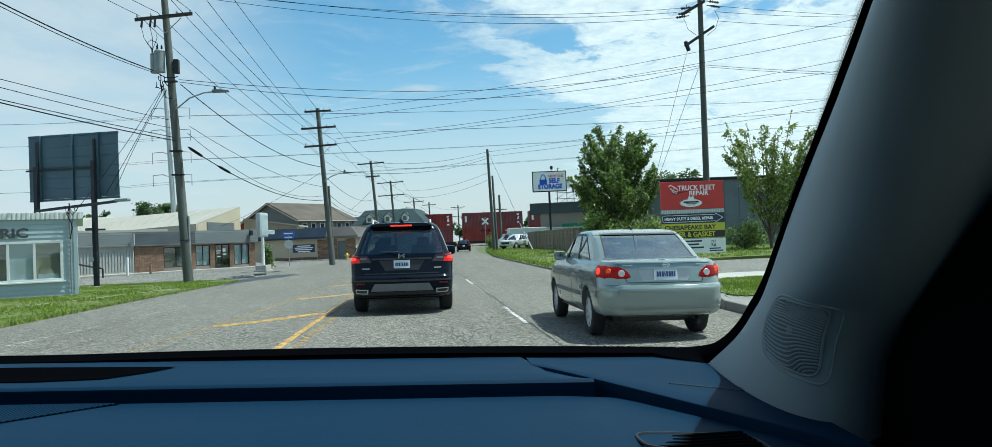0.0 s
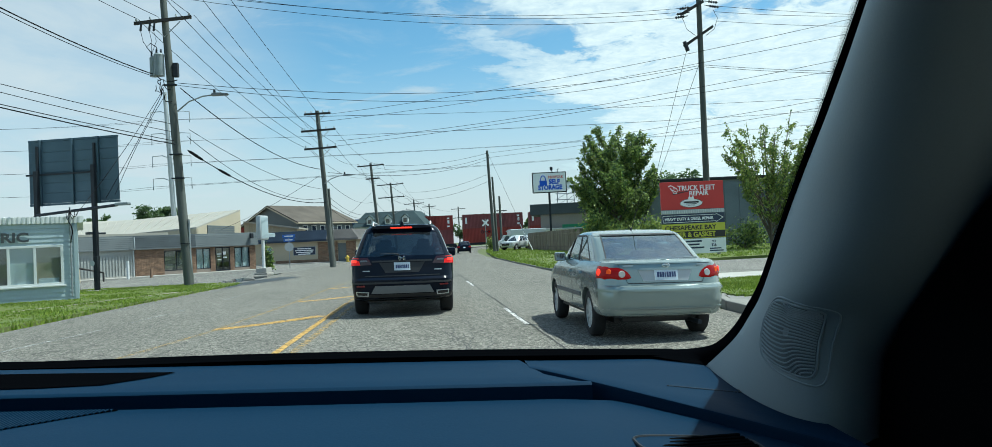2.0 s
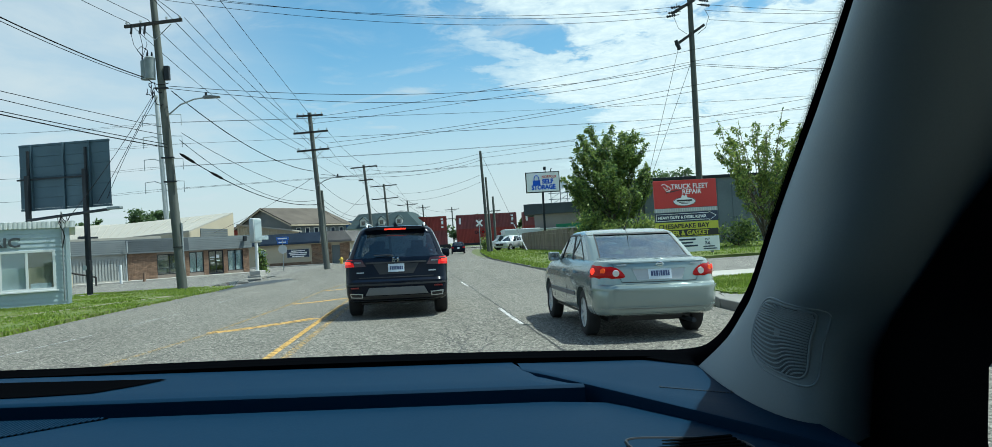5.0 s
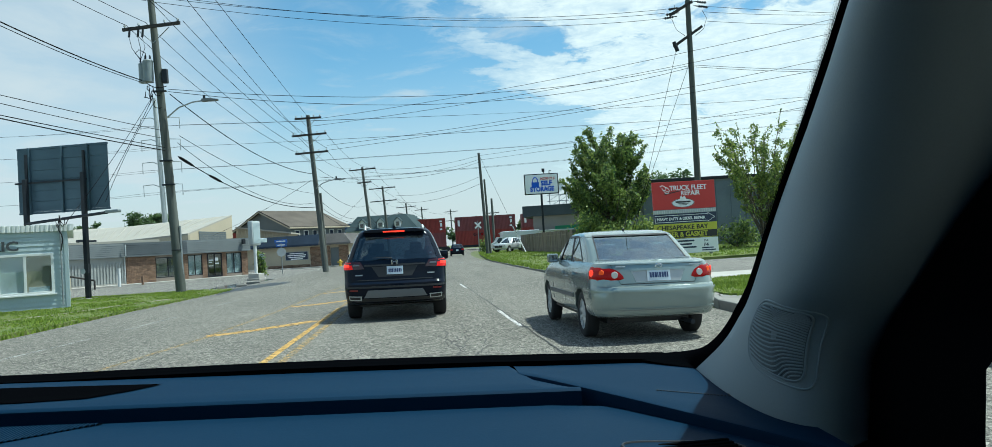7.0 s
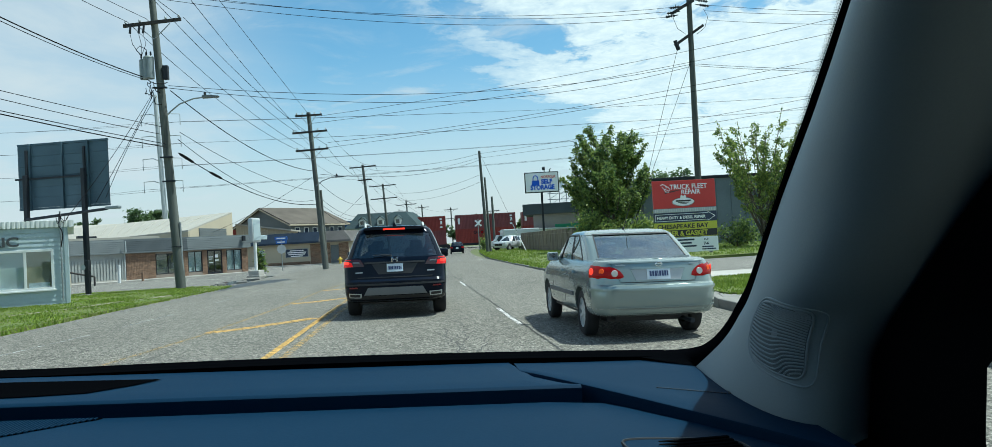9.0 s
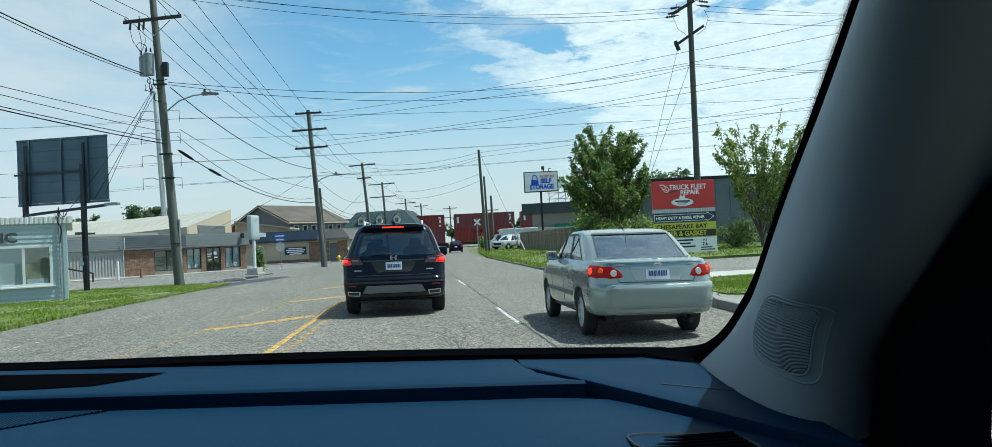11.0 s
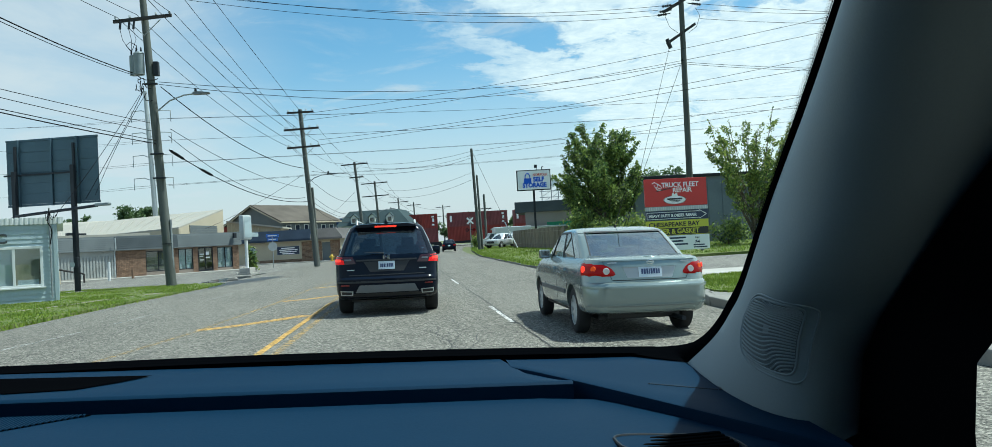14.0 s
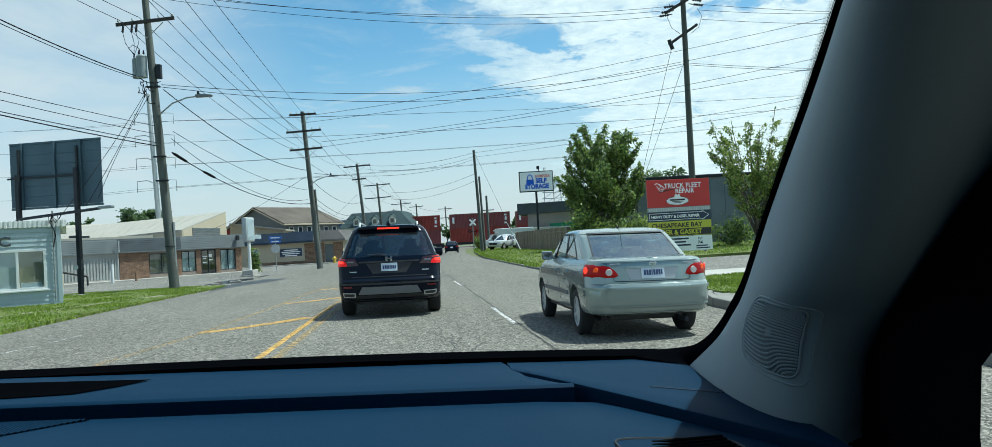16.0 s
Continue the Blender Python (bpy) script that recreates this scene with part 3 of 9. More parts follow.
def line(name, pts, width, mat, label, lift=0.006):
    """A painted line on the road along (x, y) points."""
    bm = B()
    rows = []
    for i, (x, y) in enumerate(pts):
        a, b = Vector(pts[max(i - 1, 0)]), Vector(pts[min(i + 1, len(pts) - 1)])
        d = (b - a).normalized()
        n = Vector((-d.y, d.x)) * width / 2
        rows.append([(x + n.x * k, y + n.y * k, road_z(x + n.x * k - bend(y)) + lift) for k in (-1, 0, 1)])
    grid(bm, rows)
    return solo(name, bm, mat, label, "road marking", "road lines", "structure")


def lane_x(y):
    return 1.55 - 0.0175 * (min(y, 45) - 12.5) + bend(y)


for k in range(8):
    y0 = 12.2 + k * 11.4 - 11.4
    line("lane_dash", [(lane_x(y), y) for y in (y0, y0 + 1.55, y0 + 3.1)], 0.08, "white_paint" if k < 3 else "faint_paint",
         "worn white dashed lane line on asphalt")
for off, mt in ((-0.10, "yellow_paint"), (0.14, "faint_yellow")):
    line("centre_line", [(-2.00 + off + 0.006 * (y - 10), y) for y in (2, 6, 10, 14, 18.5)], 0.11, mt, "worn double yellow centre line")
    line("centre_line", [(-1.95 + off + bend(y), y) for y in (18.6, 30, 45, 60, 80, 100)], 0.10, "faint_yellow", "worn double yellow centre line")
line("median_line", [(-4.6, 9.0), (-3.95, 13.6), (-3.6, 19.5), (-3.45, 26), (-2.5, 38)], 0.10, "faint_yellow", "faded yellow median line")
for pts in ([(-3.95, 14.05), (-3.6, 14.22), (-3.25, 14.45), (-2.7, 14.95), (-2.22, 15.45)], [(-3.5, 20.25), (-2.9, 20.45), (-2.1, 21.1)], [(-3.38, 25.8), (-2.7, 26.15), (-2.05, 26.9)]):
    line("hatch_line", pts, 0.36, "yellow_paint", "worn yellow diagonal hatch line")
line("edge_line", [(-7.25, 9), (-6.9, 13), (-6.6, 15.6)], 0.09, "faint_paint", "white line on asphalt")
line("edge_line", [(-6.5, 17), (-6.35, 20)], 0.10, "faint_paint", "faded white line on asphalt")
line("edge_line", [(-6.25, 23.4), (-6.25, 26.6)], 0.09, "faint_paint", "white dash on asphalt")
line("edge_line", [(-6.2, 34.4), (-6.2, 37.6)], 0.11, "faint_paint", "faded white dash on asphalt")
for k in range(5):
    line("crossing_bar", [(1.5 + k * 0.75, 57.0), (1.55 + k * 0.75, 60.5)], 0.35, "faint_paint", "faded white crossing bar on asphalt")

# cracks and tar seams
rng = random.Random(5)


def crack(x, y0, y1, wander, width):
    pts, cx, y = [], x, y0
    while y < y1:
        pts.append((cx, y))
        cx += rng.uniform(-wander, wander) + (x - cx) * 0.08
        y += rng.uniform(0.08, 0.2)
    line("crack", pts, width, "crack", "dark crack in the asphalt", 0.004)


line("crack", [(lane_x(6 + k * 0.3) + 0.05 + rng.uniform(-0.012, 0.012), 6 + k * 0.3) for k in range(180)], 0.024, "crack", "dark crack along the lane line", 0.0075)
crack(0.55, 6.5, 13.5, 0.05, 0.012)
crack(-0.9, 7.5, 11, 0.05, 0.012)
crack(3.5, 15, 45, 0.03, 0.016)
crack(-5.6, 12, 20, 0.06, 0.014)
crack(0.1, 16, 30, 0.05, 0.014)
for x, y0, y1 in ((0.35, 9.3, 11.4), (0.5, 9.6, 11.9), (0.62, 9.2, 11.0), (0.25, 10.2, 12.2), (-3.9, 10.5, 13.0), (2.6, 24.0, 31.0), (-5.2, 21.0, 27.0), (-7.4, 12.5, 18.0)):
    crack(x, y0, y1, 0.07, 0.013)

# long wet patch in the gutter west of the road
bm = B()
rim = [(-8.3, 31.2), (-8.2, 33.2), (-7.6, 35.8), (-7.2, 36.8), (-6.75, 40.1), (-8.0, 41.1), (-9.0, 39.0), (-8.95, 34.0)]
pts = []
for (xa, ya), (xb, yb) in zip(rim, rim[1:] + rim[:1]):
    for k in range(6):
        x, y = xa + (xb - xa) * k / 6 + rng.uniform(-0.10, 0.10), ya + (yb - ya) * k / 6 + rng.uniform(-0.2, 0.2)
        pts.append(bm.verts.new((x, y, road_z(x) + 0.005)))
bm.faces.new(pts)
solo("wet_patch", bm, material("wet_asphalt", (0.035, 0.036, 0.035), 0.5, 0, 0.25, 1.2, 12, 0.4), "dark wet patch in the gutter", "puddle", kind="structure")


def kerb(pts, label="worn concrete kerb", z0=-0.14, z1=0.07, w=0.16):
    """A kerb of single stones along (x, y) points."""
    ob = thing("kerb", label, "kerb", kind="structure")
    mesh = None
    for (xa, ya), (xb, yb) in zip(pts, pts[1:]):
        d = Vector((xb - xa, yb - ya))
        count = max(1, round(d.length / 1.2))
        for k in range(count):
            if mesh is None:
                b = B()
                box(b, 0, 1, -w / 2, w / 2, z0, z1, 0.025)
                mesh = finish(b, "kerb_stone", "kerb")
            st = new("kerb_stone", mesh)
            p = Vector((xa, ya)) + d * k / count
            st.parent = ob
            st.matrix_basis = pose(p.x, p.y, rng.uniform(-0.008, 0.006), 0, 0, math.degrees(math.atan2(d.y, d.x))) @ Matrix.Diagonal((d.length / count - 0.012, 1, 1, 1))
    return ob


kerb([(5.35, -12), (5.35, 11.6), (5.42, 13.2), (5.75, 14.5), (6.4, 15.3), (7.6, 15.7)])
kerb([(7.2, 31.6), (6.1, 31.9), (5.55, 32.6), (5.4, 34), (5.35, 45), (5.4, 55), (5.65, 64), (6.3, 75), (7.1, 90), (8.2, 105), (9.6, 120)], z1=0.0)

# grass
bm = B()
slab(bm, [(5.43, -12), (5.43, 11.6), (5.5, 13.2), (5.85, 14.4), (6.45, 15.2), (7.5, 15.6), (60, 15.6), (60, -12)], -0.15, 0.05)
solo("grass_verge", bm, "kerb", "grey concrete apron behind the kerb", "verge", kind="structure")
PATCHES = [
    ("lawn", [(5.95, 15.0), (6.2, 19.0), (60, 19.0), (60, 12.7), (8.5, 13.2), (6.4, 13.75), (5.95, 14.2)], 0.08),
    ("lawn", [(7.2, 31.8), (6.2, 32.1), (5.65, 32.8), (5.5, 34), (5.45, 45), (5.5, 55), (5.75, 64), (6.4, 75), (7.2, 90), (8.3, 105), (9.7, 120), (24, 120), (24, 78), (60, 78), (60, 34.6), (14, 33.6)], 0.08),
    ("lawn", [(-8.95, 12.0), (-9.35, 17.7), (-9.05, 25), (-8.75, 32.8), (-8.9, 35.6), (-11.5, 36.9), (-15.8, 36.9), (-19, 31), (-30, 31), (-30, 4), (-9.3, 4)], -0.03),
]


def inside(p, poly):
    hit, j = False, len(poly) - 1
    for i, (xi, yi) in enumerate(poly):
        xj, yj = poly[j]
        if (yi > p[1]) != (yj > p[1]) and p[0] < (xj - xi) * (p[1] - yi) / (yj - yi) + xi:
            hit = not hit
        j = i
    return hit


def track_off(x, y):
    """Distance from the worn track through the west lawn."""
    return abs(x + 10.6 - (y - 26.4) * 0.32 + 0.1 * math.sin(y * 1.7)) if 22.5 < y < 29.5 else 9.0


def lawn(poly, z, blades, xr, yr, h, rim):
    bm = B()
    slab(bm, poly, -0.155, z)
    solo("lawn", bm, "grass_bed", "uneven green grass with dry patches", "grass", kind="structure")
    co, faces, r = [], [], random.Random(len(poly))
    while len(faces) < blades:
        x, y = r.uniform(*xr), r.uniform(*yr)
        if not inside((x, y), poly):
            continue
        thick = noise.noise((x * 0.5, y * 0.5, 3.0)) + 0.4
        if r.random() > thick + 0.35:
            continue
        for _ in range(3):
            bx, by = x + r.gauss(0, 0.06), y + r.gauss(0, 0.06)
            if not inside((bx, by), poly) or track_off(bx, by) < 0.11 * (1 + noise.noise((bx * 3, by * 3, 0))):
                continue
            a, w, hh = r.uniform(0, 6.28), r.uniform(0.012, 0.03), h * r.uniform(0.4, 1.2) * (0.6 + thick)
            lx, ly = r.gauss(0, hh * 0.4), r.gauss(0, hh * 0.4)
            n = len(co)
            co += [(bx - math.cos(a) * w, by - math.sin(a) * w, z - 0.01), (bx + math.cos(a) * w, by + math.sin(a) * w, z - 0.01), (bx + lx, by + ly, z + hh)]
            faces.append((n, n + 1, n + 2))
    # ragged rim that hangs over the edge
    for (xa, ya), (xb, yb) in list(zip(poly, poly[1:]))[:rim]:
        ln = math.hypot(xb - xa, yb - ya)
        for k in range(int(min(ln, 30) * 55)):
            t = r.random()
            bx, by = xa + (xb - xa) * t + r.gauss(0, 0.10), ya + (yb - ya) * t + r.gauss(0, 0.10)
            a, w, hh = r.uniform(0, 6.28), r.uniform(0.015, 0.035), h * r.uniform(0.5, 1.3)
            n = len(co)
            co += [(bx - math.cos(a) * w, by - math.sin(a) * w, z - 0.09), (bx + math.cos(a) * w, by + math.sin(a) * w, z - 0.09), (bx + r.gauss(0, 0.05), by + r.gauss(0, 0.05), z + hh)]
            faces.append((n, n + 1, n + 2))
    me = bpy.data.meshes.new("grass_blades")
    me.from_pydata(co, [], faces)
    me.materials.append(M["grass"])
    tagged(new("grass_blades", me), "short green grass blades", "grass", kind="stuff")


lawn(PATCHES[0][1], 0.08, 26000, (5.9, 13), (12.7, 19.0), 0.05, 7)
lawn(PATCHES[1][1], 0.08, 42000, (5.4, 27), (32, 105), 0.10, 12)
lawn(PATCHES[2][1], -0.03, 46000, (-20, -8.7), (12, 37), 0.045, 7)

bm = B()
grid(bm, [[(-10.6 + (y - 26.4) * 0.32 - 0.1 * math.sin(y * 1.7) + d, y, -0.022) for d in (-0.16, 0.16)] for y in (22.5 + k * 0.35 for k in range(21))])
solo("dirt_track", bm, material("dry_dirt", (0.26, 0.235, 0.17), 0.95, 0, 0.2, 1.5, 20, 0.6, second=(0.17, 0.16, 0.09), bump_size=0.02), "narrow worn dirt track in the grass", "track", kind="structure")

# ---------------------------------------------------------------- buildings west of the road
def window(parent, x0, x1, z0, z1, y=0.0, frame_mat="dark_metal", t=0.05, mullions=1, glass_mat="pane", depth=0.06):
    """A window on a wall whose face is at y, looking to -y: frame, panes."""
    w = new("window")
    w.parent = parent
    for a, b, c, d in ((x0, x1, z0, z0 + t), (x0, x1, z1 - t, z1), (x0, x0 + t, z0 + t, z1 - t), (x1 - t, x1, z0 + t, z1 - t)):
        bm = B()
        box(bm, a, b, y - 0.03, y + depth, c, d, 0.004)
        part("window_frame", bm, frame_mat, w)
    n = mullions + 1
    step = (x1 - x0 - 2 * t) / n
    for k in range(n):
        a = x0 + t + k * step
        bm = B()
        box(bm, a, a + step, y + 0.02, y + 0.028, z0 + t, z1 - t)
        part("pane", bm, glass_mat, w).visible_shadow = False
        if k:
            bm = B()
            box(bm, a - t / 2, a + t / 2, y - 0.025, y + 0.05, z0 + t, z1 - t, 0.004)
            part("mullion", bm, frame_mat, w)
    return w


def wall_with_holes(parent, mat, x0, x1, z0, z1, holes, y0, y1):
    """A wall from y0 (face) to y1 with rectangular holes (x0, x1, z0, z1), sorted: one part for each pier, parapet and lintel."""
    x, pieces = x0, []
    for a, b, c, d in holes:
        if a > x:
            pieces.append((x, a, z0, z1))
        if c > z0:
            pieces.append((a, b, z0, c))
        if d < z1:
            pieces.append((a, b, d, z1))
        x = b
    if x1 > x:
        pieces.append((x, x1, z0, z1))
    walls(parent, mat, [(a, b, y0, y1, c, d) for a, b, c, d in pieces])


def walls(parent, mat, boxes):
    for b in boxes:
        bm = B()
        box(bm, *b)
        part("wall", bm, mat, parent)


def clapboards(parent, x0, x1, z0, z1, pitch, y, mat, holes=(), lean=0.032):
    """Overlapping boards on a wall face, each a part of its own between the holes."""
    n = round((z1 - z0) / pitch)
    pitch = (z1 - z0) / n
    for k in range(n):
        za, zb = z0 + k * pitch, z0 + (k + 1) * pitch
        spans, x = [], x0
        for a, b, c, d in holes:
            if c < zb - 0.02 and d > za + 0.02:
                if a > x:
                    spans.append((x, a))
                x = b
        if x1 > x:
            spans.append((x, x1))
        for a, b in spans:
            bm = B()
            prism(bm, [(a, za), (b, za), (b, zb), (a, zb)], y - 0.004, y)
            for v in bm.verts:
                if v.co.y < y - 0.002 and v.co.z < za + 0.001:
                    v.co.y -= lean
            part("board", bm, mat, parent)


# --- pale blue office by the road
def office():
    L = 9.0
    ob = thing("office_building", "pale blue clapboard office with white window frames", "building", frame_on((-12.72 - 0.915 * L, 28.43 - 0.403 * L, -0.1), (-12.72, 28.43, -0.1)))
    H = 2.84
    holes = [(L - 7.6, L - 5.2, 0.68, 2.0), (L - 2.95, L - 0.5, 0.68, 2.0)]
    wall_with_holes(ob, "bluegrey", 0, L, 0, H, holes, 0, 0.16)
    bm = B()
    box(bm, L - 0.16, L, 0.16, 8, 0, H)
    part("wall", bm, "bluegrey", ob)
    walls(ob, "bluegrey", [(0, L - 0.16, 7.84, 8, 0, H), (0, 0.16, 0.16, 7.84, 0, H)])
    for h in holes:
        w = (h[1] - h[0]) / 3
        # taupe and tan boards stand in for the room behind the outer panes
        for k, (mt, gap) in enumerate((("taupe", 0.05), ("blind", 0.045), ("tan", 0.05))):
            bm = B()
            box(bm, h[0] + k * w + 0.003, h[0] + (k + 1) * w - 0.003, gap, gap + 0.01, h[2] + 0.003, h[3] - 0.003)
            part("blind", bm, mt, ob)
        # pale strip added at the foot of the right pane
        bm = B()
        box(bm, h[1] - w + 0.08, h[1] - 0.1, 0.034, 0.044, h[2] + 0.01, h[2] + 0.2, 0.004)
        part("paper_stack", bm, "blind", ob)
    clapboards(ob, 0, L, 0.02, H - 0.02, 0.165, 0, "bluegrey", holes, 0.02)
    bm = B()
    box(bm, L - 0.11, L + 0.02, -0.035, 0.1, 0, H, 0.005)
    part("corner_board", bm, "bluegrey", ob)
    for h in holes:
        window(ob, h[0] - 0.05, h[1] + 0.05, h[2] - 0.06, h[3] + 0.06, -0.01, "white", 0.085, 2)
        bm = B()
        box(bm, h[0] - 0.1, h[1] + 0.12, -0.09, 0.02, h[2] - 0.11, h[2] - 0.055, 0.006)
        part("sill", bm, "white", ob)
    # ribbed metal fascia and flat roof
    bm = B()
    box(bm, -0.3, L + 0.22, -0.06, 8.3, H, H + 0.06)
    part("roof", bm, "white", ob)
    for k in range(66):
        x = -0.3 + k * (L + 0.5) / 66
        bm = B()
        box(bm, x, x + 0.09, -0.085, -0.06, H - 0.02, H + 0.24, 0.01)
        part("fascia_rib", bm, "white", ob)
    bm = B()
    box(bm, -0.3, L + 0.22, -0.06, -0.02, H + 0.06, H + 0.22)
    part("fascia", bm, "white", ob)
    letters("TRIC", 0.46, "letter_grey", ob, pose(L - 1.48, -0.05, 2.20), 0.014, "RIGHT", 1.2, "raised grey metal letters")
    bm = B()
    sweep(bm, [(L - 0.20, -0.07, 0.2), (L - 0.20, -0.07, 2.7), (L - 0.20, -0.07, 3.4)], 0.028, 8)
    part("conduit", bm, "galv", ob)
    # drip loops of the service drop at the corner, and an added shadow-casting cable
    for dx, z1, out in ((-0.12, 2.98, 0.20), (0.16, 3.02, 0.16), (0.26, 3.1, 0.16)):
        bm = B()
        sweep(bm, [(L - 0.20 + dx * 0.5 * (1 - math.cos(a)), -0.08 - out * math.sin(a), 3.38 - (3.38 - z1) * math.sin(a) - 0.1 * (a / 3.1416)) for a in (3.1416 * j / 8 for j in range(9))], 0.011, 6)
        part("drip_loop", bm, "wire", ob)
    bm = B()
    sweep(bm, [(L - 0.20, -0.10, 3.3), (L - 0.26, -0.2, 3.05), (L - 0.24, -0.22, 2.85), (L - 0.16, -0.2, 2.7), (L - 0.13, -0.17, 2.5), (L - 0.17, -0.12, 2.3), (L - 0.20, -0.08, 2.1)], 0.018, 8)
    part("service_cable", bm, "wire", ob, smooth=60)
    return ob


office()


# --- low brick shop with a grey siding mansard
def brick_panel(parent, x0, x1, z0, z1, y=0.0, bl=0.22, bh=0.075, j=0.012, bmesh_cache={}):
    """Single bricks in running bond on a wall face at y."""
    rows = int((z1 - z0) / (bh + j))
    for r in range(rows):
        z = z0 + r * (bh + j)
        x = x0 - (bl / 2 if r % 2 else 0)
        while x < x1 - 0.02:
            a, b = max(x, x0), min(x + bl, x1)
            if b - a > 0.04:
                key = (round(b - a, 3), bh)
                if key not in bmesh_cache:
                    bm = B()
                    box(bm, 0, b - a - j, -0.012, 0.03, 0, bh)
                    bmesh_cache[key] = finish(bm, "brick", "brick")
                o = new("brick", bmesh_cache[key])
                o.parent = parent
                o.matrix_basis = pose(a, y + rng.uniform(-0.003, 0.003), z)
            x += bl


def shop():
    A, C = Vector((-21.13, 55.77, -0.085)), Vector((-13.84, 61.47, -0.085))
    d = (C - A).normalized()
    left = 5.2
    L = (C - A).length + left
    ob = thing("shop_building", "low brick shop with grey siding fascia and dark glass door", "building", frame_on(A - d * left, C))
    s = left                                              # where the brick begins
    holes = [(s + 2.15, s + 3.95, 0.35, 1.85), (s + 4.5, s + 5.6, 0.35, 1.9), (s + 5.98, s + 7.15, 0.12, 1.95), (s + 7.5, s + 8.75, 0.3, 1.9)]
    wall_with_holes(ob, "mortar", s, L, 0, 2.0, holes, 0.03, 0.25)
    bm = B()
    box(bm, 0, s, 0.03, 0.25, 0, 2.0)
    part("wall", bm, "pale_siding", ob)
    for k in range(int(s / 0.2)):
        bm = B()
        box(bm, k * 0.2, k * 0.2 + 0.12, -0.02, 0.03, 0.18, 1.62, 0.008)
        part("wall_rib", bm, "pale_siding", ob)
    bm = B()
    box(bm, 0, s, -0.03, 0.03, 0, 0.18)
    part("plinth", bm, "concrete", ob)
    walls(ob, "mortar", [(L - 0.25, L, 0.25, 10, 0, 2.0), (0, L - 0.25, 9.75, 10, 0, 2.0), (0, 0.25, 0.25, 9.75, 0, 2.0)])
    bm = B()
    box(bm, 0.3, L - 0.3, 1.8, 1.85, 0, 1.95)
    part("inner_wall", bm, "tan", ob)
    # bricks between the openings
    brick_panel(ob, s + 0.12, s + 2.15, 0.06, 1.98)
    for a, b in ((3.95, 4.5), (5.6, 5.98), (7.15, 7.5), (8.75, L - s)):
        brick_panel(ob, s + a, s + b, 0.06, 1.98)
    for i, h in enumerate(holes):
        if i == 2:
            continue
        window(ob, *h, 0.05, "dark_metal", 0.05, 1)
        bm = B()
        box(bm, h[0] + 0.02, h[1] - 0.02, 0.16, 0.17, h[2] + 0.02, h[3] - 0.02)
        part("blind", bm, "taupe" if i == 0 else "blind", ob)
    dr = new("door")
    dr.parent = ob
    h = holes[2]
    for a, b, c, e in ((h[0], h[0] + 0.07, h[2], h[3]), (h[1] - 0.07, h[1], h[2], h[3]), (h[0] + 0.07, h[1] - 0.07, h[3] - 0.09, h[3]), (h[0] + 0.07, h[1] - 0.07, h[2], h[2] + 0.12), ((h[0] + h[1]) / 2 - 0.03, (h[0] + h[1]) / 2 + 0.03, h[2] + 0.12, h[3] - 0.09)):
        bm = B()
        box(bm, a, b, 0.02, 0.1, c, e, 0.005)
        part("door_frame", bm, "dark_metal", dr)
    bm = B()
    box(bm, h[0] + 0.07, h[1] - 0.07, 0.055, 0.063, h[2] + 0.12, h[3] - 0.09)
    part("pane", bm, "pane", dr)
    bm = B()
    box(bm, h[0] + 0.62, h[0] + 0.86, 0.045, 0.05, 1.35, 1.6)
    part("notice", bm, "sign_white", dr)
    # mansard fascia: long boards, the middle stretch in a darker colour
    bm = B()
    box(bm, -0.1, L + 0.15, -0.2, 10.1, 2.0, 2.06)
    part("soffit", bm, "sage", ob)
    bm = B()
    box(bm, -0.1, L + 0.15, 0.05, 10.1, 2.06, 2.95)
    part("roof", bm, "sage", ob)
    n = 7
    for k in range(n):
        za, zb = 2.03 + k * 0.135, 2.03 + (k + 1) * 0.135
        for a, b, mt in ((-0.15, s - 0.02, "sage"), (s - 0.02, s + 4.45, "dark_siding"), (s + 4.45, L + 0.2, "sage")):
            bm = B()
            ya, yb = -0.16 + k * 0.014, -0.16 + (k + 1) * 0.014
            prism(bm, [(a, za), (b, za), (b, zb), (a, zb)], 0, 0.02)
            for v in bm.verts:
                v.co.y += (ya if v.co.z < za + 0.01 else yb) - (0.018 if v.co.z < za + 0.01 else 0)
            part("board", bm, mt, ob)
    bm = B()
    box(bm, -0.2, L + 0.22, -0.02, 0.2, 2.975, 3.03, 0.01)
    part("coping", bm, "sage", ob)
    bm = B()
    sweep(bm, [(s, -0.36, 2.9), (s, -0.36, 2.1), (s, -0.06, 1.95), (s, -0.06, 0.1)], 0.045, 8)
    part("downpipe", bm, "grey_metal", ob)
    bm = B()
    box(bm, s + 3.75, s + 3.98, -0.35, -0.1, 0.09, 0.65, 0.02)
    part("bin", bm, "dark_metal", ob)
    bm = B()
    box(bm, 0, L + 0.6, -1.3, 0.02, 0.0, 0.09, 0.01)
    part("step", bm, "concrete", ob)
    bm = B()
    box(bm, L - 0.55, L - 0.30, -0.42, -0.20, 2.55, 2.95, 0.03)
    rod(bm, (L - 0.42, -0.25, 2.9), (L - 0.42, 0.0, 2.9), 0.03)
    part("fascia_lamp", bm, "dark_metal", ob, "dark flood lamp on the fascia")
    for x0, w, z0, hh in ((0.14, 0.34, 1.38, 0.08), (0.14, 0.26, 1.22, 0.07), (0.62, 0.30, 1.10, 0.10), (0.16, 0.30, 0.95, 0.05)):
        bm = B()
        box(bm, h[0] + x0, h[0] + x0 + w, 0.044, 0.05, z0, z0 + hh)
        part("sticker", bm, "sign_white", dr)
    # rooftop unit
    bm = B()
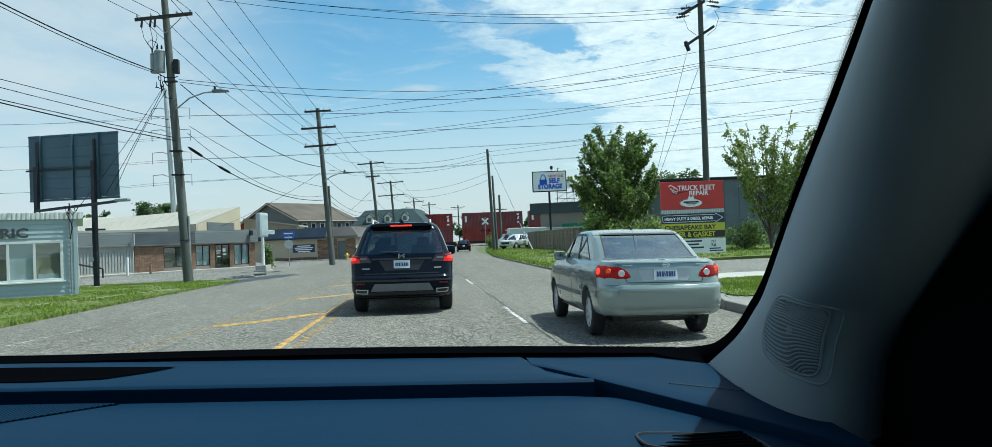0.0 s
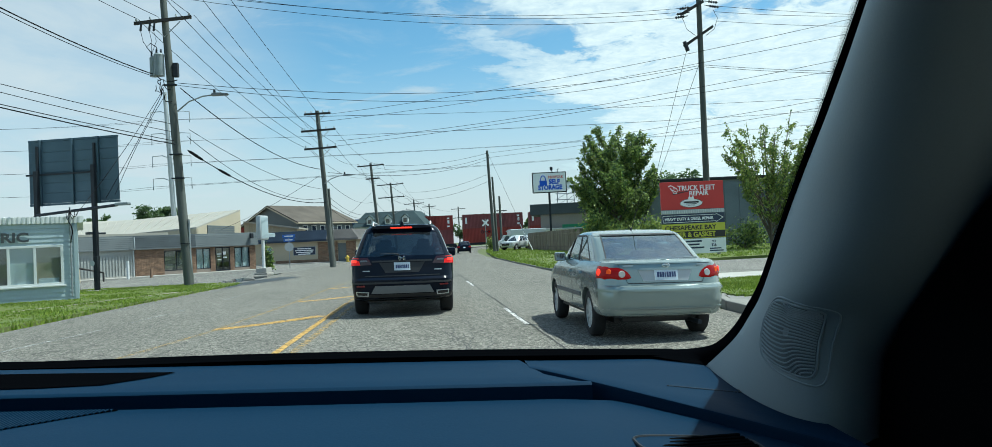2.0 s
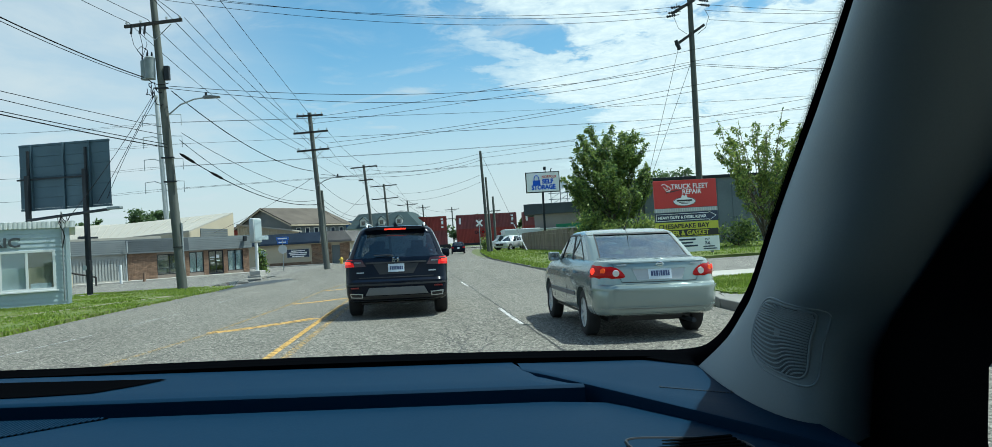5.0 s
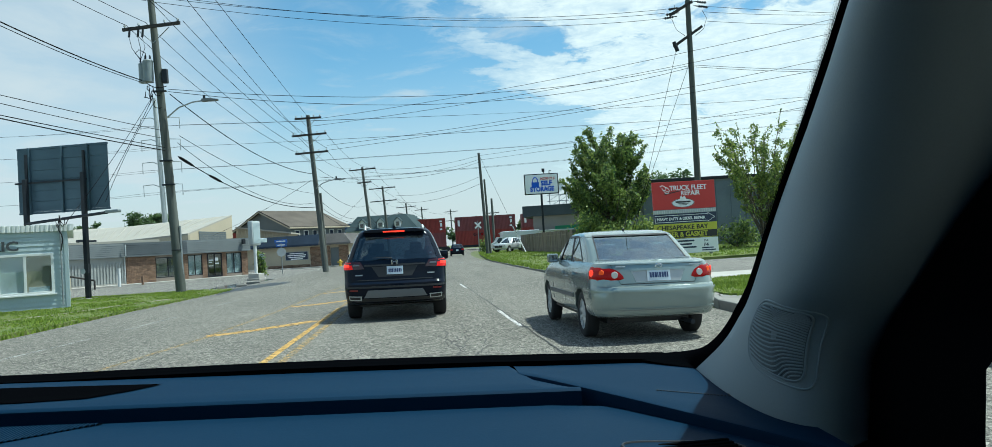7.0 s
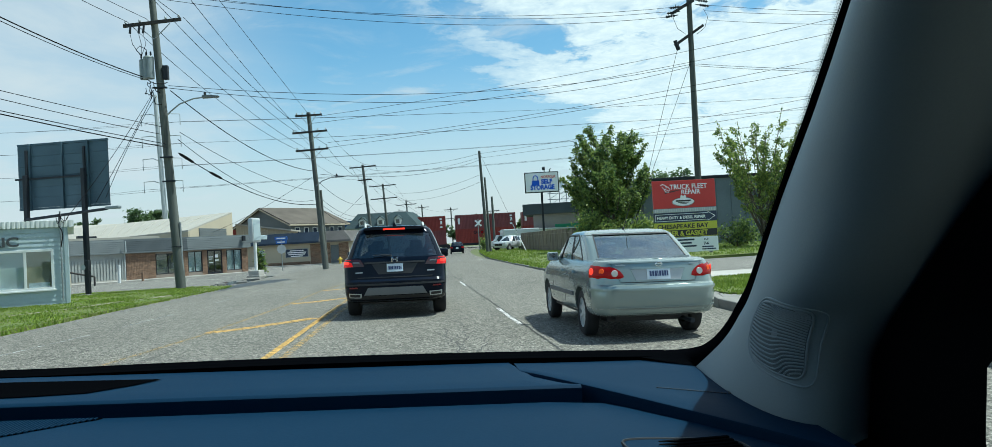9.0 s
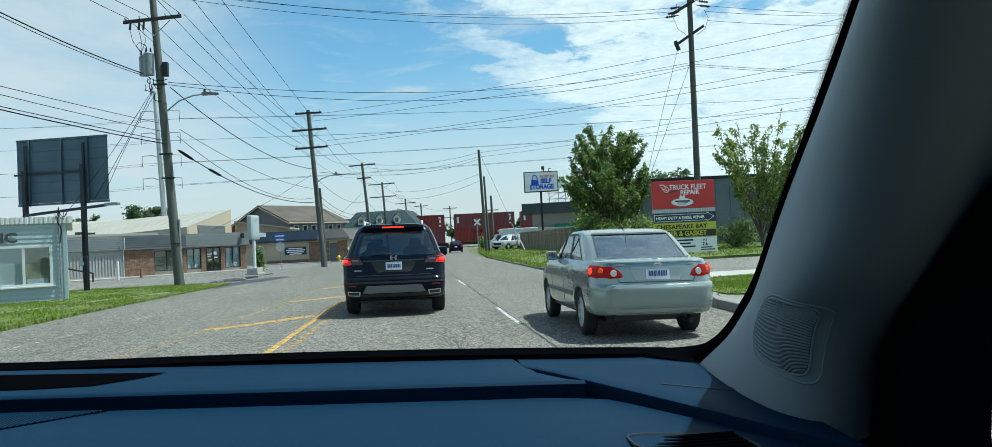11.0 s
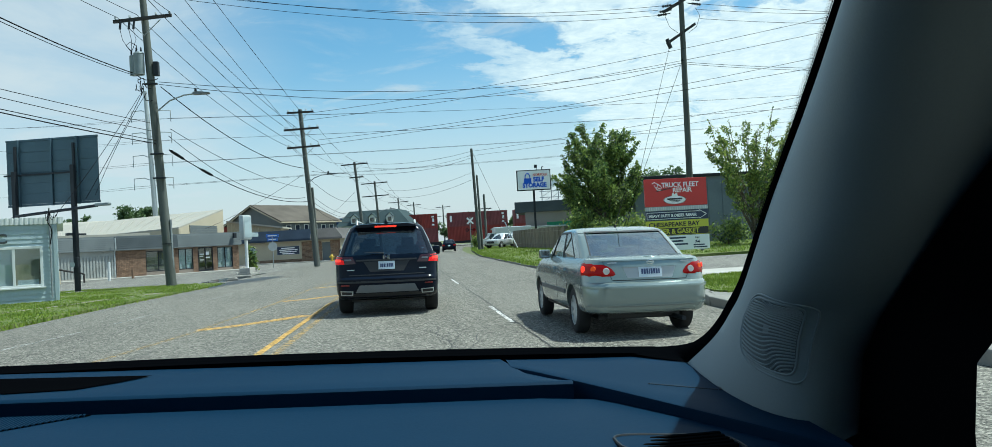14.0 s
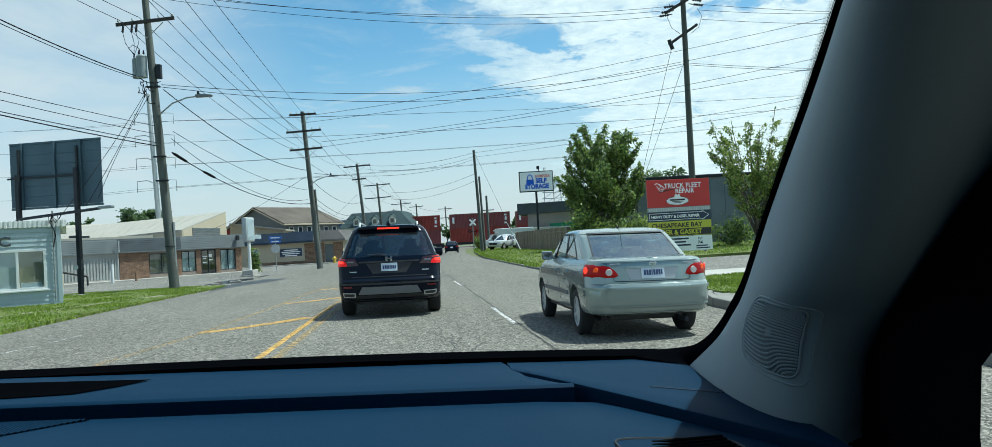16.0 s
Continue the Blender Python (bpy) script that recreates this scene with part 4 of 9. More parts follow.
    box(bm, s - 2.0, s - 1.35, 3.5, 4.1, 2.95, 3.5, 0.03)
    box(bm, s - 1.25, s - 0.7, 3.7, 4.3, 2.95, 3.45, 0.03)
    part("roof_unit", bm, "dark_metal", ob)
    bm = B()
    box(bm, -0.2, s + 2.6, 0.3, 0.6, 3.0, 3.2, 0.01)
    part("roof_edge", bm, "cream", ob)
    return ob


shop()


def bollard(p, h, mat="white", lean=0):
    bm = B()
    rod(bm, (0, 0, 0), (0, 0, h), 0.09, 0.09, 10)
    solo("bollard", bm, mat, "short pale steel post by the shop wall", "bollard", "posts by the shop", m=pose(*p, 0, lean, 0))


bollard((-22.6, 50.6, -0.085), 0.95, "tan")
bollard((-20.3, 52.6, -0.085), 1.25)
bollard((-19.4, 54.3, -0.085), 0.6, "brick")
bm = B()
rod(bm, (-23.6, 48.6, 1.3), (-20.9, 50.2, 0.5), 0.06)
rod(bm, (-23.6, 48.6, -0.1), (-23.6, 48.6, 1.3), 0.06)
rod(bm, (-20.9, 50.2, -0.1), (-20.9, 50.2, 0.5), 0.06)
solo("rail", bm, "dark_wood", "dark sloping handrail on two posts", "rail")


# --- low corner shop with a dark blue fascia
def corner_shop():
    ob = thing("corner_shop", "tan and brick corner shop with a dark blue mansard", "building", frame_on((-18.2, 80.4, -0.085), (-7.5, 78.1, -0.085)))
    L = 11.0
    wall_with_holes(ob, "tan", 0, L, 0, 2.3, [(9.05, 9.95, 0.0, 1.95)], 0.02, 0.3)
    walls(ob, "tan", [(L - 0.3, L, 0.3, 9, 0, 2.3), (0, L - 0.3, 8.7, 9, 0, 2.3), (0, 0.3, 0.3, 8.7, 0, 2.3)])
    for a, b in ((6.9, 9.05), (9.95, L)):
        brick_panel(ob, a, b, 0.02, 2.2, 0.0, 0.30, 0.11, 0.015)
    brick_panel(ob, 2.3, 6.85, 0.02, 0.5, 0.0, 0.30, 0.11, 0.015)
    bm = B()
    box(bm, 9.05, 9.95, 0.1, 0.16, 0, 1.95)
    part("door", bm, "sage", ob)
    bm = B()
    box(bm, 0.9, 1.9, -0.02, 0.03, 0, 1.75, 0.01)
    part("door", bm, "bluegrey", ob)
    bm = B()
    box(bm, 4.2, 6.7, -0.05, 0.02, 0.85, 1.75, 0.01)
    bd = part("notice_board", bm, "pale_siding", ob, "dark blue notice board with white lines")
    for k, w in enumerate((1.5, 2.0, 1.8, 1.3)):
        bm = B()
        box(bm, 5.45 - w / 2, 5.45 + w / 2, -0.062, -0.054, 1.5 - k * 0.19, 1.6 - k * 0.19)
        part("text_bar", bm, "sign_white", bd)
    bm = B()
    box(bm, 4.28, 6.62, -0.054, -0.05, 0.9, 1.7)
    part("board_face", bm, "sign_navy", bd)
    # mansard: dark fascia and a shingled hip
    def skirt(x0, x1, mat, name):
        bm = B()
        grid(bm, [[(x0, -0.55, 2.25), (x1, -0.55, 2.25)], [(x0, -0.5, 2.45), (x1, -0.5, 2.45)], [(x0, 0.15, 3.4), (x1 - (0.9 if x1 > L else 0), 0.15, 3.4)], [(x0, 0.9, 3.42), (x1 - (0.9 if x1 > L else 0), 0.9, 3.42)]])
        part(name, bm, mat, ob)
    skirt(-0.3, 8.0, "navy_fascia", "fascia")
    skirt(8.0, L + 0.4, "grey_shingle", "shingle_skirt")
    bm = B()
    grid(bm, [[(L + 0.4, -0.55, 2.25), (L + 0.4, 9.3, 2.25)], [(L - 0.5, 0.15, 3.4), (L - 0.5, 9, 3.4)]])
    part("shingle_skirt", bm, "grey_shingle", ob)
    bm = B()
    box(bm, -0.3, L - 0.5, 0.3, 9, 2.3, 3.4)
    part("roof", bm, "grey_shingle", ob)
    bm = B()
    box(bm, 0.3, L + 1.5, -1.6, -0.02, 0, 0.08, 0.01)
    part("step", bm, "concrete", ob)


corner_shop()


# --- tan warehouse behind the shop
def gable(name, label, m, w, d, h, ridge, wall_mat, roof_mat, openings=(), shift=0.5, kind="building", eave=0.4):
    """A gabled house, ridge along y; the front gable on -y."""
    ob = thing(name, label, kind, m)
    rx = w * shift
    bm = B()
    prism(bm, [(0, 0), (w, 0), (w, h), (rx, ridge), (0, h)], 0, 0.25)
    part("wall", bm, wall_mat, ob)
    bm = B()
    prism(bm, [(0, 0), (w, 0), (w, h), (rx, ridge), (0, h)], d - 0.25, d)
    part("wall", bm, wall_mat, ob)
    for x in (0, w - 0.25):
        bm = B()
        box(bm, x, x + 0.25, 0.25, d - 0.25, 0, h - 0.15)
        part("wall", bm, wall_mat, ob)
    for x0, z0, x1, z1 in ((-eave, h - eave * (ridge - h) / rx, rx, ridge), (w + eave, h - eave * (ridge - h) / (w - rx), rx, ridge)):
        bm = B()
        prism(bm, [(x0, z0), (x1, z1), (x1, z1 + 0.18), (x0, z0 + 0.18)], -eave, d + eave)
        part("roof", bm, roof_mat, ob)
    for o in openings:
        window(ob, *o)
    return ob


def warehouse(label, a, b, c, d, shutter=False):
    """A long shed under one shallow roof; a, b the front eave, c, d the far edge above b and a."""
    ob = thing("warehouse", label, "building")
    a, b, c, d = (Vector(v) for v in (a, b, c, d))
    up = Vector((0, 0, 0.16))
    bm = B()
    lo, hi = [bm.verts.new(v) for v in (a, b, c, d)], [bm.verts.new(v + up) for v in (a, b, c, d)]
    bm.faces.new(lo[::-1])
    bm.faces.new(hi)
    for k in range(4):
        bm.faces.new((lo[k], lo[(k + 1) % 4], hi[(k + 1) % 4], hi[k]))
    part("roof", bm, "cream", ob)
    n = 16
    for k in range(1, n):
        bm = B()
        rod(bm, a.lerp(b, k / n) + up, d.lerp(c, k / n) + up, 0.028, n=4)
        part("roof_seam", bm, "cream", ob)
    for p, q in ((a, b), (b, c), (c, d), (d, a)):
        bm = B()
        t = (q - p).cross(Vector((0, 0, 1))).normalized() * -0.2
        pts = [Vector((p.x, p.y, -0.1)), Vector((q.x, q.y, -0.1)), q, p]
        f = [bm.verts.new(v) for v in pts]
        g = [bm.verts.new(v + t) for v in pts]
        bm.faces.new(f)
        bm.faces.new(g[::-1])
        for k in range(4):
            bm.faces.new((f[k], f[(k + 1) % 4], g[(k + 1) % 4], g[k]))
        part("wall", bm, "tan", ob)
    if shutter:
        w = new("shutter")
        w.parent = ob
        dd = (c - b)
        m = frame_on((b.x + dd.x * 0.1, b.y + dd.y * 0.1, 0), (c.x, c.y, 0))
        for k in range(5):
            bm = B()
            box(bm, 1.2, 7.4, -0.08, 0.0, 3.4 + k * 0.2, 3.58 + k * 0.2, 0.01, m)
            part("slat", bm, "sage", w)


warehouse("tan metal warehouse with a pale low-pitched roof", (-43.3, 96, 3.8), (-23.3, 78, 4.0), (-21.35, 88, 6.15), (-53, 118, 6.5), True)
warehouse("low cream metal shed with a long shallow roof", (-62, 112, 5.6), (-44, 112, 5.6), (-44.5, 126, 7.3), (-60, 130, 7.6))
ob = thing("shed", "tan ribbed metal shed", "building")
bm = B()
prism(bm, [(-21.2, -0.1), (-15.2, -0.1), (-15.2, 3.85), (-21.2, 4.8)], 89, 95)
part("wall", bm, "tan", ob)
for k in range(20):
    bm = B()
    x = -21.15 + k * 0.3
    box(bm, x, x + 0.16, 88.92, 89.0, 0, 4.72 - (k + 1) * 0.0475)
    part("wall_rib", bm, "tan", ob)
bm = B()
prism(bm, [(-21.2, 4.8), (-14.9, 3.8), (-14.9, 3.98), (-21.2, 4.98)], 88.6, 95.3)
part("roof", bm, "cream", ob)


def big_house():
    w, d, h = 10.9, 9.6, 5.1
    ob = gable("apartment_house", "two-storey grey house with a brown gabled roof", frame_on((-24.93, 105.0, -0.1), (-16.58, 98.0, -0.1)), w, d, h, 7.35, "sage", "shingle", eave=0.5)
    # pale verge boards on the gable, gutter on the long side
    for x0, z0, x1, z1 in ((-0.5, h - 0.21, w / 2, 7.36), (w + 0.5, h - 0.21, w / 2, 7.36)):
        bm = B()
        prism(bm, [(x0, z0 - 0.14), (x1, z1 - 0.14), (x1, z1 + 0.03), (x0, z0 + 0.03)], -0.56, -0.505)
        part("verge_board", bm, "tan", ob)
    bm = B()
    box(bm, w + 0.44, w + 0.56, -0.5, d + 0.5, h - 0.3, h - 0.12, 0.02)
    part("gutter", bm, "tan", ob)
    for k in range(6):
        y = 0.7 + k * 1.5
        wn = new("window")
        wn.parent = ob
        for a, b, c, e in ((y, y + 0.08, 3.6, 4.6), (y + 0.72, y + 0.8, 3.6, 4.6), (y + 0.08, y + 0.72, 3.6, 3.68), (y + 0.08, y + 0.72, 4.52, 4.6)):
            bm = B()
            box(bm, w - 0.01, w + 0.06, a, b, c, e)
            part("window_frame", bm, "white", wn)
        bm = B()
        box(bm, w - 0.005, w + 0.02, y + 0.08, y + 0.72, 3.68, 4.52)
        part("pane", bm, "navy_fascia", wn)


big_house()


def green_house():
    ob = thing("gabled_house", "far house with a grey-green mansard roof and dormers", "building", frame_on((-14.2, 146, -0.1), (-0.8, 143, -0.1)))
    w, d = 13.8, 12
    bm = B()
    box(bm, 0, w, 0, d, 0, 5.3)
    part("wall", bm, "grey_metal", ob)
    bm = B()
    grid(bm, [[(-0.4, -0.4, 5.2), (w + 0.4, -0.4, 5.2), (w + 0.4, d + 0.4, 5.2), (-0.4, d + 0.4, 5.2)], [(1.6, 2.6, 8.1), (w - 2.6, 2.6, 8.1), (w - 2.6, d - 2, 8.1), (1.6, d - 2, 8.1)]], True)
    f = [v for v in bm.verts if v.co.z > 8]
    bm.faces.new(f)
    part("roof", bm, "green_roof", ob)
    for x in (2.6, 6.2, 9.6):
        dm = new("dormer")
        dm.parent = ob
        bm = B()
        prism(bm, [(x, 5.6), (x + 1.2, 5.6), (x + 1.2, 6.7), (x + 0.6, 7.3), (x, 6.7)], 0.0, 2.0)
        part("dormer_wall", bm, "white", dm)
        bm = B()
        box(bm, x + 0.25, x + 0.95, -0.03, 0.0, 5.8, 6.6)
        part("pane", bm, "dark_glass", dm)
        for a, b in ((x - 0.15, x + 0.6), (x + 1.35, x + 0.6)):
            bm = B()
            prism(bm, [(a, 6.62), (b, 7.35), (b, 7.45), (a, 6.72)], -0.15, 2.1)
            part("dormer_roof", bm, "green_roof", dm)


green_house()
gable("far_house", "far grey house with a shingled roof", frame_on((-5, 160, -0.1), (4, 160, -0.1)), 9, 9, 5, 7.6, "grey_metal", "grey_shingle")

# ---------------------------------------------------------------- buildings east of the road
def charcoal_hall():
    ob = thing("charcoal_hall", "long low charcoal block building with flat roof", "building", frame_on((18.2, 59.5, -0.1), (58, 57.5, -0.1)))
    L = 40
    bm = B()
    box(bm, 0, L, 0, 16, 0, 5.55)
    part("wall", bm, "dark_wall", ob)
    for k in range(33):
        bm = B()
        box(bm, k * 1.22 + 0.02, k * 1.22 + 1.18, -0.04, 0.0, 0.25, 5.3, 0.012)
        part("wall_panel", bm, "dark_wall", ob)
    bm = B()
    box(bm, -0.15, L + 0.15, -0.15, 16.1, 5.55, 5.8, 0.03)
    part("coping", bm, "dark_metal", ob)
    bm = B()
    box(bm, 8.55, 9.3, -0.22, -0.06, 4.55, 4.78, 0.03)
    part("wall_lamp", bm, "white", ob)


charcoal_hall()


def garage():
    ob = thing("storage_garage", "low taupe storage building with green roller doors", "building", frame_on((18.0, 118, -0.1), (46, 112, -0.1)))
    bm = B()
    box(bm, 0, 28, 0, 12, 0, 5.2)
    part("wall", bm, "taupe", ob)
    bm = B()
    box(bm, -1.6, 28.3, -0.35, 12.3, 5.2, 6.9, 0.04)
    part("roof_band", bm, "dark_siding", ob)
    for k in range(4):
        x = 3.4 + k * 6.0
        dr = new("roller_door")
        dr.parent = ob
        for j in range(9):
            bm = B()
            box(bm, x, x + 4.6, -0.06, 0.0, 0.1 + j * 0.38, 0.46 + j * 0.38, 0.02)
            part("door_slat", bm, "green_door", dr)


garage()


def fence_run(pts, h, group):
    ob = thing("board_fence", "weathered brown board fence, greyed and uneven", "fence")
    meshes = []
    for k in range(4):
        bm = B()
        box(bm, 0, 0.14, -0.012, 0.012, 0, h + rng.uniform(-0.05, 0.05), 0.004)
        meshes.append(finish(bm, "slat", "fence"))
    for (xa, ya), (xb, yb) in zip(pts, pts[1:]):
        d = Vector((xb - xa, yb - ya))
        n = int(d.length / 0.30)
        for k in range(n):
            p = Vector((xa, ya)) + d * k / n
            o = new("slat", meshes[rng.randrange(4)])
            o.parent = ob
            o.matrix_basis = pose(p.x, p.y, 0.05, 0, rng.uniform(-1.5, 1.5), math.degrees(math.atan2(d.y, d.x))) @ Matrix.Diagonal((2.0, 1, 1, 1))
        for z in (0.5, h - 0.3):
            bm = B()
            rod(bm, (xa, ya + 0.05, z), (xb, yb + 0.05, z), 0.04, n=4)
            part("rail", bm, "fence", ob)
        m = int(d.length / 2.4) + 1
        for k in range(m):
            p = Vector((xa, ya)) + d * k / m
            bm = B()
            box(bm, p.x - 0.05, p.x + 0.05, p.y + 0.06, p.y + 0.16, 0, h + 0.05)
            part("post", bm, "fence", ob)


fence_run([(12.4, 92), (12.3, 84), (12.6, 72), (13.0, 63), (18.0, 60.5)], 2.0, "fence")

# ---------------------------------------------------------------- poles, wires and signs
def insulator(bm, p, h=0.16, r=0.06):
    x, y, z = p
    rod(bm, (x, y, z), (x, y, z + h), r * 0.45, r * 0.45, 8)
    rod(bm, (x, y, z + h * 0.35), (x, y, z + h * 0.6), r, r * 0.8, 8)
    rod(bm, (x, y, z + h * 0.7), (x, y, z + h), r * 0.85, r * 0.5, 8)


def utility_pole(base, top, r0, r1, arms=(), label="weathered wooden utility pole with cross-arms", extra=None):
    """Arms: (height, left reach, right reach, slope). Returns the thing and a function giving points on arms."""
    base, top = Vector(base), Vector(top)
    ob = thing("utility_pole", label, "utility pole", pose(*base), "utility poles")
    ax = top - base
    bm = B()
    n = 8
    sweep(bm, [ax * k / n for k in range(n + 1)], [r0 + (r1 - r0) * k / n for k in range(n + 1)], 14)
    part("shaft", bm, "pole_wood", ob, smooth=40)
    at = lambda h: ax * (h - base.z) / ax.z
    for h, a, b, s in arms:
        c = at(h)
        bm = B()
        prism(bm, [(-a, -0.07 - a * s), (b, -0.07 + b * s), (b, 0.07 + b * s), (-a, 0.07 - a * s)], -r1 - 0.13, -r1 - 0.02, Matrix.Translation(c))
        arm = part("cross_arm", bm, "dark_wood", ob)
        for x in (-a + 0.1, -a * 0.45, b * 0.45, b - 0.1):
            bm = B()
            insulator(bm, (c.x + x, c.y - r1 - 0.07, c.z + 0.07 + x * s))
            part("insulator", bm, "grey_metal", arm)
        for sx in (-1, 1):
            bm = B()
            rod(bm, (c.x + sx * min(a, b) * 0.6, c.y - r1 - 0.08, c.z - 0.06), (c.x, c.y - r1, c.z - 0.75), 0.02, n=6)
            part("brace", bm, "galv", arm)
    return ob, at


def street_lamp_arm(ob, p0, reach, rise, mat="galv"):
    """A curved bracket with a flat lamp head reaching to +x from p0."""
    x, y, z = p0
    bm = B()
    sweep(bm, [(x, y, z), (x + reach * 0.25, y, z + rise * 0.6), (x + reach * 0.55, y, z + rise * 0.92), (x + reach * 0.8, y, z + rise)], 0.035, 8)
    a = part("lamp_arm", bm, mat, ob, smooth=40)
    bm = B()
    prism(bm, [(x + reach * 0.74, z + rise - 0.05), (x + reach + 0.15, z + rise - 0.03), (x + reach + 0.2, z + rise + 0.02), (x + reach * 0.9, z + rise + 0.07), (x + reach * 0.76, z + rise + 0.06)], y - 0.15, y + 0.15)
    part("lamp_head", bm, "skid", a, "flat grey lamp head")
    bm = B()
    rod(bm, (x + reach * 0.8, y, z + rise + 0.1), (x + reach * 0.8, y, z + rise + 0.24), 0.06, 0.05, 8)
    part("photo_cell", bm, "dark_metal", a)


# tall pole with transformer by the road
poleA, onA = utility_pole((-11.02, 35.5, -0.1), (-11.76, 35.5, 14.2), 0.225, 0.14, [(12.2, 1.3, 1.25, 0.1)])
c = onA(10.1)
for dx, dy, r, h in ((-0.36, -0.25, 0.225, 0.95), (-0.70, 0.10, 0.19, 0.85)):
    bm = B()
    rod(bm, (c.x + dx, dy, c.z - h / 2), (c.x + dx, dy, c.z + h / 2), r, r, 18)
    rod(bm, (c.x + dx, dy, c.z + h / 2), (c.x + dx, dy, c.z + h / 2 + 0.07), r * 1.06, r * 0.8, 18)
    tf = part("transformer", bm, "can_grey", poleA, "weathered grey transformer can", smooth=40)
    for k in (-0.1, 0.1):
        bm = B()
        insulator(bm, (c.x + dx + k, dy, c.z + h / 2 + 0.05), 0.24, 0.05)
        part("bushing", bm, "dark_metal", tf)
bm = B()
sweep(bm, [(c.x - 0.75, 0.1, c.z + 0.65), (c.x - 1.0, 0.05, c.z + 0.95), (c.x - 0.8, 0.0, c.z + 1.1), (c.x - 0.5, -0.1, c.z + 0.9), (c.x - 0.45, -0.15, c.z + 0.7)], 0.018, 6)
part("jumper", bm, "wire", poleA)
bm = B()
box(bm, c.x + 0.18, c.x + 0.42, -0.15, 0.1, c.z - 0.5, c.z + 0.15, 0.03)
part("cutout", bm, "dark_metal", poleA)
street_lamp_arm(poleA, (-0.2, -0.1, 8.1), 2.1, 0.72)
bm = B()
for z, w in ((9.2, 0.35), (6.0, 0.3), (4.9, 0.3)):
    p = onA(z)
    box(bm, p.x - 0.27, p.x + w - 0.02, -0.27, -0.12, p.z - 0.035, p.z + 0.035, 0.01)
part("cable_brackets", bm, "dark_metal", poleA)
bm = B()
p = onA(3.0)
sweep(bm, [(p.x + 0.28, -0.05, 0.3), (p.x + 0.26, -0.05, p.z)], 0.05, 6)
part("conduit", bm, "galv", poleA)
bm = B()
p = onA(1.9)
rod(bm, (p.x, 0, p.z - 0.02), (p.x, 0, p.z + 0.02), 0.25, 0.25, 14)
part("band", bm, "dark_metal", poleA)
# tangle of taps under the transformers
tap = random.Random(31)
for k in range(9):
    p = onA(9.1 + tap.uniform(-0.4, 0.35))
    a = Vector((p.x - 0.2 - tap.random() * 0.35, -0.2, p.z + tap.uniform(-0.1, 0.3)))
    b = Vector((p.x + tap.uniform(-0.6, 0.4), -0.28, p.z + tap.uniform(-0.35, 0.2)))
    m = a.lerp(b, 0.5) + Vector((tap.uniform(-0.15, 0.1), -0.05, -tap.uniform(0.1, 0.35)))
    bm = B()
    sweep(bm, [a, a.lerp(m, 0.6) + Vector((-0.04, 0, 0)), m, m.lerp(b, 0.6) + Vector((0.03, 0, -0.04)), b], 0.02, 6)
    part("tap_wire", bm, "wire", poleA)
for dx in (-1.0, -0.62, -0.42):
    p = onA(12.2)
    bm = B()
    rod(bm, (p.x + dx, -0.3, p.z - 0.5), (p.x + dx + 0.05, -0.3, p.z - 0.12), 0.055, 0.045, 8)
    part("fuse_cutout", bm, "dark_metal", poleA)
    bm = B()
    sweep(bm, [(p.x + dx, -0.3, p.z - 0.5), (p.x + dx + 0.1, -0.3, p.z - 1.0), (p.x - 0.5 + dx * 0.1, -0.25, p.z - 1.5)], 0.012, 5)
    part("lead", bm, "wire", poleA)

# second pole with three tiers of arms
poleB, onB = utility_pole((-7.2, 56.9, -0.1), (-7.9, 57.0, 11.75), 0.21, 0.15, [(11.5, 0.95, 1.0, 0.03), (10.25, 1.3, 1.25, 0.05), (8.9, 1.2, 1.2, 0.05)])
street_lamp_arm(poleB, (-0.35, -0.1, 6.3), 1.9, 0.6)
bm = B()
sweep(bm, [(0.04, 0.3, 0), (-0.15, 0.3, 6.0)], [0.13, 0.09], 12)
solo("stub_pole", bm, "pole_wood", "short dark stub pole beside the utility pole", "utility pole", "utility poles", m=pose(-7.2, 57.2, -0.1))
poleC, onC = utility_pole((-5.75, 92, -0.1), (-6.6, 92, 11.5), 0.21, 0.15, [(11.2, 1.6, 1.6, 0.05), (9.6, 0.8, 0.9, 0.05)])
poleD, onD = utility_pole((-4.9, 118, -0.1), (-5.5, 118, 11.2), 0.21, 0.15, [(10.9, 2.1, 2.0, 0.04), (8.9, 2.1, 2.0, 0.04)])
street_lamp_arm(poleD, (-0.2, -0.1, 6.4), 2.4, 0.5)
utility_pole((-2.3, 165, -0.1), (-2.8, 165, 11.2), 0.22, 0.16, [(10.3, 2.2, 2.2, 0.04), (8.0, 2.2, 2.2, 0.04)])
utility_pole((0.9, 185, -0.1), (0.6, 185, 11.2), 0.22, 0.16, [(10.5, 1.7, 1.7, 0.04)])
poleE, onE = utility_pole((8.5, 200, -0.1), (8.35, 200, 10.9), 0.2, 0.15, [(10.3, 1.9, 1.9, 0.03), (7.9, 1.9, 1.9, 0.03)])
# plain pole by the kerb on the far side
poleF, onF = utility_pole((7.46, 84.3, 0), (7.1, 84.3, 11.6), 0.2, 0.14, [], "plain weathered wooden utility pole in the grass")
bm = B()
sweep(bm, [(0.35, 0.35, 0), (0.12, 0.3, 8.6)], [0.15, 0.11], 10)
part("stub", bm, "pole_wood", poleF)
utility_pole((11.0, 112, 0), (10.95, 112, 8.0), 0.2, 0.15, [], "plain far wooden pole")
utility_pole((13, 132, 0), (13, 132, 7.8), 0.18, 0.14, [(6.6, 1.1, 1.1, 0.0)], "far wooden pole with a cross-arm")
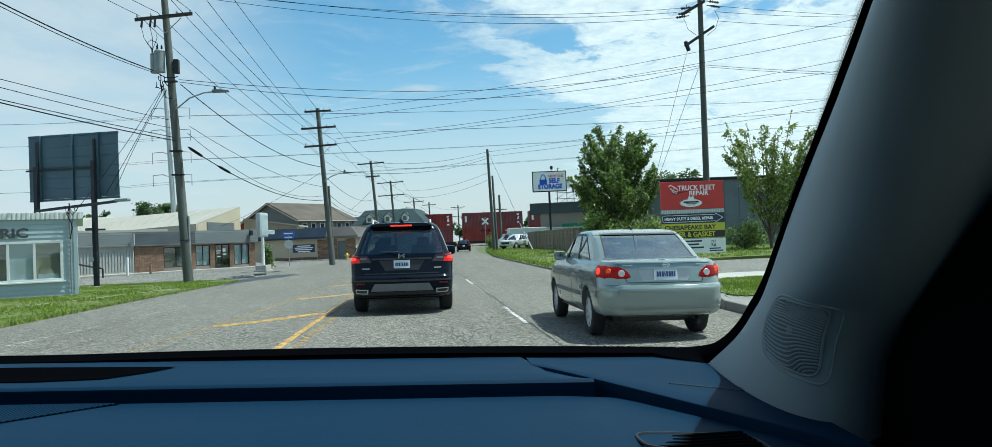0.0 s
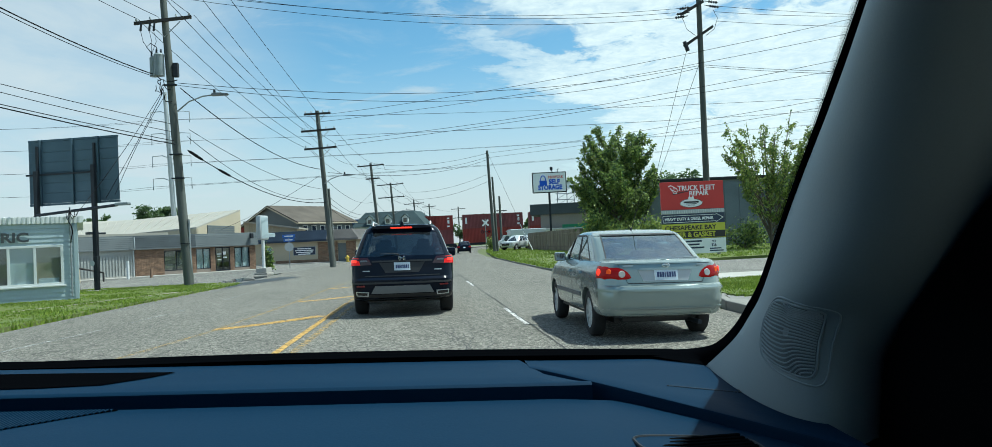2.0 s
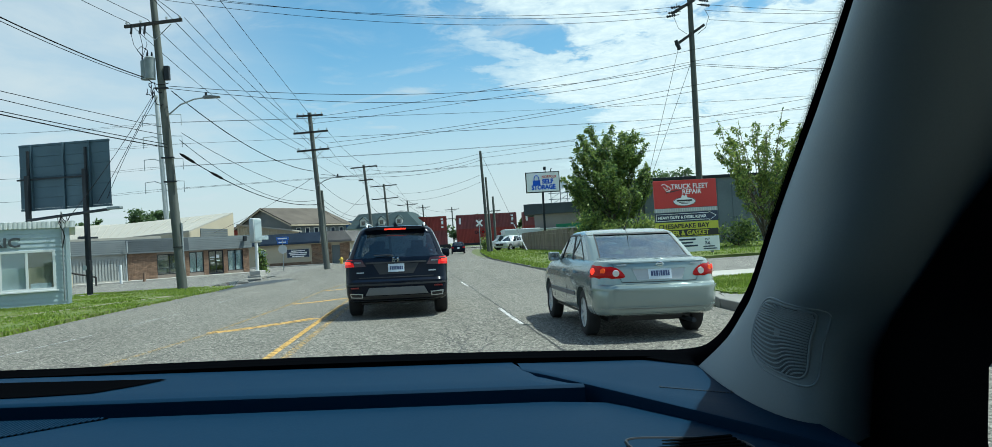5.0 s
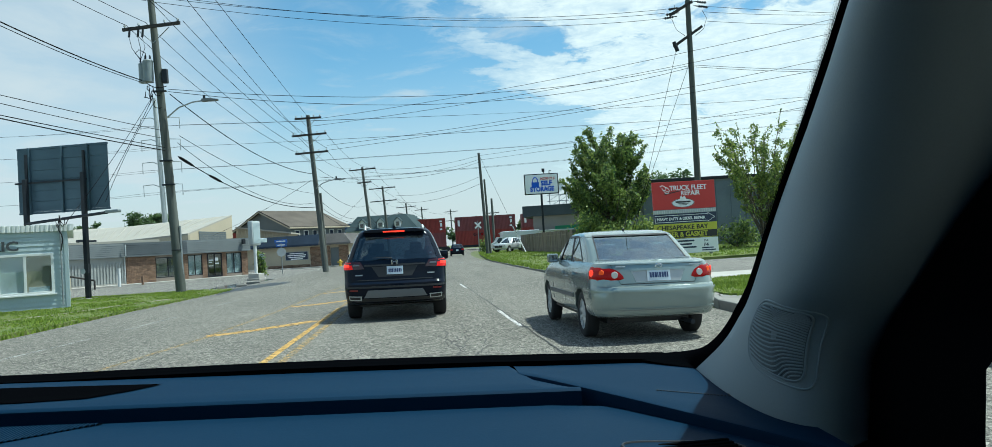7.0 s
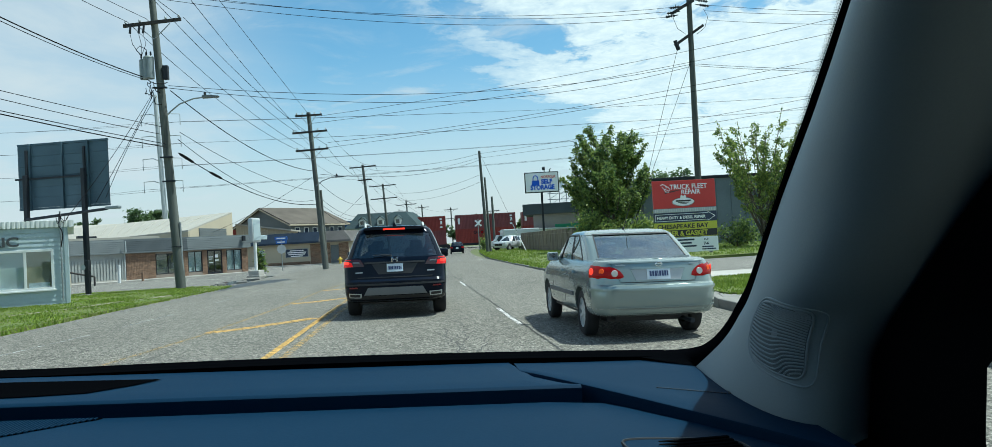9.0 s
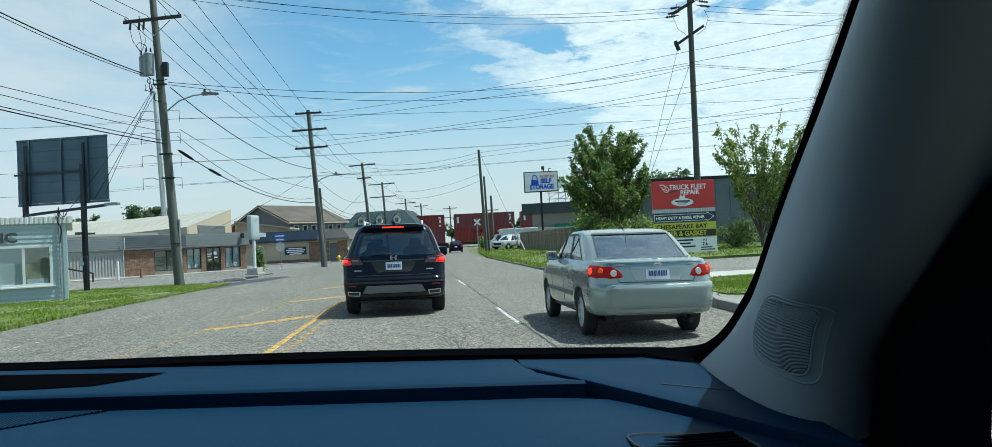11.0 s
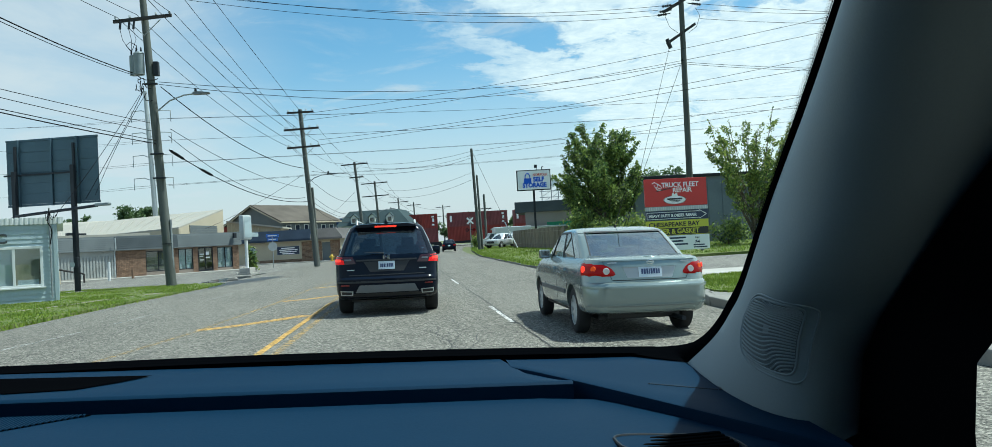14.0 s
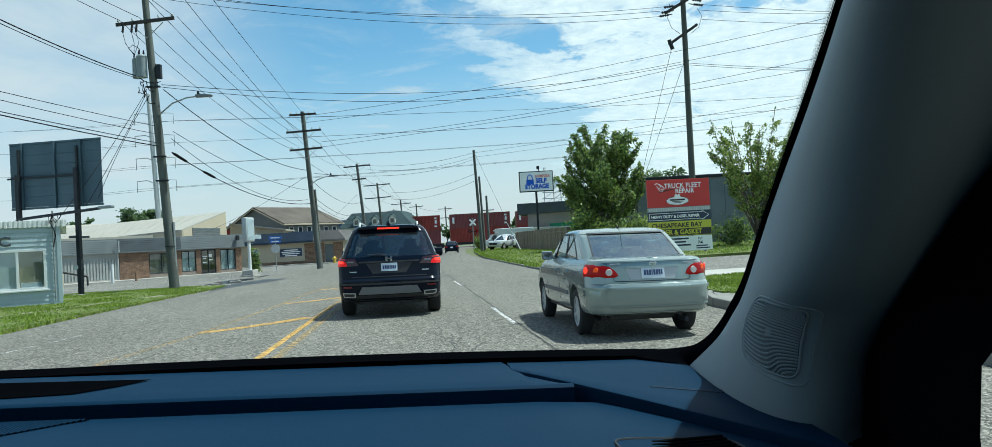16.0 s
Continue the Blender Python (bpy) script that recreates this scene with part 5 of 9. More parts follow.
# tall steel-green pole on the east side
poleR, onR = utility_pole((17.72, 46, 0), (17.9, 46, 16.1), 0.22, 0.16, [], "tall weathered wooden transmission pole")
c = onR(15.9)
for sy, z0, reach in ((1, 0, 0.95), (1, -0.95, 0.85)):
    bm = B()
    prism(bm, [(-1.45 * reach, -0.75 * reach), (-1.25 * reach, -0.85 * reach), (0.32, 0.02), (0.22, 0.18)] if z0 == 0 else [(-1.2, -0.75), (-1.1, -0.9), (0.85, 0.35), (0.78, 0.5)], -0.16, -0.04, Matrix.Translation(c + Vector((0, 0, z0 - (1.0 if z0 else 0)))))
    part("slanted_arm", bm, "dark_wood", poleR)
for k, (dx, dz) in enumerate(((-0.95, -0.35), (-1.35, -0.8), (-1.6, -1.1), (0.7, 0.15), (0.85, -0.25))):
    bm = B()
    p = Vector((c.x + dx * 0.5, -0.1, c.z + dz * 0.75))
    e = p + Vector((-0.85 if dx < 0 else 0.85, 0, -0.12))
    rod(bm, p, e, 0.03, 0.03, 6)
    for j in range(4):
        q = p.lerp(e, 0.35 + j * 0.18)
        rod(bm, q - (e - p) * 0.04, q + (e - p) * 0.04, 0.085, 0.085, 8)
    part("strain_insulator", bm, "dark_metal", poleR)
bm = B()
rod(bm, (c.x - 0.95, -0.2, c.z - 3.1), (c.x - 1.15, -0.2, c.z - 2.5), 0.13, 0.12, 10)
part("arrester", bm, "dark_metal", poleR)
for s in (-1, 1):
    bm = B()
    sweep(bm, [(c.x + s * 0.9, -0.1, c.z - 0.3 - 0.2 * s), (c.x + s * 1.15, -0.1, c.z - 1.0), (c.x + s * 0.9, -0.1, c.z - 1.7), (c.x + s * 0.35, -0.1, c.z - 2.1)], 0.015, 5)
    part("jumper", bm, "wire", poleR)

# far pale steel monopole
bm = B()
rod(bm, (0, 0, 0), (-1.0, 0, 27), 0.44, 0.29, 12)
mp = thing("steel_monopole", "far pale grey steel transmission pole", "utility pole", pose(-38.85, 120, -0.1))
part("shaft", bm, "grey_metal", mp)
for k, z in enumerate((13, 16.5, 20, 23.4)):
    for s in (-1, 1):
        bm = B()
        sweep(bm, [(-0.3, 0, z), (s * 1.4 - 0.3, 0, z + 0.6), (s * 2.9 - 0.3, 0, z + 0.5), (s * 2.9 - 0.3, 0, z - 1.2)], 0.07, 6)
        part("davit_arm", bm, "grey_metal", mp)


def wire(p, q, sag, r=0.016, splices=()):
    """A hanging wire between two points."""
    p, q, r = Vector(p), Vector(q), r * (0.72 if r < 0.025 else 0.85)
    n = 14
    pts = []
    for k in range(n + 1):
        t = k / n
        v = p.lerp(q, t)
        v.z -= sag * 4 * t * (1 - t)
        pts.append(v)
    bm = B()
    sweep(bm, pts, r, 5)
    ob = solo("overhead_wire", bm, "wire", "black overhead wire strung between utility poles", "wire", "overhead wires")
    for t in splices:
        k = int(t * n)
        bm = B()
        a, b = pts[k], pts[k + 1]
        sweep(bm, [a.lerp(b, u) for u in (0, 0.15, 0.5, 0.85, 1.0)], [r, r * 2.8, r * 3.2, r * 2.8, r], 8)
        part("splice", bm, "wire", ob)
    return ob


def at_pole(onto, base, h, dx=0.0, dy=-0.25, dz=0.2):
    return Vector(base) + onto(h) + Vector((dx, dy, dz))


BB_, BC, BD, BF = (-7.2, 56.9, -0.1), (-5.75, 92, -0.1), (-4.9, 118, -0.1), (7.46, 84.3, 0)
# from behind the camera to the arm of the first pole
wire((-12.45, 20.00, 10.61), (-12.77, 35.25, 12.26), 0.09, 0.018)
wire((-11.84, 20.00, 10.61), (-11.93, 35.25, 12.38), 0.09, 0.018)
wire((-9.20, 20.00, 10.58), (-10.45, 35.25, 12.44), 0.07, 0.018)
# first pole to the lower arm of the second
wire((-12.77, 35.25, 12.26), (-8.94, 56.80, 9.02), 0.59, 0.018)
wire((-11.93, 35.25, 12.38), (-8.42, 56.80, 9.19), 0.51, 0.018)
wire((-10.28, 35.25, 12.40), (-6.60, 56.80, 9.21), 0.55, 0.018)
# high circuit to the upper arms of the second pole
wire((-8.83, 24.00, 12.41), (-8.55, 56.80, 10.43), 0.24, 0.018)
wire((-7.94, 24.00, 12.41), (-7.89, 56.80, 11.64), 0.07, 0.018)
wire((-10.25, 24.00, 12.42), (-8.96, 56.80, 10.40), 0.62, 0.018)
# heavy cables from the south-west
wire((-13.44, 24.00, 9.61), (-12.21, 35.25, 9.72), 0.13, 0.028)
wire((-13.45, 24.00, 9.49), (-12.21, 35.25, 9.63), 0.15, 0.020)
wire((-13.53, 24.00, 7.08), (-11.47, 35.25, 7.40), 0.03, 0.018)
wire((-13.54, 24.00, 6.83), (-11.49, 35.25, 7.05), 0.05, 0.018)
wire((-13.56, 24.00, 6.44), (-11.34, 35.25, 6.61), 0.03, 0.022)
wire((-13.56, 24.00, 6.35), (-11.35, 35.25, 6.47), 0.05, 0.026)
# cables between the first and second poles
wire((-11.01, 35.25, 9.04), (-7.72, 56.80, 7.31), 0.74, 0.026)
wire((-10.68, 35.25, 7.11), (-7.79, 56.80, 5.84), 0.47, 0.018)
wire((-10.78, 35.25, 6.79), (-7.82, 56.80, 5.13), 0.98, 0.018)
wire((-10.78, 35.25, 6.16), (-7.47, 56.80, 4.83), 0.78, 0.026, (0.03, 0.2))
# across the road
wire((-11.09, 35.25, 9.27), (17.72, 45.85, 11.87), 1.03, 0.018)
wire((-11.09, 35.25, 9.16), (17.72, 45.85, 11.74), 1.37, 0.018)
wire((-6.93, 56.85, 11.46), (26.07, 40.00, 13.27), 0.45, 0.018)
wire((-7.76, 57.0, 10.92), (26.01, 40.00, 12.43), 0.45, 0.018)
wire((-6.56, 56.80, 9.40), (25.91, 40.00, 11.05), 0.49, 0.018)
wire((-6.56, 56.80, 9.02), (25.87, 40.00, 10.39), 0.21, 0.018)
wire((7.13, 84.00, 11.27), (27.05, 42.00, 9.25), 0.21, 0.018)
wire((7.10, 84.00, 10.77), (27.01, 42.00, 8.75), 0.21, 0.018)
wire((-6.18, 91.80, 11.31), (7.05, 84.00, 11.27), 0.60, 0.022)
wire((-7.22, 56.80, 7.05), (7.09, 84.00, 10.55), 0.84, 0.022)
wire((-5.75, 91.80, 10.83), (7.10, 84.00, 10.84), 0.74, 0.020)
wire((-3.40, 117.80, 9.66), (6.92, 84.00, 8.84), 0.68, 0.022)
wire((-3.40, 117.80, 8.60), (6.95, 84.00, 8.05), 0.77, 0.022)
# high lines to the tall pole and beyond it
wire((-13.17, 40.00, 15.18), (17.13, 45.80, 15.57), 0.87, 0.018)
wire((-13.47, 40.00, 15.39), (16.28, 45.80, 15.26), 0.91, 0.018)
wire((-15.05, 40.00, 15.29), (16.24, 45.90, 14.95), 1.02, 0.018)
wire((18.18, 45.80, 15.71), (29.50, 44.00, 14.24), 0.08, 0.018)
wire((18.78, 45.80, 15.28), (29.51, 44.00, 14.28), 0.15, 0.018)
wire((18.99, 45.80, 14.67), (29.46, 44.00, 13.59), 0.11, 0.018)
wire((17.98, 45.85, 11.89), (29.26, 44.00, 10.71), 0.11, 0.018)
wire((17.98, 45.85, 11.77), (29.25, 44.00, 10.55), 0.11, 0.018)
# guys of the tall pole
wire((16.98, 45.80, 13.21), (13.21, 46.80, 0.02), 0.00, 0.018)
wire((17.76, 45.85, 12.2), (12.84, 46.80, 0.04), 0.00, 0.018)
# service drops
wire((-11.77, 35.25, 8.89), (-14.36, 35.00, 4.09), 0.09, 0.018)
wire((-11.64, 35.25, 8.80), (-13.95, 35.00, 4.24), -0.24, 0.016)
wire((-11.86, 35.25, 8.84), (-13.44, 30.00, 3.10), 0.17, 0.016)
wire((-7.88, 56.80, 6.84), (-21.39, 80.00, 3.88), 0.29, 0.018)
wire((-6.68, 91.00, 7.73), (-10.44, 100.00, 5.66), 0.08, 0.020)
# on along the west side
for dx in (-1.1, 1.1):
    wire(at_pole(onB, BB_, 10.25, dx, -0.2, 0.2), at_pole(onC, BC, 11.2, dx * 1.3, -0.2, 0.2), 0.9, 0.018)
    wire(at_pole(onB, BB_, 8.9, dx, -0.2, 0.2), at_pole(onC, BC, 9.6, dx * 0.6, -0.2, 0.2), 0.9, 0.018)
    wire(at_pole(onC, BC, 11.2, dx * 1.3, -0.2, 0.2), at_pole(onD, BD, 10.9, dx * 1.6, -0.2, 0.2), 0.8, 0.02)
    wire(at_pole(onD, BD, 10.9, dx * 1.6, -0.2, 0.2), (-2.6 + dx * 1.8, 165, 10.5), 1.0, 0.022)
wire(at_pole(onD, BD, 8.9, 1.8, -0.2, 0.2), (8.4, 200, 8.1), 1.8, 0.024)
wire(at_pole(onC, BC, 9.6, 0.6, -0.2, 0.2), (10.2, 200, 10.4), 2.2, 0.024)
for h, s in ((6.6, 0.8), (5.4, 0.9), (4.9, 0.8), (4.5, 0.9)):
    wire(at_pole(onB, BB_, h, 0.1, -0.2, 0), at_pole(onC, BC, h + 0.2, -0.1, -0.2, 0), s, 0.022)
    wire(at_pole(onC, BC, h + 0.2, 0.1, -0.2, 0), at_pole(onD, BD, h + 0.1, -0.1, -0.2, 0), s * 0.8, 0.024)
wire(at_pole(onF, BF, 11.2, 0.1, 0, 0), (11.2, 80, 0.1), 0, 0.02)
bm = B()
rod(bm, (10.1, 81.2, 3.0), (11.2, 80, 0.1), 0.06, 0.06, 8)
solo("guy_guard", bm, "white", "white plastic guard on a guy wire in the grass", "guy wire")
# far crossing lines
for z in (12.2, 15.7, 19.2, 22.6):
    for x in (-41.6, -36.0):
        wire((-100, 118, z + 1.5), (x, 120, z), 1.5, 0.024)
        wire((x, 120, z), (190, 230, z + 22), 1.5, 0.026)


# --- billboard seen from behind
def billboard():
    P, Q = Vector((-18.2, 36.2, 4.05)), Vector((-13.85, 35.2, 4.05))
    ob = thing("billboard", "dark grey billboard seen from behind, on steel posts", "billboard", frame_on((P.x, P.y, -0.085), (Q.x, Q.y, -0.085)))
    L = (Q - P).length
    bm = B()
    for k in range(6):
        z = 4.12 + k * 0.475
        b2 = B()
        box(b2, 0, L, 0, 0.05, z, z + 0.462, 0.008)
        box(b2, 0.02, L - 0.02, 0.02, 0.06, z + 0.45, z + 0.49)
        part("panel", b2, "billboard", ob)
    bm.free()
    for x in (0.62, 1.0 * L / 2, L - 0.95):
        bm = B()
        box(bm, x - 0.05, x + 0.05, -0.12, 0, 4.0, 7.05, 0.01)
        part("batten", bm, "billboard", ob)
    bm = B()
    box(bm, -0.05, L - 0.95, -0.16, -0.1, 5.4, 5.48, 0.01)
    part("stringer", bm, "dark_metal", ob)
    bm = B()
    box(bm, 0, L, -0.02, 0.08, 4.02, 4.11)
    part("edge_frame", bm, "billboard", ob)
    bm = B()
    box(bm, 0, L, -0.02, 0.08, 6.97, 7.06)
    part("edge_frame", bm, "billboard", ob)
    for x, z0, z1 in ((0.56, 3.3, 5.6), (L - 1.05, 0.0, 5.75)):
        bm = B()
        box(bm, x - 0.09, x + 0.09, -0.36, -0.16, z0, z1, 0.02)
        part("post", bm, "dark_metal", ob)
        bm = B()
        box(bm, x - 0.05, x + 0.05, -0.22, -0.12, z1, 6.75, 0.01)
        part("post_cap", bm, "dark_metal", ob)
    # the far post's foot stands hidden behind the office
    bm = B()
    box(bm, 0.44, 0.60, -0.36, -0.22, -0.05, 3.3)
    part("post", bm, "dark_metal", ob)
    bm = B()
    sweep(bm, [(0.9, -0.7, 3.55), (L - 0.9, -0.55, 3.75), (L + 0.25, -0.55, 3.83)], 0.07, 6)
    sweep(bm, [(0.5, -0.4, 3.5), (1.4, -0.7, 3.6)], 0.05, 6)
    part("catwalk", bm, "dark_metal", ob)
    bm = B()
    box(bm, L + 0.2, L + 0.85, -0.68, -0.42, 3.80, 3.93, 0.04)
    part("floodlight", bm, "can_grey", ob, "grey floodlight head")
    bm = B()
    box(bm, L - 1.0, L - 0.8, -0.55, -0.35, 1.15, 1.6, 0.02)
    part("meter_box", bm, "dark_metal", ob)
    bm = B()
    rod(bm, (L - 1.05, -0.56, 1.28), (L - 1.05, -0.44, 1.28), 0.12, 0.12, 14)
    part("meter", bm, "grey_metal", ob)
    bm = B()
    box(bm, L - 1.45, L - 0.75, -0.6, 0.0, -0.05, 0.07, 0.03)
    part("footing", bm, "concrete", ob)


billboard()


# --- pylon sign, street sign, hydrant
def pylon():
    ob = thing("pylon_sign", "tall narrow grey sign box on a white post", "sign", pose(-10.4, 48.3, -0.085, 0, 0, 73))
    bm = B()
    box(bm, -0.44, 0.44, -0.44, 0.44, 0, 0.12, 0.02)
    box(bm, -0.36, 0.36, -0.36, 0.36, 0.12, 0.42, 0.03)
    part("base", bm, "concrete", ob)
    bm = B()
    rod(bm, (0, 0, 0.4), (0, 0, 2.3), 0.10, 0.10, 12)
    part("post", bm, "white", ob)
    bm = B()
    box(bm, -0.52, 0.52, -0.17, 0.17, 2.18, 3.72, 0.09)
    part("sign_box", bm, "grey_metal", ob, smooth=40)
    bm = B()
    box(bm, -0.42, 0.42, -0.185, -0.165, 2.3, 3.6, 0.01)
    part("sign_face", bm, "bluegrey", ob)
    bm = B()
    box(bm, 0.6, 1.5, -0.06, 0.06, 2.35, 2.62, 0.03)
    rod(bm, (0.1, 0, 2.5), (0.65, 0, 2.5), 0.03)
    part("side_sign", bm, "bluegrey", ob)


pylon()
ob = thing("street_sign", "blue street name signs on a thin steel post", "sign", pose(-11.15, 61.3, -0.085))
bm = B()
rod(bm, (0, 0, 0), (0, 0, 2.45), 0.035, 0.035, 8)
part("post", bm, "galv", ob)
for z, w in ((2.45, 0.5), (2.15, 0.42)):
    bm = B()
    box(bm, -w, w, -0.02, 0.02, z, z + 0.26, 0.01)
    bl = part("name_plate", bm, "street_blue", ob)
    bm = B()
    box(bm, -w * 0.7, w * 0.7, -0.027, -0.023, z + 0.09, z + 0.18)
    part("text_bar", bm, "sign_white", bl)
bm = B()
rod(bm, (0, -0.03, 1.72), (0, -0.05, 1.72), 0.37, 0.37, 8)
part("stop_plate", bm, "rim", ob, "bare metal back of an octagonal stop sign")

bm = B()
rod(bm, (0, 0, 0), (0, 0, 0.5), 0.14, 0.13, 12)
rod(bm, (0, 0, 0.5), (0, 0, 0.68), 0.17, 0.06, 12)
rod(bm, (0, 0, 0), (0, 0, 0.06), 0.2, 0.2, 12)
rod(bm, (-0.26, 0, 0.42), (0.26, 0, 0.42), 0.07, 0.07, 10)
rod(bm, (0, -0.24, 0.36), (0, 0, 0.36), 0.08, 0.08, 10)
solo("fire_hydrant", bm, "yellow_iron", "yellow cast-iron fire hydrant on the kerbside", "hydrant", m=pose(-8.2, 76.6, -0.085))


# --- roadside business sign
def board_bars(parent, x0, z, widths, h, mat, y):
    for k, w in enumerate(widths):
        bm = B()
        box(bm, x0, x0 + w, y - 0.006, y, z - k * h * 2.0, z - k * h * 2.0 + h)
        part("text_bar", bm, mat, parent)


def business_sign():
    ob = thing("business_sign", "stacked red, navy, yellow and white business sign on posts", "sign", pose(12.25, 38.2, 0.08))
    z = lambda v: v - 0.08
    panels = []
    for a, b, mt, nm in ((2.52, 3.98, "sign_red", "red_panel"), (2.30, 2.50, "grey_metal", "lattice_panel"), (1.78, 2.28, "sign_navy", "navy_panel"), (0.97, 1.76, "sign_yellow", "yellow_panel"), (0.17, 0.95, "sign_white", "white_panel")):
        bm = B()
        box(bm, 0, 3.4, 0, 0.14, z(a), z(b), 0.01)
        panels.append(part(nm, bm, mt, ob))
    for x in (0.35, 3.05):
        bm = B()
        box(bm, x - 0.07, x + 0.07, 0.14, 0.26, -0.1, z(3.9))
        part("post", bm, "galv", ob)
    red, lat, navy, yel, whi = panels
    letters("TRUCK FLEET", 0.36, "sign_white", red, pose(0.93, -0.012, z(3.52)), 0.006, squeeze=0.92)
    letters("REPAIR", 0.34, "sign_white", red, pose(1.52, -0.012, z(3.24)), 0.006, squeeze=0.98)
    bm = B()
    n = 24
    prism(bm, [(1.62 + 0.62 * math.cos(6.283 * k / n), z(2.84) + 0.24 * math.sin(6.283 * k / n)) for k in range(n)], -0.012, 0)
    em = part("oval_badge", bm, "sign_white", red, "white oval badge")
    bm = B()
    sweep(bm, [(1.62 + 0.60 * math.cos(6.283 * k / n), -0.014, z(2.84) + 0.225 * math.sin(6.283 * k / n)) for k in range(n + 1)], 0.014, 5)
    part("badge_ring", bm, "ink_black", em)
    for w, h, zz in ((0.82, 0.085, 2.85), (0.6, 0.035, 2.785), (0.4, 0.03, 2.72)):
        bm = B()
        box(bm, 1.62 - w / 2, 1.62 + w / 2, -0.018, -0.013, z(zz), z(zz) + h)
        part("text_bar", bm, "ink_black", em)
    bm = B()
    prism(bm, [(1.45, z(3.04)), (1.5, z(3.2)), (1.56, z(3.2)), (1.62, z(3.12)), (1.68, z(3.2)), (1.74, z(3.2)), (1.79, z(3.04))], -0.03, -0.012)
    part("crest", bm, "sign_white", em)
    bm = B()
    for pts in ([(0.42, 3.74), (0.55, 3.80), (0.68, 3.74), (0.74, 3.62), (0.70, 3.52), (0.58, 3.56), (0.52, 3.66)], [(0.68, 3.74), (0.86, 3.62), (0.94, 3.52), (0.86, 3.44), (0.74, 3.50)], [(0.62, 3.50), (0.70, 3.40), (0.86, 3.38)]):
        sweep(bm, [(x, -0.008, z(v)) for x, v in pts], 0.022, 5)
    part("emblem", bm, "sign_white", red)
    bm = B()
    prism(bm, [(0.62, z(3.36)), (1.5, z(3.5)), (1.5, z(3.46)), (0.66, z(3.3))], -0.01, 0)
    part("flourish", bm, "ink_black", red)
    for k in range(26):
        bm = B()
        box(bm, 0.05 + k * 0.128, 0.09 + k * 0.128, -0.02, 0, z(2.31), z(2.49))
        part("slat", bm, "white", lat)
    letters("HEAVY DUTY & DIESEL REPAIR", 0.21, "sign_white", navy, pose(0.14, -0.012, z(1.95)), 0.006, squeeze=0.92)
    bm = B()
    ar = [(0.07, z(1.85)), (2.9, z(1.85)), (2.9, z(1.82)), (0.04, z(1.82)), (0.04, z(2.2)), (2.9, z(2.2)), (2.9, z(2.17)), (0.07, z(2.17))]
    for a, b in (((0.05, 1.85), (2.92, 1.85)), ((0.05, 2.2), (2.92, 2.2)), ((0.05, 1.85), (0.05, 2.2)), ((2.92, 2.2), (2.92, 2.26)), ((2.92, 2.26), (3.3, 2.03)), ((3.3, 2.03), (2.92, 1.8)), ((2.92, 1.8), (2.92, 1.85))):
        rod(bm, (a[0], -0.008, z(a[1])), (b[0], -0.008, z(b[1])), 0.014, n=4)
    part("arrow_outline", bm, "sign_white", navy)
    letters("CHESAPEAKE BAY", 0.33, "ink_black", yel, pose(0.12, -0.012, z(1.44)), 0.006, squeeze=1.05)
    bm = B()
    box(bm, 0.02, 3.38, -0.008, 0, z(1.0), z(1.36))
    part("dark_band", bm, "ink_black", yel)
    letters("RUBBER & GASKET", 0.36, "sign_yellow", yel, pose(0.06, -0.02, z(1.06)), 0.01, squeeze=0.93)
    board_bars(whi, 0.2, z(0.78), (1.9, 1.75, 2.0, 1.2), 0.085, "sign_navy", -0.002)
    letters("M-F", 0.16, "sign_navy", whi, pose(2.62, -0.012, z(0.74)))
    letters("7-6", 0.2, "sign_navy", whi, pose(2.6, -0.012, z(0.52)), 0.008)
    board_bars(whi, 2.5, z(0.38), (0.62, 0.75), 0.06, "sign_navy", -0.002)


business_sign()


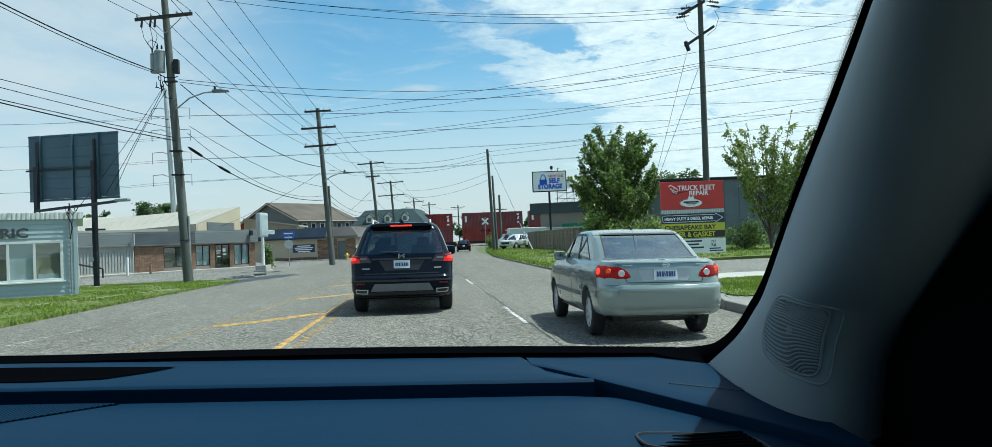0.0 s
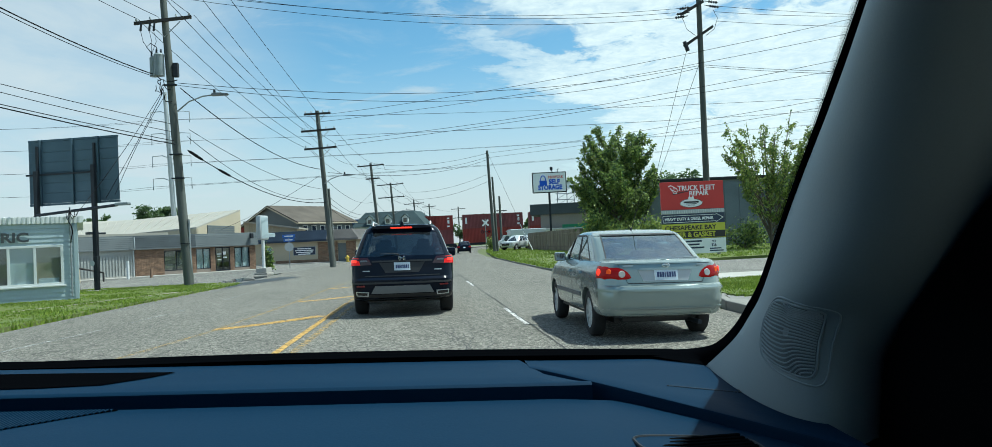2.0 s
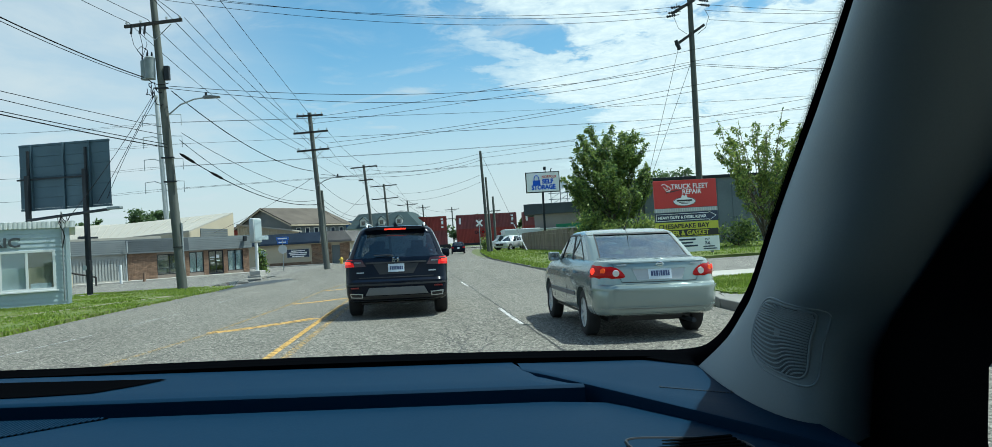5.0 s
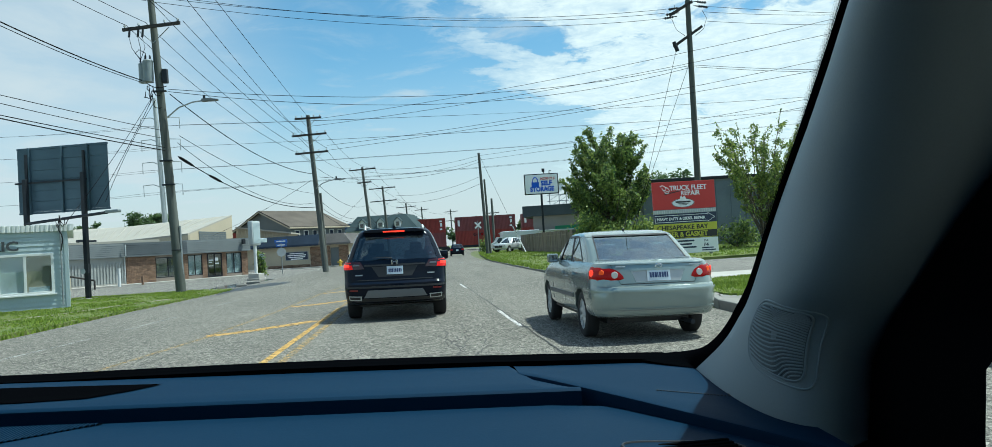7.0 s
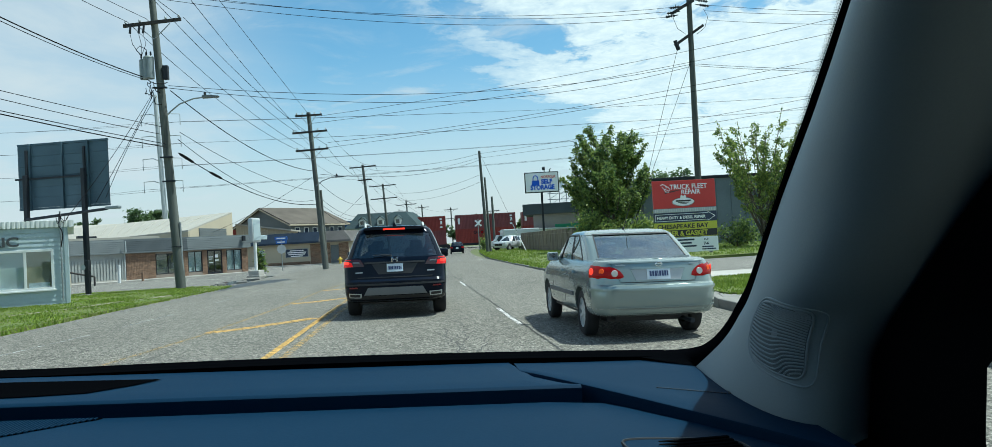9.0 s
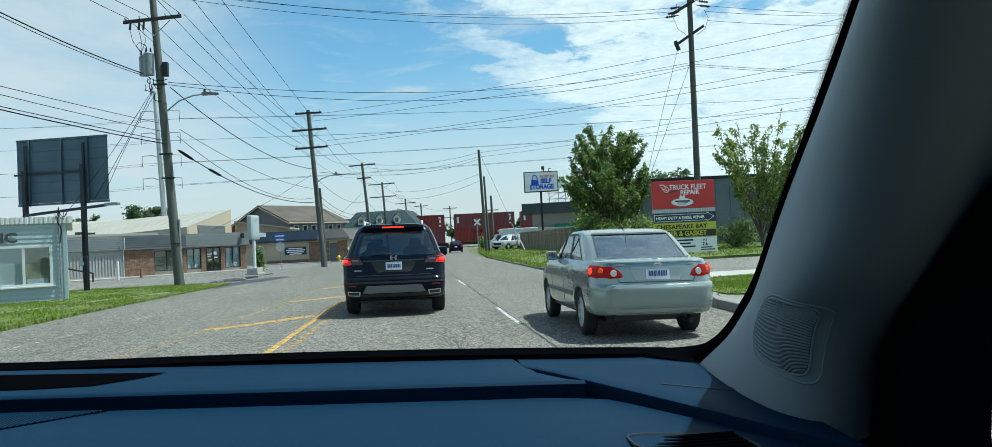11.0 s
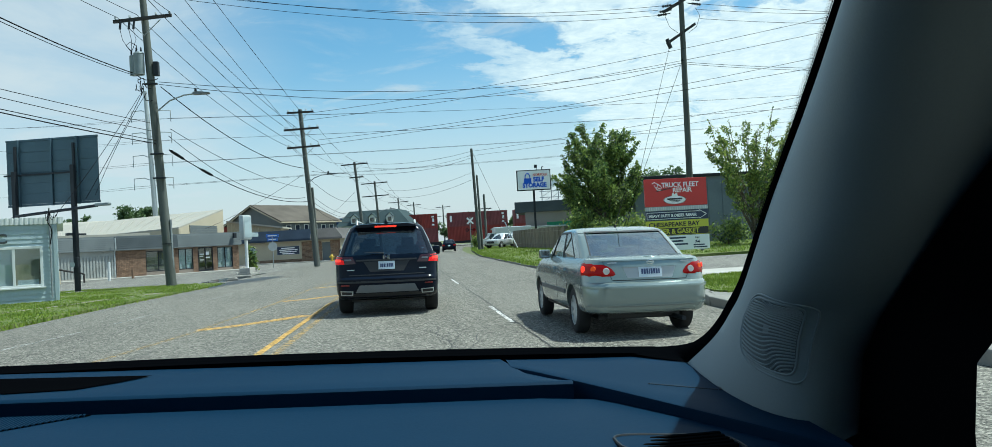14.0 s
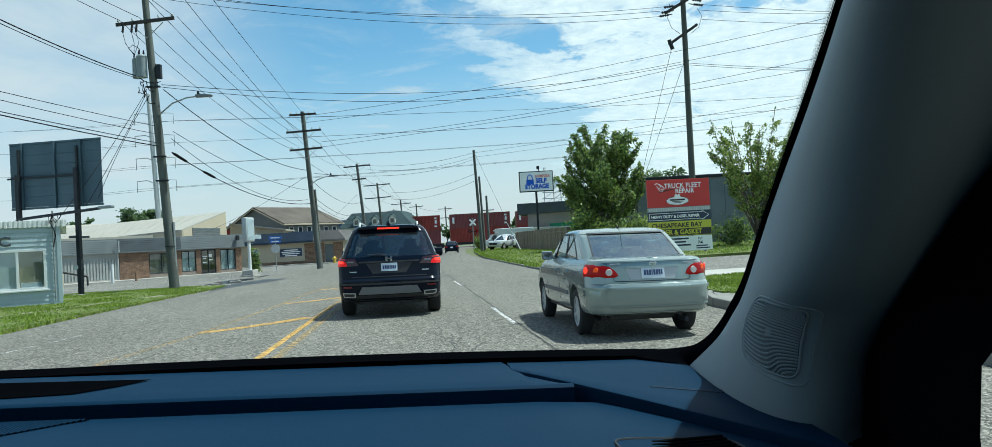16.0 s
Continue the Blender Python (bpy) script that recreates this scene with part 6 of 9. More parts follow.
def storage_sign():
    ob = thing("storage_sign", "white self storage sign with blue letters on a dark post", "sign", pose(15.9, 110, 0.05, 0, 0, -4))
    bm = B()
    box(bm, -0.12, 4.97, -0.22, 0.22, 8.03, 11.1, 0.06)
    part("sign_box", bm, "dark_metal", ob)
    bm = B()
    box(bm, 0.02, 4.83, -0.25, -0.2, 8.17, 10.96)
    part("sign_face", bm, "sign_white", ob)
    bm = B()
    box(bm, 2.2, 2.5, -0.15, 0.15, 0, 8.15, 0.02)
    part("post", bm, "dark_metal", ob)
    letters("NORFOLK", 0.55, "ink_red", ob, pose(2.3, -0.27, 10.15), 0.012, squeeze=0.86)
    letters("SELF", 0.92, "sign_blue", ob, pose(2.35, -0.27, 9.35), 0.05, squeeze=0.92)
    letters("STORAGE", 0.92, "sign_blue", ob, pose(0.72, -0.27, 8.5), 0.05, squeeze=0.88)
    bm = B()
    box(bm, 0.95, 2.05, -0.27, -0.25, 9.15, 9.85, 0.005)
    part("padlock_body", bm, "sign_blue", ob)
    bm = B()
    sweep(bm, [(1.15, -0.27, 9.85), (1.15, -0.27, 10.2), (1.3, -0.27, 10.5), (1.5, -0.27, 10.58), (1.7, -0.27, 10.5), (1.85, -0.27, 10.2), (1.85, -0.27, 9.85)], 0.08, 6)
    part("padlock_shackle", bm, "sign_blue", ob)
    bm = B()
    box(bm, 2.6, 3.0, -0.2, 0.1, 11.35, 11.85, 0.03)
    rod(bm, (2.9, 0, 11.0), (2.9, 0, 11.4), 0.06)
    part("camera_box", bm, "dark_metal", ob)
    bm = B()
    sweep(bm, [(3.7, 0, 11.0), (3.7, 0, 11.5), (3.95, 0, 11.5)], 0.07, 6)
    part("lamp_hook", bm, "dark_metal", ob)
    # lattice frame of a second sign behind
    fr = thing("roof_sign_frame", "pale steel lattice sign frame on a roof", "sign frame", pose(21.6, 122, 6.7))
    for x in (0.0, 1.6, 2.8):
        bm = B()
        rod(bm, (x, 0, 0), (x, 0, 5.4 - x * 0.8), 0.07, n=6)
        part("upright", bm, "galv", fr)
    for z in (0.9, 1.9, 2.9, 3.6):
        bm = B()
        rod(bm, (-0.4, 0, z), (3.2, 0, z), 0.06, n=6)
        part("rail", bm, "galv", fr)
    for k in range(4):
        bm = B()
        rod(bm, (0, 0, k), (1.6, 0, k + 1), 0.04, n=6)
        rod(bm, (1.6, 0, k * 0.8), (2.8, 0, k * 0.8 + 0.8), 0.04, n=6)
        part("diagonal", bm, "galv", fr)
    for x in (-0.3, 0.7, 1.7):
        bm = B()
        box(bm, x, x + 0.7, -0.1, 0.0, 2.7, 4.2)
        part("blank_panel", bm, "sign_white", fr)


storage_sign()


def crossing_signal(p):
    ob = thing("crossing_signal", "white crossbuck rail crossing signal with red lamps", "rail signal", pose(*p))
    bm = B()
    rod(bm, (0, 0, 0), (0, 0, 4.6), 0.07, 0.07, 10)
    part("mast", bm, "galv", ob)
    for a in (45, -45):
        bm = B()
        box(bm, -0.62, 0.62, -0.03, 0.0, -0.12, 0.12, 0.01, pose(0, -0.1 - (0.03 if a > 0 else 0), 4.0, 0, a, 0))
        part("cross_blade", bm, "sign_white", ob)
    for x in (-0.5, 0.5):
        bm = B()
        rod(bm, (x, -0.12, 2.7), (x, -0.06, 2.7), 0.24, 0.24, 16)
        lp = part("lamp_disc", bm, "dark_metal", ob)
        bm = B()
        rod(bm, (x, -0.16, 2.7), (x, -0.12, 2.7), 0.15, 0.15, 12)
        part("lamp", bm, "red_lens" if x > 0 else "red_dim", lp)
    bm = B()
    box(bm, -0.6, 0.6, -0.06, 0.0, 2.65, 2.75)
    part("lamp_bar", bm, "dark_metal", ob)


crossing_signal((8.35, 108, 0.0))


# ---------------------------------------------------------------- freight train on the level crossing
def container(p, L, mat, stripe=None):
    ob = thing("shipping_container", "corrugated steel shipping container on a rail wagon", "container", pose(*p), "train containers")
    h, w = 2.85, 2.44
    bm = B()
    n = int(L / 0.28)
    pts = []
    for k in range(n):
        x = k * L / n
        s = L / n
        pts += [(x, 0.0), (x + s * 0.35, 0.0), (x + s * 0.5, 0.045), (x + s * 0.85, 0.045)]
    pts.append((L, 0.0))
    grid(bm, [[(x, y, z) for x, y in pts] for z in (0.15, h - 0.12)])
    part("side_wall", bm, mat, ob)
    bm = B()
    box(bm, 0, L, 0.05, w, 0.05, h - 0.05)
    part("body", bm, mat, ob)
    for a, b, c, d in ((0, L, 0, 0.15), (0, L, h - 0.12, h), (0, 0.16, 0.15, h - 0.12), (L - 0.16, L, 0.15, h - 0.12)):
        bm = B()
        box(bm, a, b, -0.02, 0.06, c, d)
        part("rail", bm, mat, ob)
    if stripe:
        for x, wd, z0, z1 in stripe:
            bm = B()
            box(bm, x, x + wd, -0.012, -0.004, z0, z1)
            part("marking", bm, "sign_white" if mat != "box_orange" else "sign_blue", ob)
    return ob


TRACK_Y, WELL = 150.0, 1.15
stacks = [(-45.5, "box_green", "box_red"), (-32.6, "box_blue", "box_maroon"), (-19.9, "box_blue", "box_blue"), (-7.1, "box_maroon", "box_red"), (7.05, "box_red", "box_maroon"), (20.6, "box_red", "box_maroon"), (33.6, "box_blue", "box_orange"), (46.8, "box_green", "box_red")]
for x, lo, hi in stacks:
    container((x, TRACK_Y, WELL), 12.19, lo, [(4.8, 1.9, 0.9, 1.4), (5.4, 0.8, 1.4, 1.8)] if lo == "box_orange" else [(2.5, 6.5, 0.8, 1.9)] if lo == "box_green" else None)
    container((x, TRACK_Y, WELL + 2.85), 12.19, hi, [(11.0, 0.5, 0.5, 0.8), (11.1, 0.4, 1.2, 1.9), (11.0, 0.5, 2.1, 2.4), (0.5, 0.4, 1.0, 2.2)])
    wg = thing("well_wagon", "low dark container wagon on bogies", "rail wagon", pose(x - 0.45, TRACK_Y, 0.2), "train wagons")
    bm = B()
    box(bm, 0, 13.1, 0.0, 2.5, 0.45, 0.95, 0.05)
    part("frame", bm, "dark_metal", wg)
    for bx in (0.2, 12.0):
        for wx in (0, 0.9):
            for wy in (0.1, 2.2):
                bm = B()
                rod(bm, (bx + wx, wy, 0.45), (bx + wx, wy + 0.14, 0.45), 0.42, 0.42, 14)
                part("wheel", bm, "dark_metal", wg)
bm = B()
grid(bm, [[(-200, y, z) for y, z in ((TRACK_Y - 4, -0.16), (TRACK_Y - 1.5, 0.16), (TRACK_Y + 4, 0.16), (TRACK_Y + 7, -0.16))], [(200, y, z) for y, z in ((TRACK_Y - 4, -0.16), (TRACK_Y - 1.5, 0.16), (TRACK_Y + 4, 0.16), (TRACK_Y + 7, -0.16))]])
solo("track_bed", bm, "lot", "ballasted rail bed", "rail bed", kind="structure")
for y in (TRACK_Y + 0.5, TRACK_Y + 1.95):
    bm = B()
    box(bm, -200, 200, y - 0.04, y + 0.04, 0.14, 0.24)
    solo("rail_track", bm, "dark_metal", "steel rail on ballast", "rail", kind="structure")


# ---------------------------------------------------------------- trees
def add_leaf(co, faces, r, c, s):
    n = Vector((r.gauss(0, 1), r.gauss(0, 1), r.gauss(0.5, 1))).normalized()
    t1 = n.orthogonal().normalized()
    t1.rotate(Matrix.Rotation(r.uniform(0, 6.28), 3, n))
    t2 = n.cross(t1)
    i = len(co)
    co += [c - t1 * s * 0.6, c + t2 * s * 0.32 + n * s * 0.06, c + t1 * s * 0.6 - n * s * 0.1, c - t2 * s * 0.32 + n * s * 0.06]
    faces.append((i, i + 1, i + 2, i + 3))


def tree(p, height, spread, trunk_r, leaves, leaf, mat, seed, label, fork=0.16, limbs=16, twigs=7, low=0.2, fan=1.0, puff=0.13, vase=False, upright=0.0):
    """A tapered trunk, limbs that rise from it, twigs on the limbs, and single leaves in tufts along the twigs."""
    r = random.Random(seed)
    ob = thing("tree", label, "tree", pose(*p))
    bm = B()
    lean = Vector((r.uniform(-0.03, 0.03) * height, 0, 0))
    sweep(bm, [(0, 0, 0), lean * 0.2 + Vector((0, 0, height * 0.2)), lean * 0.6 + Vector((0, 0, height * 0.5)), lean + Vector((0, 0, height * 0.85))], [trunk_r, trunk_r * 0.75, trunk_r * 0.45, 0.02], 9)
    tw = []
    for k in range(limbs):
        t = (k + 0.5) / limbs
        z0 = height * (fork + 0.45 * t)
        a = k * 2.4 + r.uniform(-0.5, 0.5)
        reach = spread * fan * min(1.0, 0.5 + 1.7 * t) * (1.0 - 0.62 * max(0.0, t - 0.3) / 0.7) * r.uniform(0.8, 1.15)
        rise = height * (0.20 + 0.24 * t) * r.uniform(0.85, 1.2)
        if vase:
            z0 = height * (fork + 0.3 * t)
            reach = spread * fan * r.uniform(0.45, 1.05)
            rise = height * r.uniform(0.42, 0.68)
        tip = Vector((math.cos(a) * reach, math.sin(a) * reach, min(height * r.uniform(0.94, 1.02), z0 + rise)))
        base = lean * t + Vector((0, 0, z0))
        mid = base.lerp(tip, 0.5) + Vector((math.cos(a) * reach * 0.12, math.sin(a) * reach * 0.12, -rise * 0.06))
        sweep(bm, [base, mid, tip], [trunk_r * 0.36, trunk_r * 0.2, 0.012], 5)
        tw.append((mid, tip))
        for j in range(twigs):
            u = r.uniform(0.25, 1.0)
            q = base.lerp(mid, u * 2) if u < 0.5 else mid.lerp(tip, u * 2 - 1)
            b = a + r.uniform(-1.3, 1.3)
            ln = spread * r.uniform(0.2, 0.42) * (0.8 if vase else 1.0)
            e = q + Vector((math.cos(b) * ln * (0.75 - 0.35 * upright), math.sin(b) * ln * (0.75 - 0.35 * upright), ln * (r.uniform(0.25, 1.05) + 0.55 * upright)))
            top = height * (1.03 - 0.22 * min(1.0, math.hypot(e.x, e.y) / spread) ** 2 * (upright > 0))
            if e.z > top:
                e.z = top - r.uniform(0.0, 0.06) * height * upright
            sweep(bm, [q, q.lerp(e, 0.5) + Vector((0, 0, -0.02)), e], [trunk_r * 0.12, trunk_r * 0.07, 0.008], 4)
            tw.append((q, e))
    part("trunk", bm, "bark", ob, smooth=60)
    co, faces = [], []
    for k in range(leaves):
        a, b = tw[r.randrange(len(tw))]
        u = r.random() ** 0.7
        s = spread * puff * (1.15 - 0.75 * u)
        c = a.lerp(b, u) + Vector((r.gauss(0, s), r.gauss(0, s), r.gauss(0, s * 0.8)))
        if c.z > height * low:
            add_leaf(co, faces, r, c, leaf * r.uniform(0.6, 1.35))
    me = bpy.data.meshes.new("crown")
    me.from_pydata(co, [], faces)
    me.materials.append(M[mat])
    cr = new("crown", me)
    cr.parent = ob
    return ob


tree((15.2, 59, 0.05), 10.3, 3.3, 0.22, 30000, 0.21, "leaf", 6, "dense green broadleaf tree with rising branch tips, behind the sign", 0.06, 52, 11, 0.06, 1.12, 0.058, upright=0.3)
tree((21.4, 45, 0.05), 8.8, 2.5, 0.11, 13000, 0.15, "leaf_light", 8, "light green young tree with arching shoots before the dark wall", 0.03, 38, 9, 0.03, 1.1, 0.052, True, 0.2)
tree((29.2, 84, 0), 7.7, 4.6, 0.25, 7000, 0.32, "leaf_far", 11, "green tree behind the charcoal building")
tree((-49.3, 141, 0), 10.1, 4.3, 0.3, 6500, 0.5, "leaf_far", 14, "far green tree behind the warehouse roof")
tree((-46.2, 142, 0), 9.7, 3.6, 0.3, 6000, 0.5, "leaf_far", 15, "far green tree behind the warehouse roof")
tree((-61.0, 145, 0), 9.0, 3.0, 0.3, 4000, 0.5, "leaf_far", 16, "far green tree behind the warehouse roof")


def bush(p, h, w, n, mat, seed, label, leaf=0.2):
    r = random.Random(seed)
    ob = thing("bush", label, "bush", pose(*p), "bushes")
    bm = B()
    tips = []
    for k in range(12):
        a = r.uniform(0, 6.28)
        l = w * math.sqrt(r.random())
        t = Vector((math.cos(a) * l, math.sin(a) * l * 0.8, h * r.uniform(0.55, 0.95) * (1 - 0.35 * (l / w) ** 2)))
        sweep(bm, [(0, 0, 0), t * 0.55, t], [0.05, 0.03, 0.01], 5)
        tips.append(t)
    part("stems", bm, "bark", ob)
    co, faces = [], []
    for k in range(n):
        t = tips[r.randrange(len(tips))]
        c = t * r.uniform(0.35, 1.0) + Vector((r.gauss(0, w * 0.2), r.gauss(0, w * 0.2), r.gauss(0, h * 0.13)))
        if c.z < 0.02:
            continue
        nn = Vector((r.gauss(0, 1), r.gauss(0, 1), r.gauss(0.4, 1))).normalized()
        t1 = nn.orthogonal().normalized()
        t2 = nn.cross(t1)
        s = leaf * r.uniform(0.6, 1.3)
        i = len(co)
        co += [c - t1 * s * 0.6, c + t2 * s * 0.3, c + t1 * s * 0.6, c - t2 * s * 0.3]
        faces.append((i, i + 1, i + 2, i + 3))
    me = bpy.data.meshes.new("foliage")
    me.from_pydata(co, [], faces)
    me.materials.append(M[mat])
    f = new("foliage", me)
    f.parent = ob


bush((13.2, 56, 0.05), 3.1, 1.9, 4200, "leaf_light", 21, "light green bush before the board fence")
bush((16.6, 53.5, 0.05), 3.0, 1.6, 4200, "leaf_light", 22, "light green bush beside the tree")
bush((15.0, 56.5, 0.05), 2.6, 1.6, 3000, "leaf_light", 23, "low green bush under the tree")
bush((20.5, 47.0, 0.05), 2.2, 2.0, 1600, "leaf", 24, "dark green undergrowth at the charcoal wall")
bush((-10.55, 50.2, -0.08), 1.9, 0.35, 600, "leaf", 25, "narrow green bush behind the pylon sign")
bush((8.6, 101, 0.0), 2.2, 0.9, 700, "leaf_light", 26, "weedy green bush at the rail crossing")
r = random.Random(77)
for k in range(22):
    tree((-42 + k * 5.2 + r.uniform(-1.5, 1.5), 195 + r.uniform(-12, 16), -0.1), r.uniform(6.0, 8.2), r.uniform(2.6, 3.8), 0.3, 700, 0.8, "leaf_far", 40 + k, "far green tree beyond the railway", limbs=9, twigs=4)

# ---------------------------------------------------------------- vehicles
class Shell:
    """A car body as level outlines: (z, rear y, front y, half width, corner radius, rear bow)."""

    def __init__(self, levels, nose=0.5):
        self.levels, self.nose = levels, nose

    def level(self, z):
        L = self.levels
        if z <= L[0][0]:
            return L[0]
        for a, b in zip(L, L[1:]):
            if z <= b[0]:
                t = (z - a[0]) / (b[0] - a[0])
                return tuple(p + (q - p) * t for p, q in zip(a, b))
        return L[-1]

    def half(self, z):
        """The right half outline from the middle of the tail to the middle of the nose."""
        _, yr, yf, w, c, bow = self.level(z)
        pts = []
        for k in range(9):
            x = (w - c) * k / 8
            pts.append((x, yr + bow * (x / w) ** 2))
        y0 = pts[-1][1]
        for k in range(1, 8):
            a = math.pi / 2 * k / 8
            pts.append((w - c + c * math.sin(a), y0 + c * 1.15 * (1 - math.cos(a))))
        ys, ye = y0 + c * 1.15, yf - self.nose
        for k in range(19):
            t = k / 18
            pts.append((w * (1 + 0.012 * math.sin(math.pi * t)), ys + (ye - ys) * t))
        for k in range(1, 10):
            a = math.pi / 2 * k / 9
            pts.append((w * math.cos(a) ** 0.7 if k < 9 else 0.0, ye + self.nose * math.sin(a)))
        return pts

    def at(self, u, z, off=0.0):
        """The point u metres along the outline from the middle of the tail (right is positive)."""
        pts = self.half(z)
        s, left = abs(u), 1 if u >= 0 else -1
        for (xa, ya), (xb, yb) in zip(pts, pts[1:]):
            d = math.hypot(xb - xa, yb - ya)
            if s <= d or (xb, yb) == pts[-1]:
                t = s / d if d else 0
                nx, ny = (yb - ya) / d, -(xb - xa) / d
                return Vector((left * (xa + (xb - xa) * t + nx * off), ya + (yb - ya) * t + ny * off, z))
            s -= d

    def u_at_y(self, y, z):
        """How far along the outline the side reaches the given y."""
        pts, s = self.half(z), 0.0
        for k, ((xa, ya), (xb, yb)) in enumerate(zip(pts, pts[1:])):
            d = math.hypot(xb - xa, yb - ya)
            if k > 9 and yb >= y:
                return s + d * max(0, (y - ya) / max(1e-6, yb - ya))
            s += d
        return s

    def reach(self, z):
        """How long the half outline is."""
        pts = self.half(z)
        return sum(math.hypot(b[0] - a[0], b[1] - a[1]) for a, b in zip(pts, pts[1:]))

    def body(self, bm, dome=0.03):
        rows = []
        for lv in self.levels:
            h = self.half(lv[0])
            rows.append([Vector((x, y, lv[0])) for x, y in h] + [Vector((-x, y, lv[0])) for x, y in h[-2:0:-1]])
        vs = grid(bm, rows, True)
        for ring, up in ((vs[0], -0.0), (vs[-1], dome)):
            n = len(ring)
            h = n // 2
            a, b = ring[: h + 1], [ring[0]] + ring[:h - 1:-1]
            mids = [None] + [bm.verts.new((0, (a[k].co.y + b[k].co.y) / 2, a[k].co.z + up)) for k in range(1, h)] + [None]
            for k in range(h):
                for side in (a, b):
                    q = [side[k], side[k + 1]] + [v for v in (mids[k + 1], mids[k]) if v is not None]
                    if len(q) > 2:
                        bm.faces.new(q)

    def patch(self, bm, corners, off=0.006, thick=0.02, nu=10, nz=4):
        """A plate that follows the body between (u, z) corners: low start, low end, high end, high start."""
        (ua, za), (ub, zb), (uc, zc), (ud, zd) = corners
        front, back = [], []
        for j in range(nz + 1):
            v = j / nz
            fr, bk = [], []
            for i in range(nu + 1):
                t = i / nu
                u = (ua + (ub - ua) * t) * (1 - v) + (ud + (uc - ud) * t) * v
                z = (za + (zb - za) * t) * (1 - v) + (zd + (zc - zd) * t) * v
                fr.append(self.at(u, z, off))
                bk.append(self.at(u, z, off - thick))
            front.append(fr)
            back.append(bk)
        f, b = grid(bm, front), grid(bm, back)
        rim = lambda g: [g[0][k] for k in range(nu + 1)] + [g[j][nu] for j in range(1, nz + 1)] + [g[nz][k] for k in range(nu - 1, -1, -1)] + [g[j][0] for j in range(nz - 1, 0, -1)]
        rf, rb = rim(f), rim(b)
        for k in range(len(rf)):
            bm.faces.new((rf[k], rf[(k + 1) % len(rf)], rb[(k + 1) % len(rf)], rb[k]))


def cut(ob, cutters):
    """Cuts holes through a mesh object and keeps the result as its mesh."""
    bm = B()
    for p, q, r in cutters:
        rod(bm, p, q, r, r, 28)
    tool = new("tool", finish(bm, "tool", "black_plastic"))
    tool.parent = ob.parent
    md = ob.modifiers.new("cut", "BOOLEAN")
    md.operation, md.object, md.solver = "DIFFERENCE", tool, "EXACT"
    dg = bpy.context.evaluated_depsgraph_get()
    me = bpy.data.meshes.new_from_object(ob.evaluated_get(dg))
    ob.modifiers.clear()
    ob.data = me
    bpy.data.objects.remove(tool)
    me.shade_smooth()
    me.set_sharp_from_angle(angle=radians(28))


def wheel(parent, x, y, r, w, spokes, side):
    wh = new("wheel")
    wh.parent = parent
    wh.matrix_basis = pose(x, y, r, 0, 0, 0 if side > 0 else 180)
    bm = B()
    prof = [(0.0, r * 0.66), (w * 0.02, r * 0.70), (-w * 0.02, r * 0.86), (w * 0.04, r * 0.95), (w * 0.14, r * 0.995), (w * 0.5, r), (w * 0.86, r * 0.995), (w * 0.96, r * 0.95), (w, r * 0.86), (w, r * 0.6)]
    n = 36
    grid(bm, [[(w / 2 - a, math.cos(6.2832 * k / n) * b, math.sin(6.2832 * k / n) * b) for k in range(n)] for a, b in prof], True)
    part("tyre", bm, "rubber", wh, smooth=40)
    bm = B()
    rod(bm, (w / 2 - 0.055, 0, 0), (w / 2 - 0.05, 0, 0), r * 0.69, r * 0.69, 28)
    rim = part("rim", bm, "black_plastic", wh)
    for k in range(spokes):
        bm = B()
        box(bm, w / 2 - 0.05, w / 2 - 0.018, r * 0.10, r * 0.66, -r * 0.085, r * 0.085, 0.008, Matrix.Rotation(6.2832 * k / spokes, 4, "X"))
        part("spoke", bm, "rim", rim)
    bm = B()
    grid(bm, [[(w / 2 - a, math.cos(6.2832 * k / n) * b, math.sin(6.2832 * k / n) * b) for k in range(n)] for a, b in ((0.06, r * 0.62), (0.012, r * 0.63), (0.008, r * 0.67), (0.03, r * 0.69))], True)
    rod(bm, (w / 2 - 0.05, 0, 0), (w / 2 - 0.012, 0, 0), r * 0.17, r * 0.13, 16)
    part("rim_ring", bm, "rim", rim, smooth=40)


def shell_part(name, shell, corners, mat, parent, off=0.006, thick=0.02, label="", nu=10, nz=4):
    bm = B()
    shell.patch(bm, corners, off, thick, nu, nz)
    return part(name, bm, mat, parent, label, smooth=35)


def both(name, shell, corners, mat, parent, **k):
    shell_part(name, shell, corners, mat, parent, **k)
    shell_part(name, shell, [(-u, z) for u, z in corners], mat, parent, **k)


